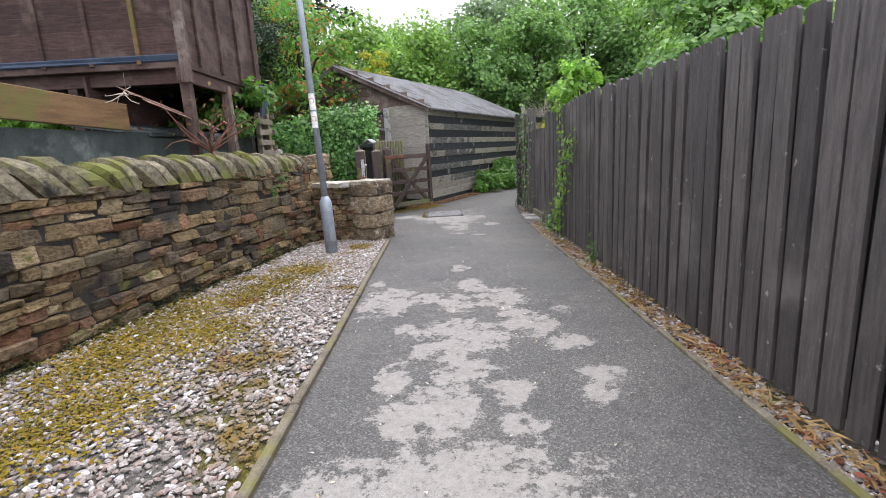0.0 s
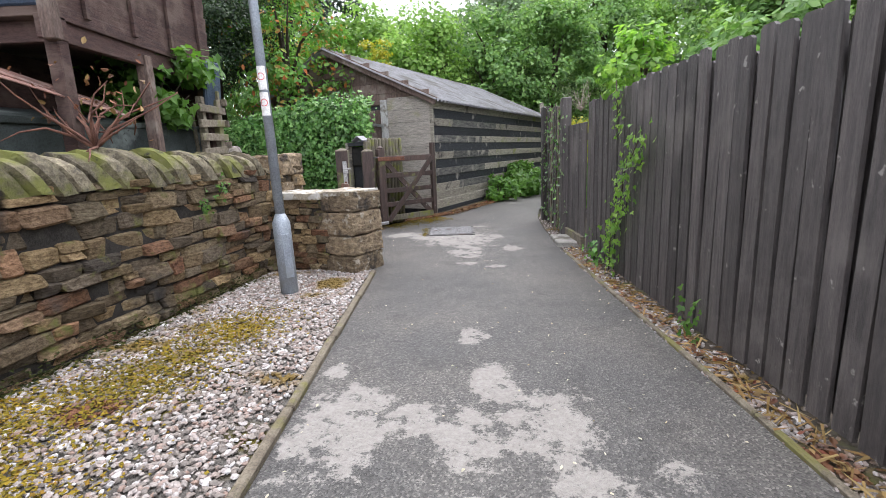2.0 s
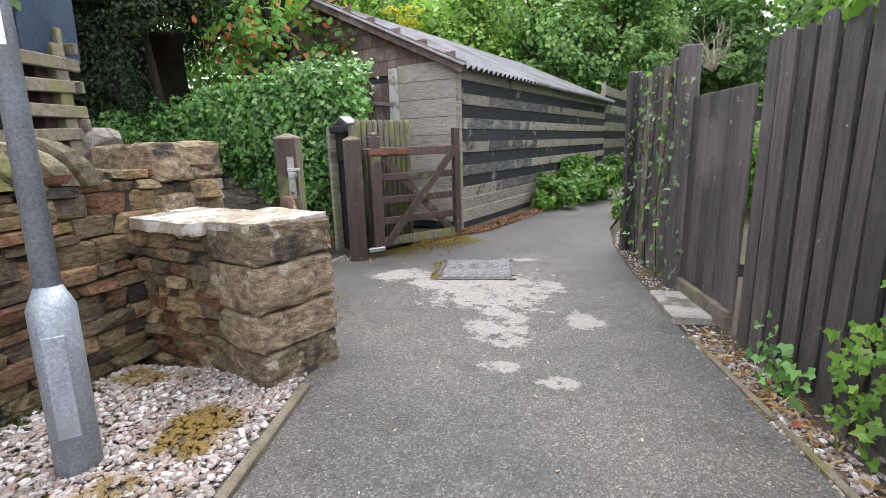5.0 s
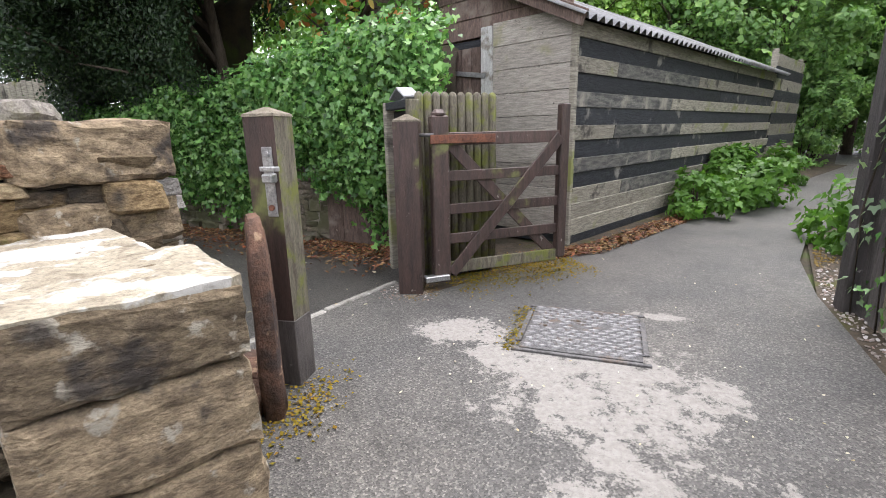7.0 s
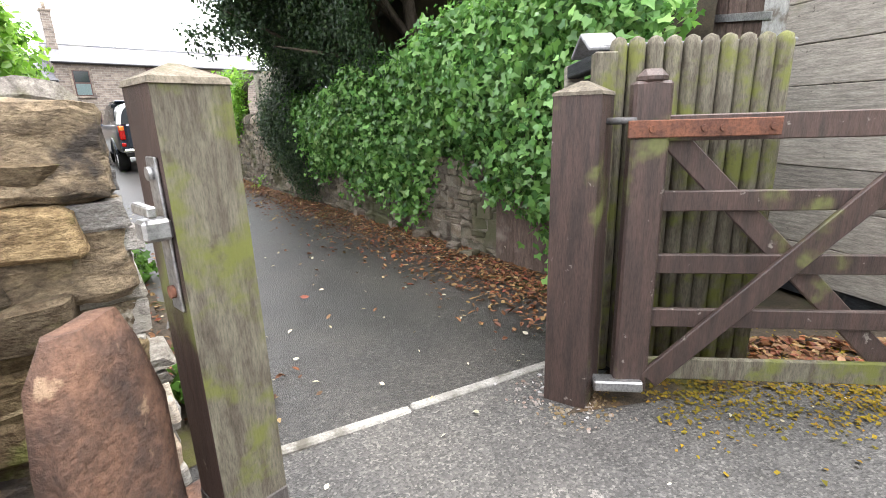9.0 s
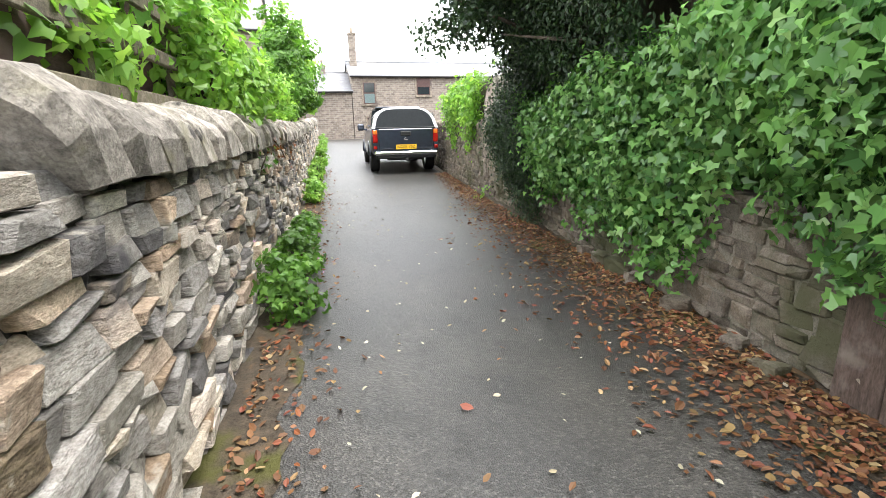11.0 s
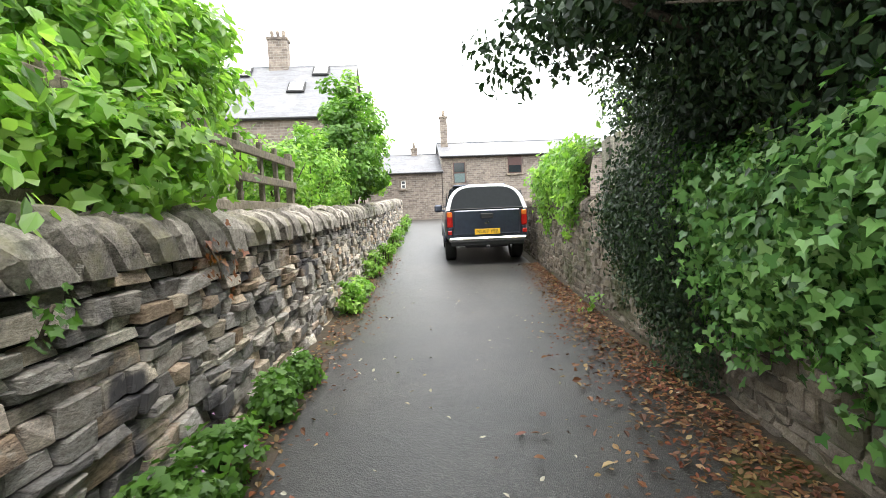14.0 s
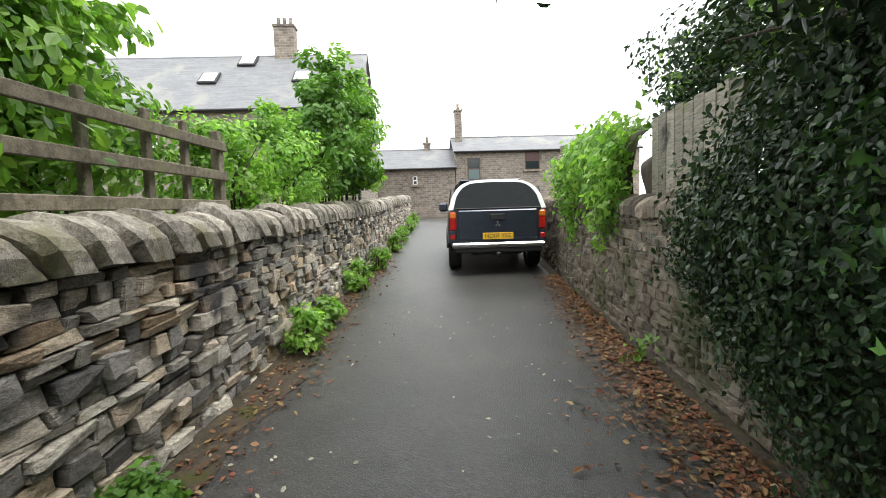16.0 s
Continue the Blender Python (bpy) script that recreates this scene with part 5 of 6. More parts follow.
# ---------------------------------------------------------------- ivy bank
def bank(name, x0, x1, yface, z0, z1, n, size, mat, label, seed, bulge=0.25, shape="ivy", back=0.9, ragged=0.25, hang=1.0):
    """A hanging mass of leaves over a dark earth and stem core."""
    r = np.random.default_rng(seed)
    t = thing(name, pose(0, 0, 0), label, "ivy", "ivy over the wall")
    m = 26
    us = np.linspace(0, 1, m)
    prof = []
    V, F = [], []
    def face(u, v):
        x = x0 + (x1 - x0) * u
        g = G(x, 10.8)
        lo = z0(u) if callable(z0) else z0
        hi = z1(u) if callable(z1) else z1
        b = np.array([noise.noise(Vector((float(a) * 1.1, float(c) * 1.3, seed))) for a, c in zip(np.ravel(x), np.ravel(lo + (hi - lo) * v))]).reshape(np.shape(x))
        z = g + lo + (hi - lo) * v
        y = yface(x) - bulge * np.sin(np.clip(v * 1.25, 0, 1) * 3.14159 * 0.62) - 0.16 * b + back * np.clip(v - 0.8, 0, 1) ** 1.2 * 2.5
        return np.stack([x, y, z], -1)
    uu, vv = np.meshgrid(us, np.linspace(0, 1, 16), indexing="ij")
    Q = face(0.05 + 0.9 * uu, 0.06 + 0.86 * vv) + np.array([0, 0.2, 0])
    V = Q.reshape(-1, 3)
    i, j = np.meshgrid(np.arange(m - 1), np.arange(15), indexing="ij")
    F = np.stack([i * 16 + j, i * 16 + j + 1, (i + 1) * 16 + j + 1, (i + 1) * 16 + j], -1).reshape(-1, 4)
    # the earth behind
    Vb = V + np.array([0, 1.0, 0])
    k = len(V)
    mesh_ob("earth_core", quick("earth_core", np.concatenate([V, Vb]), np.concatenate([F, F + k]), True), M_SOIL, t)
    u = r.uniform(-0.02, 1.02, n)
    v = r.uniform(0, 1, n) ** 0.9 * (1 + r.normal(0, 0.02, n))
    v += ragged * np.array([noise.noise(Vector((float(a) * 9, seed, 0))) for a in u]) * (1 - v) - 0.05
    P = face(u, np.clip(v, -0.25, 1)) + r.normal(0, (0.06, 0.1, 0.06), (n, 3)) + np.array([0, -0.05, 0])
    d = 1e-2
    N = np.cross(face(u + d, v) - face(u, v), face(u, v + d) - face(u, v))
    N /= np.linalg.norm(N, axis=1)[:, None]
    N *= np.where(N[:, 1] > 0, -1, 1)[:, None]
    leaves("leaves", P, N + np.array([0, -0.2, 0.45]), size, mat, shape, hang, 0.7, t, "", r)
    return t


def yc(x):
    return np.interp(x, [-30, -6, -4, -2.6, -1.3], [13.78, 11.1, 10.92, 10.66, 10.52])


bank("ivy_bank", -1.35, -4.7, yc, lambda u: 0.55 - 0.28 * np.sin(u * 9.0) + 0.1 * np.sin(u * 23), lambda u: 2.12 + 0.14 * np.sin(u * 5 + 1) - 0.3 * u ** 3, 17000, 0.068, L_IVY, "thick mass of glossy ivy hanging over the retaining wall", 41, 0.2)
bank("ivy_bank", -4.4, -6.75, lambda x: yc(x) + 0.02, lambda u: 0.3 + 0.55 * u ** 2 + 0.15 * np.sin(u * 14), lambda u: 1.82 - 0.25 * np.clip(u * 1.7 - 0.15, 0, 1) + 0.08 * np.sin(u * 8), 13000, 0.06, L_IVY, "ivy trailing down to the lane beside the dark holly", 42, 0.2)
bank("dark_ivy", -6.45, -7.8, lambda x: yc(x) - 0.02, lambda u: 0.12 + 0.5 * u ** 2, lambda u: 2.2 - 0.85 * u ** 2, 20000, 0.034, L_HOLLY, "dark small-leaved evergreen growing against the wall", 43, 0.27, "oval")
bank("holly_fringe", -4.2, -6.9, lambda x: yc(x) - 0.08, lambda u: 1.55 + 0.15 * np.sin(u * 11), lambda u: 2.9 + 0.2 * np.sin(u * 7), 15000, 0.05, L_HOLLY, "dark holly boughs hanging over the ivy", 45, 0.34, "oval")
bank("wall_climber", -10.0, -12.8, lambda x: yc(x) + 0.2, lambda u: 0.95 - 0.3 * np.sin(u * 6.0) ** 2, lambda u: 2.1 + 0.15 * np.sin(u * 4), 4200, 0.085, L_LIME, "bright green climber over the wall top", 44, 0.25, "ivy")

# ---------------------------------------------------------------- trees
tree("holly_tree", -7.5, 12.6, 5.6, 1.75, L_HOLLY, "dark evergreen holly tree overhanging the lane", 51, 130, 330, 0.06, "oval", 0.36, "", "tree", (0.2, -0.3), 0.42)
tree("holly_tree", -10.6, 13.6, 4.8, 1.5, L_HOLLY, "dark evergreen tree behind the board screen", 56, 70, 220, 0.07, "oval", 0.12, "", "tree", (0, 0), 0.42)
tree("holly_tree", -6.2, 11.75, 5.3, 1.6, L_HOLLY, "dark evergreen tree leaning over the ivy", 52, 200, 330, 0.055, "oval", 0.26, "", "tree", (-0.1, -0.6), 0.36)
tree("holly_tree", -4.75, 11.75, 5.0, 1.75, L_HOLLY, "dark evergreen tree leaning over the ivy", 57, 170, 320, 0.055, "oval", 0.42, "", "tree", (0.1, -0.55), 0.36)
tree("maple_tree", -3.3, 12.5, 4.9, 1.6, L_MAPLE, "small maple with green and reddening leaves", 53, 55, 90, 0.11, "oval", 0.2, "", "tree", (0.1, -0.3), 0.42)
tree("maple_tree", -3.2, 14.0, 4.7, 1.3, L_MAPLE, "small maple with green and reddening leaves", 54, 40, 80, 0.11, "oval", 0.2, "", "tree", (0, 0), 0.4)
tree("golden_conifer", -2.15, 18.2, 5.0, 0.65, L_GOLD, "small golden conifer behind the shed roof", 55, 40, 80, 0.1, "clump", 0.2, "", "tree", (0, 0), 0.25)
WOODS = [(-9.5, 15, 7.0, 2.6, L_WOOD_C), (-6.3, 18.5, 7.6, 2.6, L_WOOD_A), (-3.0, 24, 7.2, 2.8, L_WOOD_C), (0.8, 25, 7.4, 2.9, L_WOOD_B), (3.6, 27, 9.2, 3.2, L_WOOD_B),
         (-0.8, 20.5, 6.2, 2.2, L_WOOD_C), (2.0, 21.5, 6.6, 2.2, L_WOOD_A), (4.6, 22.6, 7.5, 1.9, L_WOOD_A), (8.3, 27.5, 10.0, 3.4, L_WOOD_A), (12.5, 26, 10.2, 3.3, L_WOOD_C), (11.5, 21, 8.6, 2.6, L_WOOD_B),
         (9.2, 17.2, 7.4, 2.2, L_WOOD_A), (13.5, 16.5, 5.2, 2.2, L_WOOD_C), (8.2, 13.4, 5.4, 1.9, L_WOOD_C), (12.2, 11.5, 4.4, 1.9, L_WOOD_A), (6.2, 11.4, 4.3, 1.5, L_WOOD_A),
         (16.5, 21, 6.8, 2.6, L_WOOD_A), (-13, 20, 9, 3.4, L_WOOD_A), (-2.0, 30, 8.3, 3.2, L_WOOD_A), (6, 33, 12, 4, L_WOOD_C), (12, 33, 12.5, 4, L_WOOD_A), (0.5, 33, 9.0, 3.2, L_WOOD_A), (6.6, 25.2, 6.0, 1.6, L_WOOD_A), (9.6, 25.6, 6.5, 1.7, L_WOOD_A), (7.4, 29, 7, 2.4, L_WOOD_A), (-7, 28, 11, 3.6, L_DARK)]
for k, (x, y, h, rad, mt) in enumerate(WOODS):
    near = y < 24
    tree("woodland_tree", x, y, h, rad, mt, {L_WOOD_A: "leafy mid-green woodland tree", L_WOOD_B: "grey-green willow-like woodland tree", L_WOOD_C: "fresh light-green woodland tree", L_DARK: "tall dark conifer behind the trees"}[mt.name and mt],
         60 + k, 95, 130, 0.16 if near else 0.2, "clump", 0.02, "trees behind the shed", "tree", (0, 0), rad * 0.3)

# shrubs above the lane wall, on the garden side
shrub("laurel_shrub", (-4.3, 7.3, 1.95), (0.9, 0.45, 0.6), L_LIME, "broad-leaved green shrub leaning over the wall", 101, 44, 60, 0.085, "ivy", 0.26)
shrub("laurel_shrub", (-5.6, 7.2, 1.95), (0.8, 0.5, 0.62), L_LIME, "bright broad-leaved shrub above the wall", 102, 50, 60, 0.085, "oval", 0.27)
shrub("laurel_shrub", (-7.6, 7.25, 2.35), (0.85, 0.6, 1.1), L_LIME, "tall bright laurel behind the rail fence", 103, 80, 66, 0.095, "oval", 0.29)
shrub("laurel_shrub", (-6.3, 7.85, 1.62), (0.85, 0.32, 0.34), L_LIME, "low broad-leaved shrub at the fence foot", 104, 40, 50, 0.075, "ivy", 0.2)
shrub("garden_shrub", (-10.3, 7.55, 1.75), (0.95, 0.6, 0.55), L_LIME, "rounded light-green shrub over the wall", 105, 40, 90, 0.07, "oval", 0.22)
shrub("garden_shrub", (-11.9, 7.6, 1.95), (1.1, 0.75, 0.85), L_LIME, "dense light-green shrub over the wall", 106, 55, 110, 0.07, "oval", 0.25)
shrub("garden_shrub", (-13.3, 8.0, 2.45), (1.2, 0.8, 1.45), L_MID, "tall leafy shrub over the wall", 107, 60, 90, 0.11, "oval", 0.28)
shrub("garden_shrub", (-14.6, 8.15, 2.7), (1.1, 0.75, 1.6), L_LIME, "tall leafy shrub over the wall", 108, 60, 80, 0.12, "oval", 0.28)
shrub("garden_shrub", (-9.6, 6.6, 2.1), (0.7, 0.5, 0.8), L_MID, "dark green garden shrub behind the fence", 109, 30, 70, 0.08, "oval", 0.22)
shrub("garden_shrub", (-3.0, 6.9, 1.9), (0.7, 0.4, 0.55), L_MID, "leafy shrub behind the wall's end", 110, 20, 40, 0.12, "ivy", 0.22)
shrub("garden_hedge", (-8.5, 5.2, 1.7), (3.2, 0.8, 1.1), L_MID, "garden hedge beyond the rail fence", 111, 90, 80, 0.09, "oval", 0.35)
shrub("laurel_shrub", (-3.6, 7.45, 1.75), (0.7, 0.35, 0.4), L_LIME, "broad-leaved shrub spilling over the coping", 118, 34, 50, 0.085, "ivy", 0.21)
shrub("laurel_shrub", (-5.2, 7.72, 1.72), (0.75, 0.35, 0.42), L_LIME, "broad-leaved shrub spilling over the coping", 119, 36, 50, 0.08, "oval", 0.21)
shrub("laurel_shrub", (-6.5, 7.35, 2.2), (0.8, 0.5, 0.85), L_LIME, "tall bright laurel behind the rail fence", 120, 66, 66, 0.09, "oval", 0.29)
shrub("laurel_shrub", (-8.6, 6.95, 2.35), (0.85, 0.6, 1.1), L_LIME, "tall bright laurel behind the rail fence", 171, 76, 60, 0.11, "oval", 0.28)
shrub("path_hedge", (8.2, 28.6, 1.4), (4.5, 0.9, 1.7), L_WOOD_A, "dense dark hedge closing the path's end", 172, 120, 110, 0.14, "clump", 0.5, "hedge")
# right of the path
shrub("path_hedge", (5.9, 15.6, 0.8), (0.9, 2.2, 0.85), L_WOOD_A, "overgrown green hedge along the path", 161, 60, 90, 0.1, "clump", 0.35, "hedge")
shrub("path_hedge", (8.6, 20.6, 1.0), (0.9, 2.6, 1.1), L_WOOD_A, "overgrown green hedge along the path", 162, 60, 90, 0.12, "clump", 0.35, "hedge")
shrub("path_hedge", (5.4, 22.4, 1.3), (0.8, 1.6, 1.5), L_WOOD_A, "overgrown green hedge along the path", 163, 60, 90, 0.12, "clump", 0.35, "hedge")
shrub("path_hedge", (4.0, 12.6, 0.7), (0.8, 1.4, 0.75), L_MID, "overgrown green hedge along the path", 164, 50, 80, 0.09, "clump", 0.3, "hedge")
shrub("fence_shrub", (1.95, 6.75, 1.95), (0.4, 0.5, 0.38), L_LIME, "yellow-green shrub rising over the fence", 112, 22, 40, 0.08, "oval", 0.16)
shrub("golden_shrub", (2.45, 10.6, 1.2), (0.35, 0.5, 0.7), L_GOLD, "golden-leaved shrub beside the path", 113, 26, 60, 0.05, "oval", 0.16)
shrub("nettle_patch", (2.5, 11.3, 0.38), (0.6, 0.8, 0.4), L_MID, "patch of broad green weeds on the path edge", 114, 40, 30, 0.1, "ivy", 0.2, "weeds")
shrub("nettle_patch", (2.05, 14.7, 0.4), (0.6, 1.5, 0.46), L_MID, "patch of broad green weeds along the shed", 115, 90, 50, 0.1, "ivy", 0.2, "weeds")
shrub("nettle_patch", (1.25, 13.1, 0.3), (0.4, 0.8, 0.34), L_MID, "patch of broad green weeds along the shed", 116, 30, 36, 0.1, "ivy", 0.16, "weeds")
shrub("nettle_patch", (3.4, 17.6, 0.35), (0.5, 1.2, 0.4), L_MID, "patch of broad green weeds along the shed", 117, 40, 36, 0.1, "ivy", 0.2, "weeds")


def climber(name, pts, n, size, mat, label, seed, normal=(-1, 0, 0.3), spread=0.09):
    """A single climbing stem with leaves."""
    r = np.random.default_rng(seed)
    t = thing(name, pose(*pts[0]), label, "climber")
    q = np.array(pts) - np.array(pts[0])
    part("stem", tube([tuple(p) for p in q], 0.006, 5), M_BARK, t)
    u = r.uniform(0, len(q) - 1.001, n)
    k = u.astype(int)
    f = (u - k)[:, None]
    P = q[k] * (1 - f) + q[k + 1] * f + r.normal(0, spread, (n, 3)) * np.array([0.4, 1, 1])
    leaves("leaves", P, np.tile(normal, (n, 1)), size, mat, "ivy", 1.0, 0.4, t, "", r)
    return t


climber("climbing_weed", [(1.57, 6.35, 0.05), (1.56, 6.3, 0.4), (1.55, 6.05, 0.7), (1.54, 5.95, 1.0), (1.53, 5.6, 1.3)], 330, 0.05, L_LIME, "bright climber on the dark fence", 121, (-1, 0, 0.3), 0.075)
climber("climbing_weed", [(1.57, 6.25, 1.3), (1.56, 6.22, 1.55), (1.57, 6.3, 1.8)], 60, 0.05, L_LIME, "bright climber at the fence top", 122, (-1, 0, 0.3), 0.05)
climber("climbing_weed", [(1.55, 4.75, 0.03), (1.52, 4.72, 0.1), (1.5, 4.78, 0.2)], 30, 0.05, L_MID, "small weed on the fence foot", 123)
climber("climbing_weed", [(1.55, 6.7, 0.02), (1.52, 6.8, 0.2)], 60, 0.06, L_IVY, "small ivy on the fence foot", 124)
for k in range(5):
    climber("panel_ivy", [(1.6, 8.35 + 0.3 * k, 0.05), (1.58, 8.4 + 0.3 * k, 0.7), (1.6, 8.3 + 0.3 * k, 1.3), (1.64, 8.4 + 0.3 * k, 1.85)], 70, 0.055, L_IVY if k % 2 else L_WOOD_B, "thin ivy stem on the old fence panel", 130 + k)
climber("wall_fern", [(-2.03, 6.17, 0.93), (-1.98, 6.2, 1.03)], 26, 0.035, L_MID, "small fern rooted in the rubble wall", 181, (1, -0.3, 0.4), 0.05)
climber("wall_fern", [(-2.08, 5.95, 0.82), (-2.04, 5.98, 0.88)], 22, 0.035, L_MID, "small fern rooted in the rubble wall", 182, (1, -0.3, 0.4), 0.045)
climber("wall_fern", [(-5.2, 8.11, 0.98), (-5.2, 8.16, 1.08)], 24, 0.035, L_MID, "small fern rooted in the lane wall", 183, (0, 1, 0.4), 0.05)
climber("red_leaved_plant", [(-6.35, 8.12, 1.2), (-6.3, 8.2, 1.1), (-6.25, 8.24, 1.0)], 60, 0.04, L_RED, "small red-leaved plant hanging on the wall", 184, (0, 1, 0.4), 0.07)
climber("wall_weed_sprig", [(-8.9, 11.25, 0.08), (-8.9, 11.2, 0.25)], 40, 0.06, L_LIME, "small fern at the foot of the north wall", 185, (0, -1, 0.6), 0.07)
twigs("grass_tuft", (1.9, 8.6, 1.7), 26, 0.5, 1.2, M_PALETWIG, "tuft of dry arching grass above the panel", "grass", 0.003, 0.5)

# weeds along the foot of the lane wall
rw = np.random.default_rng(141)
for x, s in ((-2.3, 0.2), (-4.55, 0.34), (-5.45, 0.26), (-5.9, 0.24), (-6.7, 0.22), (-7.2, 0.18), (-9.6, 0.3), (-10.4, 0.24), (-12.4, 0.34), (-14.5, 0.35), (-17.5, 0.35), (-20, 0.4), (-23, 0.4), (-26, 0.45)):
    y = wall_b(x) + 0.2
    w = shrub("wall_weed", (x, y, float(G(x, y)) + s * 0.62), (s * 1.0, s * 0.6, s * 0.75), L_MID if x > -9 else L_LIME, "clump of leafy green weeds at the wall foot", int(200 - x * 10), 26, 26, 0.055, "ivy", 0.1, "weeds", "weeds along the wall", 5)
    if x > -6:
        P = rw.normal(0, s * 0.5, (14 if x > -3 else 9, 3)) * np.array([1.2, 0.8, 0.6]) + np.array([0, 0.05, s * 1.1])
        fl = leaves("flowers", P, np.tile((0, 0.5, 1), (len(P), 1)), 0.035 if x > -3 else 0.02, L_YELLOW if x > -3 else L_PINK, "ivy", 0, 0.5, w, "yellow flowers" if x > -3 else "small pink flowers")
        tagged(fl, kind="stuff")

# ---------------------------------------------------------------- rail fence above the lane wall
RF = thing("rail_fence", pose(0, 0, 0), "weathered three-rail timber fence above the wall", "fence")
for x in (-2.6, -3.7, -4.8, -5.9, -6.6, -7.3, -7.9, -8.45, -8.9, -9.4):
    y = wall_b(x) - 0.34
    big = x in (-9.4, -5.9, -7.3)
    part("post", slab(0.1 if big else 0.07, 0.07 if big else 0.04, 0.95, pose(x, y - 0.05, 1.55), 0.006), M_OLDWOOD, RF)
for z in (1.42, 1.66, 1.9):
    for a, b in ((-2.5, -5.9), (-5.9, -9.45)):
        c = (a + b) / 2
        part("rail", slab(abs(b - a) - 0.01, 0.03, 0.075, pose(c, wall_b(c) - 0.34, z, 0, 0, -2.3), 0.005), M_OLDWOOD, RF)

# board screen behind the north wall
BS = thing("board_screen", pose(-8.3, 11.62, 0), "grey weathered board screen behind the wall", "fence")
for k in range(9):
    part("board", slab(0.165, 0.025, 1.0, pose(-0.08 - 0.175 * k, 0.02 * k, 1.62 + 0.02 * (k % 2), 0, rsd.uniform(-0.6, 0.6), -7), 0.004), M_BOARD_GREY, BS)
part("post", slab(0.1, 0.1, 2.0, pose(-4.9, 0.3, 1.3), 0.006), M_OLDWOOD, BS)


# ---------------------------------------------------------------- pickup
M_CARPAINT = plain("dark_grey_metallic_paint", (0.045, 0.055, 0.082), 0.28, 0.55, 0.7)
M_CARGLASS = plain("tinted_car_glass", (0.015, 0.018, 0.02), 0.1, 0, 0, 0.12)
# white colour stands for the overexposed reflection on the silver canopy edge
M_CANOPY_GLARE = plain("silver_with_painted_glare", (0.75, 0.76, 0.76), 0.25, 0, 0.5)
M_TYRE = plain("tyre_rubber", (0.018, 0.018, 0.019), 0.8)
M_CHROME = plain("chrome", (0.65, 0.65, 0.66), 0.18, 1.0)
M_BLACK = plain("black_plastic", (0.015, 0.015, 0.016), 0.6)
M_LAMPRED = plain("red_lens", (0.45, 0.015, 0.012), 0.15)
M_LAMPORANGE = plain("orange_lens", (0.75, 0.2, 0.03), 0.15)
M_PLATE = plain("yellow_plate", (0.85, 0.5, 0.02), 0.5)
CAR = thing("pickup_truck", pose(-13.35, 10.82, float(G(-15, 10.7)) - 0.01, 0, 0, 176.5), "dark grey parked pickup truck, canopy edge white with painted reflection", "pickup truck")


def ring(x, w, lo, hi, shoulder=0.06):
    return [(x, -w + 0.06, lo), (x, w - 0.06, lo), (x, w, lo + 0.1), (x, w + 0.015, (lo + hi) / 2), (x, w, hi - shoulder), (x, w - 0.05, hi), (x, -w + 0.05, hi), (x, -w, hi - shoulder), (x, -w - 0.015, (lo + hi) / 2), (x, -w, lo + 0.1)]


part("body", loft([ring(0.08, 0.79, 0.56, 1.12), ring(0.25, 0.85, 0.48, 1.14), ring(0.9, 0.86, 0.48, 1.14), ring(1.5, 0.86, 0.42, 1.14), ring(3.2, 0.87, 0.4, 1.12), ring(4.3, 0.85, 0.42, 1.04), ring(4.85, 0.74, 0.48, 0.9)], None, True, True), M_CARPAINT, CAR)
part("cab", loft([[(1.5, -0.82, 1.12), (1.5, 0.82, 1.12), (3.5, 0.8, 1.1), (3.5, -0.8, 1.1)], [(1.56, -0.7, 1.6), (1.56, 0.7, 1.6), (2.85, 0.68, 1.6), (2.85, -0.68, 1.6)],
                  [(1.65, -0.6, 1.68), (1.65, 0.6, 1.68), (2.7, 0.58, 1.68), (2.7, -0.58, 1.68)]], None, True, False), M_CARGLASS, CAR, "dark-glazed cab")
part("cab_roof", slab(1.25, 1.22, 0.04, pose(2.15, 0, 1.69), 0.018), M_CARPAINT, CAR)


def hoop(x, w, h, lean=0.0, n=15):
    """An arched section across the car, leaning forward with height."""
    out = []
    for k in range(n):
        a = math.pi * k / (n - 1)
        c, q = math.cos(a), math.sin(a)
        z = h * abs(q) ** 0.5
        out.append((x + lean * z, w * math.copysign(abs(c) ** 0.4, c) * (1 - 0.2 * (z / 0.5) ** 1.3), 1.12 + z))
    return out


can = part("canopy", loft([hoop(0.1, 0.84, 0.5, 0.42), hoop(0.2, 0.84, 0.515, 0.36), hoop(0.7, 0.83, 0.53, 0.15), hoop(1.5, 0.82, 0.54)], None, True, True), M_CANOPY_GLARE, CAR, "canopy over the load bed, its white edge a painted reflection")
part("rear_window", loft([hoop(0.085, 0.755, 0.47, 0.42), hoop(0.115, 0.755, 0.47, 0.42)]), M_CARGLASS, can, "dark rear window")
for s in (-1, 1):
    part("side_window", loft([[(0.36, s * 0.81, 1.19), (1.4, s * 0.82, 1.19), (1.4, s * 0.79, 1.5), (0.5, s * 0.78, 1.5)], [(0.36, s * 0.84, 1.19), (1.4, s * 0.85, 1.19), (1.4, s * 0.8, 1.5), (0.5, s * 0.79, 1.5)]]), M_CARGLASS, can)
gate = part("tailgate", slab(0.05, 1.36, 0.5, pose(0.055, 0, 0.86), 0.02), M_CARPAINT, CAR)
part("handle", slab(0.03, 0.26, 0.11, pose(0.03, 0, 0.985), 0.012), M_BLACK, gate, "black tailgate handle")
bm = bmesh.new()
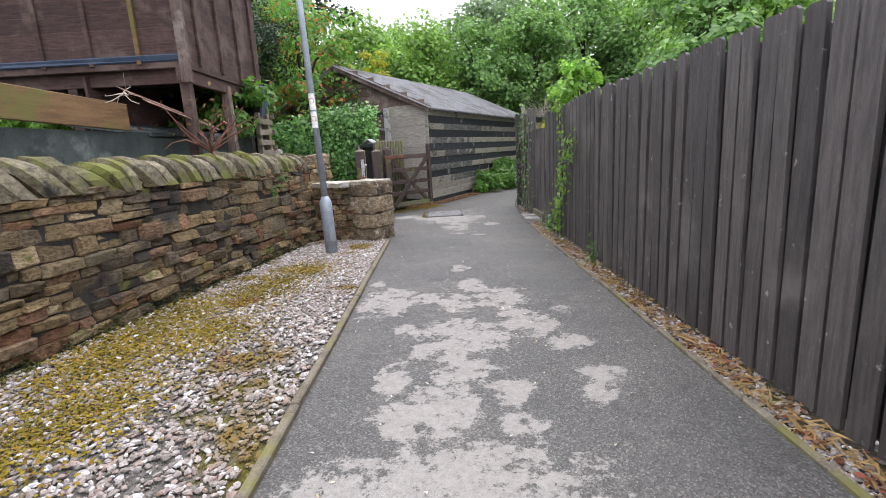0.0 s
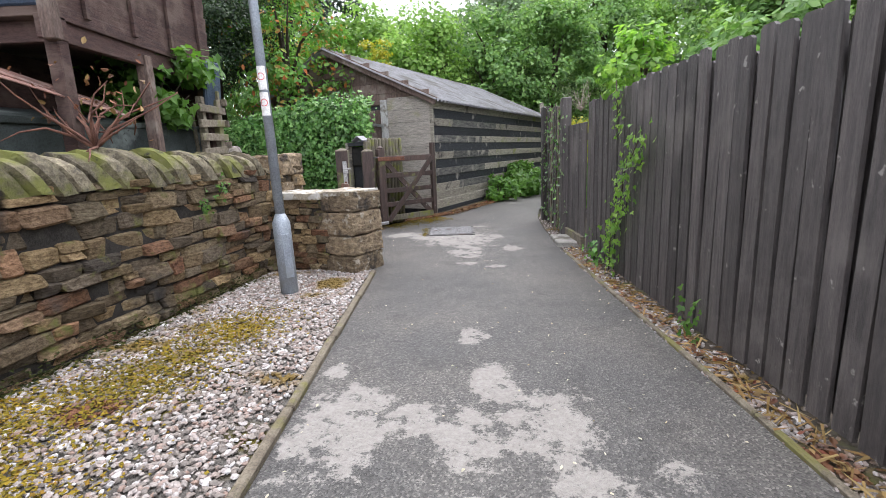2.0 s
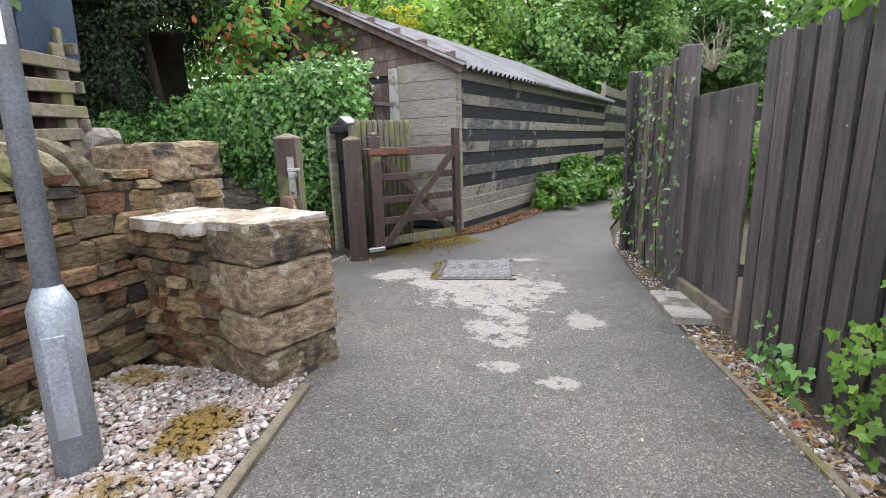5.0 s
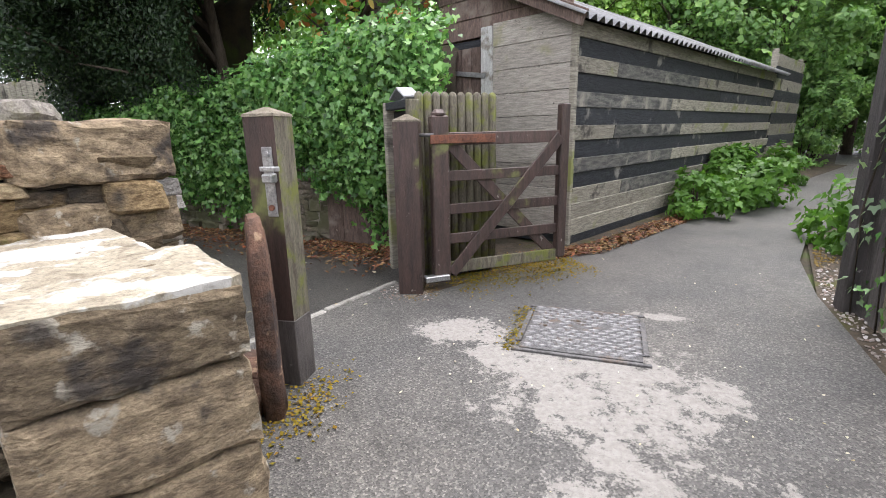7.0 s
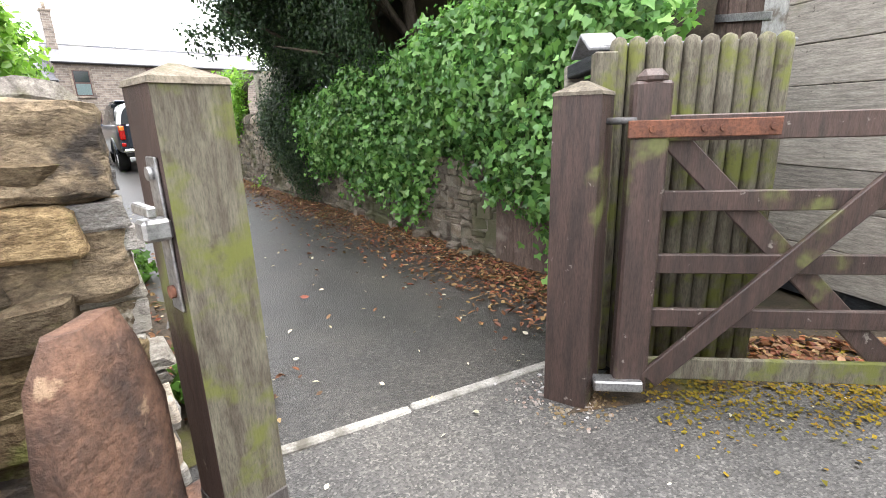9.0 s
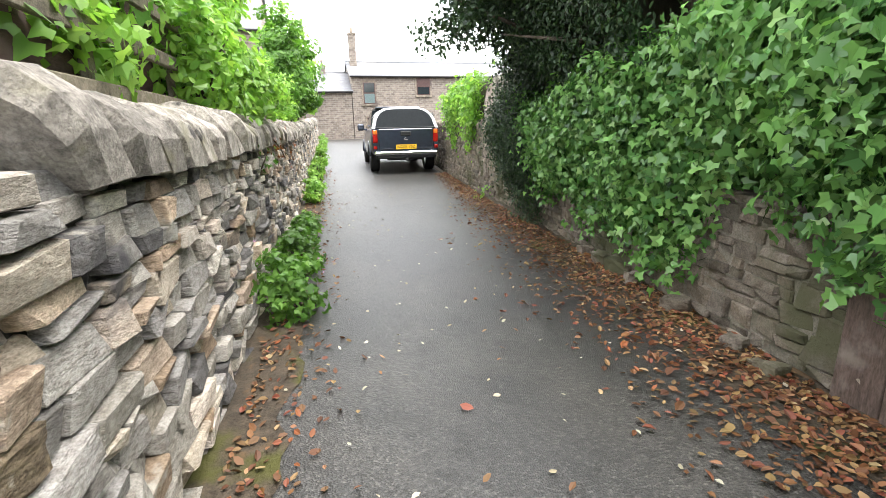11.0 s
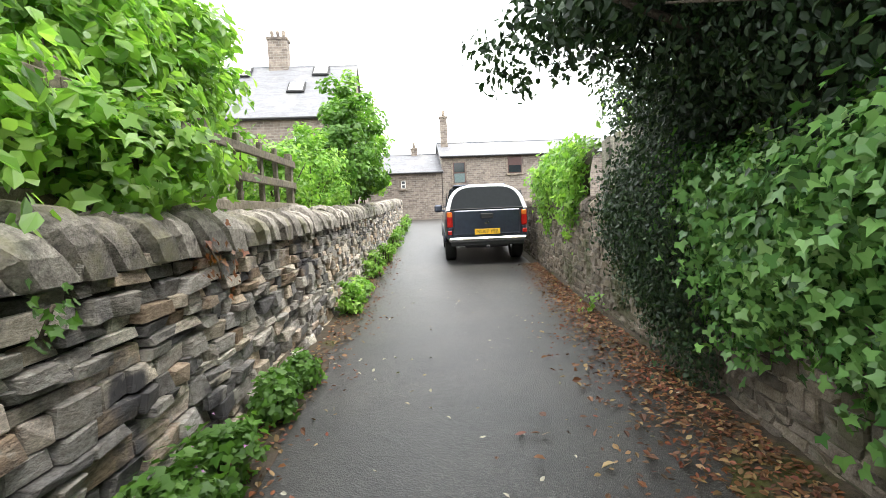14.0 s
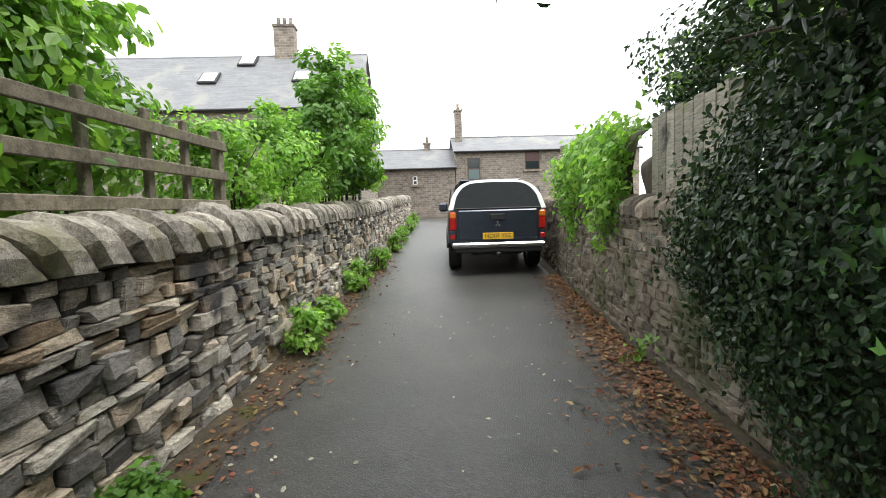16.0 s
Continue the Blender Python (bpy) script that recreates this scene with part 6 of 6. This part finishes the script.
for a in (90, 210, 330):
    slab(0.008, 0.028, 0.028, pose(0.026, 0.03 * math.cos(radians(a)), 0.86 + 0.03 * math.sin(radians(a)), 45, 0, 0), 0.002, bm)
part("emblem", bm, M_CHROME, gate, "small chrome emblem")
part("trim_rail", slab(0.06, 1.5, 0.025, pose(0.09, 0, 1.135), 0.008), M_BLACK, CAR)
for s in (-1, 1):
    lamp = part("tail_lamp", slab(0.07, 0.12, 0.32, pose(0.09, s * 0.765, 0.93), 0.02), M_LAMPRED, CAR, "red tail lamp")
    part("indicator", slab(0.03, 0.1, 0.1, pose(0.06, s * 0.765, 1.03), 0.012), M_LAMPORANGE, lamp, "orange indicator lens")
    part("corner_panel", slab(0.08, 0.12, 0.22, pose(0.1, s * 0.77, 0.66), 0.02), M_CARPAINT, CAR)
    part("reflector", slab(0.02, 0.09, 0.08, pose(0.055, s * 0.77, 0.66), 0.008), M_LAMPRED, CAR)
part("bumper", slab(0.16, 1.6, 0.09, pose(0.02, 0, 0.515), 0.03), M_CHROME, CAR, "chrome rear step bumper")
part("bumper_underside", slab(0.14, 1.5, 0.1, pose(0.06, 0, 0.43), 0.02), M_BLACK, CAR)
part("tow_bar", slab(0.2, 0.08, 0.07, pose(0.0, 0, 0.36), 0.015, slab(0.06, 0.3, 0.05, pose(0.08, 0, 0.36), 0.01)), M_BLACK, CAR)
plate = part("number_plate", slab(0.012, 0.52, 0.112, pose(0.022, 0, 0.665), 0.003), M_PLATE, CAR, "yellow rear number plate")


def lettering(text, size, m, mat, parent, name="lettering"):
    """Flat raised letters as a mesh."""
    cu = bpy.data.curves.new("text", "FONT")
    cu.body, cu.size, cu.align_x, cu.align_y, cu.extrude = text, size, "CENTER", "CENTER", 0.001
    tmp = bpy.data.objects.new("text", cu)
    scene.collection.objects.link(tmp)
    me = bpy.data.meshes.new_from_object(tmp.evaluated_get(bpy.context.evaluated_depsgraph_get()))
    bpy.data.objects.remove(tmp)
    ob = mesh_ob(name, me, mat, parent)
    ob.matrix_basis = m
    return ob


lettering("ND07 YSZ", 0.1, pose(0.0145, 0, 0.665, 90, 0, -90), M_BLACK, plate)


def wheel(x, y):
    w = thing("wheel", pose(x, y, 0.36), "", "")
    w.parent = CAR
    rings = []
    for a in [6.283 * k / 28 for k in range(28)]:
        c, s = math.cos(a), math.sin(a)
        rings.append([(r * c, o, r * s) for r, o in ((0.2, -0.11), (0.33, -0.12), (0.36, -0.09), (0.36, 0.09), (0.33, 0.12), (0.2, 0.11))])
    rings.append(rings[0])
    part("tyre", loft(rings, None, False, True), M_TYRE, w)
    part("rim", tube([(0, -0.1, 0), (0, 0.1, 0)], 0.21, 20), M_CHROME, w)


for x in (1.1, 4.05):
    for y in (-0.74, 0.74):
        wheel(x, y)
part("chassis", slab(4.2, 0.9, 0.2, pose(2.4, 0, 0.42), 0.02), M_BLACK, CAR)
for s in (-1, 1):
    part("mirror", slab(0.12, 0.2, 0.2, pose(2.95, s * 0.98, 1.18), 0.04, slab(0.05, 0.12, 0.05, pose(2.97, s * 0.86, 1.12), 0.01)), M_CARPAINT, CAR)
for x in (1.1, 4.05):
    for s in (-1, 1):
        bm = bmesh.new()
        arch = [(x + 0.43 * math.cos(a), 0.36 + 0.43 * math.sin(a)) for a in np.linspace(0.15, 2.99, 12)]
        tube([(px, s * 0.86, pz) for px, pz in arch], 0.035, 6, bm)
        part("wheel_arch", bm, M_CARPAINT, CAR)

# ---------------------------------------------------------------- houses
M_SLATE_C = surf("slate_courses", (0.19, 0.195, 0.21), (0.14, 0.14, 0.15), 2, (1, 0.5, 6), rough=0.6, bump=0.3, stain=(0.22, 0.22, 0.21), stain_s=0.5, fine=14)
# teal colour for a single lower sash pane
M_TEAL = plain("teal_pane", (0.12, 0.17, 0.17), 0.3)


def masonry(name):
    m = bpy.data.materials.new(name)
    m.use_nodes = True
    nt = m.node_tree
    p = nt.nodes["Principled BSDF"]
    geo = nt.nodes.new("ShaderNodeNewGeometry")
    sep, com = nt.nodes.new("ShaderNodeSeparateXYZ"), nt.nodes.new("ShaderNodeCombineXYZ")
    nt.links.new(geo.outputs["Position"], sep.inputs[0])
    nt.links.new(sums(nt, "ADD", sep.outputs[0], sep.outputs[1]), com.inputs[0])
    nt.links.new(sums(nt, "ADD", sep.outputs[2], sums(nt, "MULTIPLY", grain(nt, 1.5), 0.12)), com.inputs[1])
    b = nt.nodes.new("ShaderNodeTexBrick")
    b.inputs["Scale"].default_value = 2.0
    b.inputs["Color1"].default_value, b.inputs["Color2"].default_value, b.inputs["Mortar"].default_value = (0.29, 0.25, 0.21, 1), (0.16, 0.135, 0.12, 1), (0.3, 0.28, 0.25, 1)
    b.inputs["Mortar Size"].default_value, b.inputs["Brick Width"].default_value, b.inputs["Row Height"].default_value = 0.03, 0.7, 0.3
    nt.links.new(com.outputs[0], b.inputs["Vector"])
    c = mix(nt, 0.6, b.outputs[0], ramp(nt, grain(nt, 4), [(0.3, (0.55, 0.5, 0.48)), (0.7, (1.3, 1.25, 1.2))]), "MULTIPLY")
    nt.links.new(c, p.inputs["Base Color"])
    p.inputs["Roughness"].default_value = 0.95
    bn = nt.nodes.new("ShaderNodeBump")
    bn.inputs["Strength"].default_value, bn.inputs["Distance"].default_value = 0.5, 0.03
    nt.links.new(b.outputs["Fac"], bn.inputs["Height"])
    bn.invert = True
    nt.links.new(bn.outputs[0], p.inputs["Normal"])
    return m


M_MASON = masonry("coursed_sandstone")


def house(name, m, depth, length, eave, ridge, label):
    """Local x goes back from the front wall, y along it; the ridge lies along y."""
    h = thing(name, m, label, "house")
    part("wall", loft([[(0, 0, -0.3), (0, length, -0.3), (depth, length, -0.3), (depth, 0, -0.3)], [(0, 0, eave), (0, length, eave), (depth, length, eave), (depth, 0, eave)]]), M_MASON, h)
    part("gable", loft([[(0, 0.0, eave), (depth / 2, 0.0, ridge - 0.05), (depth, 0.0, eave)], [(0, length, eave), (depth / 2, length, ridge - 0.05), (depth, length, eave)]]), M_MASON, h)
    d, a = math.hypot(depth / 2, ridge - eave) + 0.35, math.degrees(math.atan2(ridge - eave, depth / 2))
    roof = part("roof", slab(d, length + 0.3, 0.1, pose(depth / 4 - 0.1, length / 2, (eave + ridge) / 2 + 0.05, 0, -a, 0), 0.02), M_SLATE_C, h)
    part("roof", slab(d, length + 0.3, 0.1, pose(depth * 0.75 + 0.1, length / 2, (eave + ridge) / 2 + 0.05, 0, a, 0), 0.02), M_SLATE_C, h)
    part("ridge", tube([(depth / 2, -0.15, ridge + 0.1), (depth / 2, length + 0.15, ridge + 0.1)], 0.12, 8), M_SLATE, h)
    part("gutter", tube([(-0.3, -0.1, eave - 0.02), (-0.3, length + 0.1, eave - 0.02)], 0.07, 8), M_BLACK, h)
    return h


def window(h, y, z, w, ht, top, low, frame_mat=M_BROWN):
    wdw = part("window", slab(0.12, w + 0.3, ht + 0.3, pose(0.0, y, z), 0.01), M_HOUSE, h, "dressed stone surround")
    part("frame", slab(0.06, w, ht, pose(-0.05, y, z), 0.01), frame_mat, wdw)
    part("pane", slab(0.02, w - 0.14, ht / 2 - 0.1, pose(-0.085, y, z + ht / 4), 0.004), top, wdw)
    part("pane", slab(0.02, w - 0.14, ht / 2 - 0.1, pose(-0.085, y, z - ht / 4), 0.004), low, wdw)
    part("sill", slab(0.2, w + 0.3, 0.12, pose(-0.08, y, z - ht / 2 - 0.1), 0.01), M_HOUSE, wdw)


def chimney(h, x, y, z0, z1, w, d, pots=1):
    c = part("chimney", slab(d, w, z1 - z0, pose(x, y, (z0 + z1) / 2), 0.02), M_MASON, h)
    part("collar", slab(d + 0.12, w + 0.12, 0.14, pose(x, y, z1 - 0.08), 0.02), M_HOUSE, c)
    for k in range(pots):
        yy = y + (k - (pots - 1) / 2) * 0.35
        part("pot", tube([(x, yy, z1), (x, yy, z1 + 0.2), (x, yy, z1 + 0.45)], [0.13, 0.1, 0.12], 10), M_HOUSE, c)
    return c


H1 = house("stone_house", pose(-30, 6.4, 0.6, 0, 0, 180), 9, 21, 5.9, 9.75, "tall sandstone house with a slate roof and roof lights")
chimney(H1, 4.5, 4.6, 9.2, 11.6, 1.15, 0.8, 3)
for y, f in ((3.2, 0.5), (2.0, 0.85), (6.6, 0.85), (8.2, 0.5)):
    sk = part("roof_light", slab(1.15, 1.0, 0.1, pose(f * 4.5 - 0.05, y, 5.9 + f * 3.85 + 0.28, 0, -40.5, 0), 0.02), M_BLACK, H1, "roof light")
    part("pane", slab(0.95, 0.8, 0.02, pose(f * 4.5 - 0.09, y, 5.9 + f * 3.85 + 0.335, 0, -40.5, 0), 0.005), M_WHITE, sk)
for y in (2.5, 6.5, 10.5):
    window(H1, y, 4.2, 1.0, 1.6, M_GLASS_D, M_GLASS_D, M_WHITE)
part("downpipe", tube([(-0.1, 0.1, 0), (-0.1, 0.1, 5.8)], 0.06, 8), M_BLACK, H1)

H2 = house("stone_cottage", pose(-41, 12.0, 0.65, 0, 0, 180), 6, 14, 3.6, 5.2, "low sandstone cottage with a slate roof")
chimney(H2, 3, 2.0, 5.0, 5.9, 0.5, 0.5, 1)
window(H2, 3.0, 2.75, 0.35, 0.6, M_GLASS_D, M_GLASS_D, M_WHITE)
H3 = house("stone_house", pose(-41, 26.0, 0.65, 0, 0, 180), 6.4, 13.95, 4.75, 6.1, "sandstone house with brown sash windows and a tall chimney")
chimney(H3, 2.4, 13.5, 5.4, 8.3, 0.55, 0.6, 1)
window(H3, 12.6, 3.5, 0.95, 1.6, M_GLASS_D, M_TEAL)
window(H3, 8.2, 4.0, 1.1, 1.3, M_BROWN, M_GLASS_D)
window(H3, 4.5, 3.8, 1.0, 1.5, M_GLASS_D, M_GLASS_D)
window(H3, 12.4, 0.9, 0.95, 1.5, M_GLASS_D, M_GLASS_D)

# ---------------------------------------------------------------- gravel, litter and fallen leaves
rg = np.random.default_rng(77)


def pebbles(name, P, size, mat, label, category, flat=0.65):
    base = bmesh.new()
    bmesh.ops.create_icosphere(base, subdivisions=1, radius=0.5)
    v = np.array([q.co[:] for q in base.verts])
    f = np.array([[q.index for q in p.verts] for p in base.faces])
    base.free()
    n = len(P)
    q = rg.normal(0, 1, (n, 4))
    q /= np.linalg.norm(q, axis=1)[:, None]
    w, x, y, z = q.T
    R = np.stack([1 - 2 * (y * y + z * z), 2 * (x * y - z * w), 2 * (x * z + y * w), 2 * (x * y + z * w), 1 - 2 * (x * x + z * z), 2 * (y * z - x * w), 2 * (x * z - y * w), 2 * (y * z + x * w), 1 - 2 * (x * x + y * y)], -1).reshape(n, 3, 3)
    s = size * rg.uniform(0.5, 1.5, (n, 1)) * np.stack([np.ones(n), rg.uniform(0.6, 0.95, n), rg.uniform(0.4, 0.75, n)], 1)
    V = (v[None] * (1 + rg.normal(0, 0.13, (n, 12, 1)))) * s[:, None, :]
    V = np.einsum("nij,nkj->nki", R, V)
    V[..., 2] *= flat
    V += np.asarray(P)[:, None, :]
    F = (np.arange(n)[:, None, None] * 12 + f[None]).reshape(-1, 3)
    return tagged(mesh_ob(name, quick(name, V.reshape(-1, 3), F), mat), label, category, "", "stuff")


n = 34000
y = 6.9 - 9.5 * rg.uniform(0, 1, n) ** 1.15
lo, hi = wall_a(y) + 0.02, -0.8 - 0.02 * np.ones(n)
x = lo + (hi - lo) * rg.uniform(0, 1, n)
pebbles("gravel", np.stack([x, y, G(x, y) + 0.017 + rg.uniform(0, 0.012, n)], 1), 0.034, M_GRAVEL, "loose white and grey gravel chippings", "gravel")
n = 5200
y = rg.uniform(-1.0, 7.4, n)
x = 1.38 + np.abs(rg.normal(0.08, 0.08, n))
pebbles("fence_gravel", np.stack([x, y, G(x, y) + 0.014], 1), 0.03, M_GRAVEL, "scattered gravel along the fence", "gravel")
n = 900
y = rg.uniform(7.4, 12, n)
x = np.interp(y, [7.4, 8.7, 9.9, 12], [1.4, 1.44, 1.57, 2.2]) + np.abs(rg.normal(0.08, 0.12, n))
pebbles("edge_gravel", np.stack([x, y, G(x, y) + 0.012], 1), 0.025, M_GRAVEL, "scattered gravel along the path edge", "gravel")

n = 260
a, d = rg.uniform(0, 6.283, n), 0.1 + np.abs(rg.normal(0, 0.07, n))
x, y = -1.17 + d * np.cos(a), 9.24 + d * np.sin(a)
pebbles("post_rubble", np.stack([x, y, G(x, y) + 0.014], 1), 0.018, M_GRAVEL, "broken tarmac crumbs round the hinge post", "rubble")


def scatter(name, x, y, lift, size, mat, shape, label, category):
    P = np.stack([x, y, G(x, y) + lift + rg.uniform(0, 0.012, len(x))], 1)
    N = np.tile((0, 0, 1.0), (len(x), 1))
    return tagged(leaves(name, P, N, size, mat, shape, 0, 0.28, None, label, rg), label, category, "", "stuff")


n = 9500
x = -1.6 - 11.5 * rg.uniform(0, 1, n) ** 1.3
y = yc(x) - 0.12 - np.abs(rg.normal(0, 0.32, n)) * np.interp(x, [-13, -8, -4, -1.5], [0.5, 0.8, 1.2, 1.0])
scatter("fallen_leaves", x, y, 0.016, 0.037, L_FALLEN, "oval", "drift of brown and red fallen leaves", "fallen leaves")
n = 480
x = -1.6 - 9.5 * rg.uniform(0, 1, n) ** 1.2
y = yc(x) - 0.1 - np.abs(rg.normal(0, 0.5, n)) * np.interp(x, [-11, -8, -4, -1.5], [0.5, 0.8, 1.2, 1.0])
scatter("fallen_leaves", x, y, 0.024, 0.055, L_FALLEN, "oval", "large curled orange and tan fallen leaves", "fallen leaves")
n = 1700
x = -1.9 - 14 * rg.uniform(0, 1, n)
y = wall_b(x) + 0.08 + np.abs(rg.normal(0, 0.22, n))
scatter("fallen_leaves", x, y, 0.016, 0.04, L_FALLEN, "oval", "dead leaves along the lane wall", "fallen leaves")
n = 230
x, y = rg.uniform(-11, -1.3, n), rg.uniform(8.2, 10.9, n)
scatter("leaf_scraps", x, y, 0.012, 0.03, L_PALE, "oval", "pale leaf scraps scattered on the asphalt", "leaf scraps")
n = 260
x, y = rg.uniform(-0.75, 1.35, n), rg.uniform(0.8, 10.5, n)
scatter("leaf_scraps", x, y, 0.016, 0.018, L_PALE, "oval", "pale leaf scraps scattered on the asphalt", "leaf scraps")
n = 3600
u, v = rg.uniform(0, 1, n), rg.uniform(-0.05, 1.3, n)
x = np.interp(u, [0, 0.3, 1], [-1.0, 0.1, 2.8]) + v * 0.16 - 0.1
y = np.interp(u, [0, 0.3, 1], [10.0, 11.0, 16.2]) - v * 0.16
scatter("shed_litter", x, y, 0.024, 0.045, L_FALLEN, "oval", "dead leaves along the shed foot", "fallen leaves")
n = 700
y = 0.4 + 7 * rg.uniform(0, 1, n) ** 1.8
x = 1.42 + np.abs(rg.normal(0.06, 0.07, n))
scatter("dry_grass", x, y, 0.024, 0.13, L_STRAW, "blade", "dry grass and needles along the fence", "dry grass")
n = 500
y = rg.uniform(0.8, 7.4, n)
x = 1.42 + np.abs(rg.normal(0.06, 0.08, n))
scatter("fence_litter", x, y, 0.028, 0.04, L_FALLEN, "oval", "dead leaves along the fence", "fallen leaves")
n = 15000
cx = np.array([[-2.2, 3.9], [-1.75, 4.4], [-2.25, 2.8], [-1.55, 5.1], [-1.9, 2.2], [-2.3, 3.3], [-1.75, 3.3], [-2.1, 1.6]])
k = rg.integers(0, len(cx), n)
x, y = cx[k, 0] + rg.normal(0, 0.2, n), cx[k, 1] + rg.normal(0, 0.24, n)
ok = (x > wall_a(y) + 0.03) & (x < -0.9)
scatter("moss", x[ok], y[ok], 0.028, 0.024, L_MOSS, "clump", "patches of yellow-brown moss on the gravel", "moss")
n = 3000
u, v = rg.uniform(-0.02, 1.1, n), rg.normal(0.12, 0.2, n)
x, y = -0.95 + 0.85 * u - v * 0.6 + rg.normal(0, 0.03, n), 9.5 + 0.72 * u + v * 0.7
scatter("gate_moss", x, y, 0.014, 0.02, L_MOSS, "clump", "moss and litter under the gate", "moss")
n = 220
x, y = -0.31 + rg.normal(0, 0.03, n), rg.uniform(8.5, 9.15, n)
scatter("cover_grass", x, y, 0.014, 0.018, L_MOSS, "clump", "olive moss and grass growing along the manhole cover's edge", "grass")
n = 7000
y = rg.uniform(-1.0, 6.7, n)
x = wall_a(y) + np.abs(rg.normal(0.01, 0.045, n))
scatter("wall_moss", x, y, 0.02 + 0.12 * rg.uniform(0, 1, n) ** 3 * (x < wall_a(y) + 0.03), 0.024, L_DARKMOSS, "clump", "dark damp moss along the foot of the garden wall", "moss")
n = 420
x, y = rg.normal(-1.1, 0.09, n), rg.normal(7.72, 0.16, n)
scatter("post_moss", x, y, 0.012, 0.02, L_MOSS, "clump", "moss on the asphalt beside the latch post", "moss")
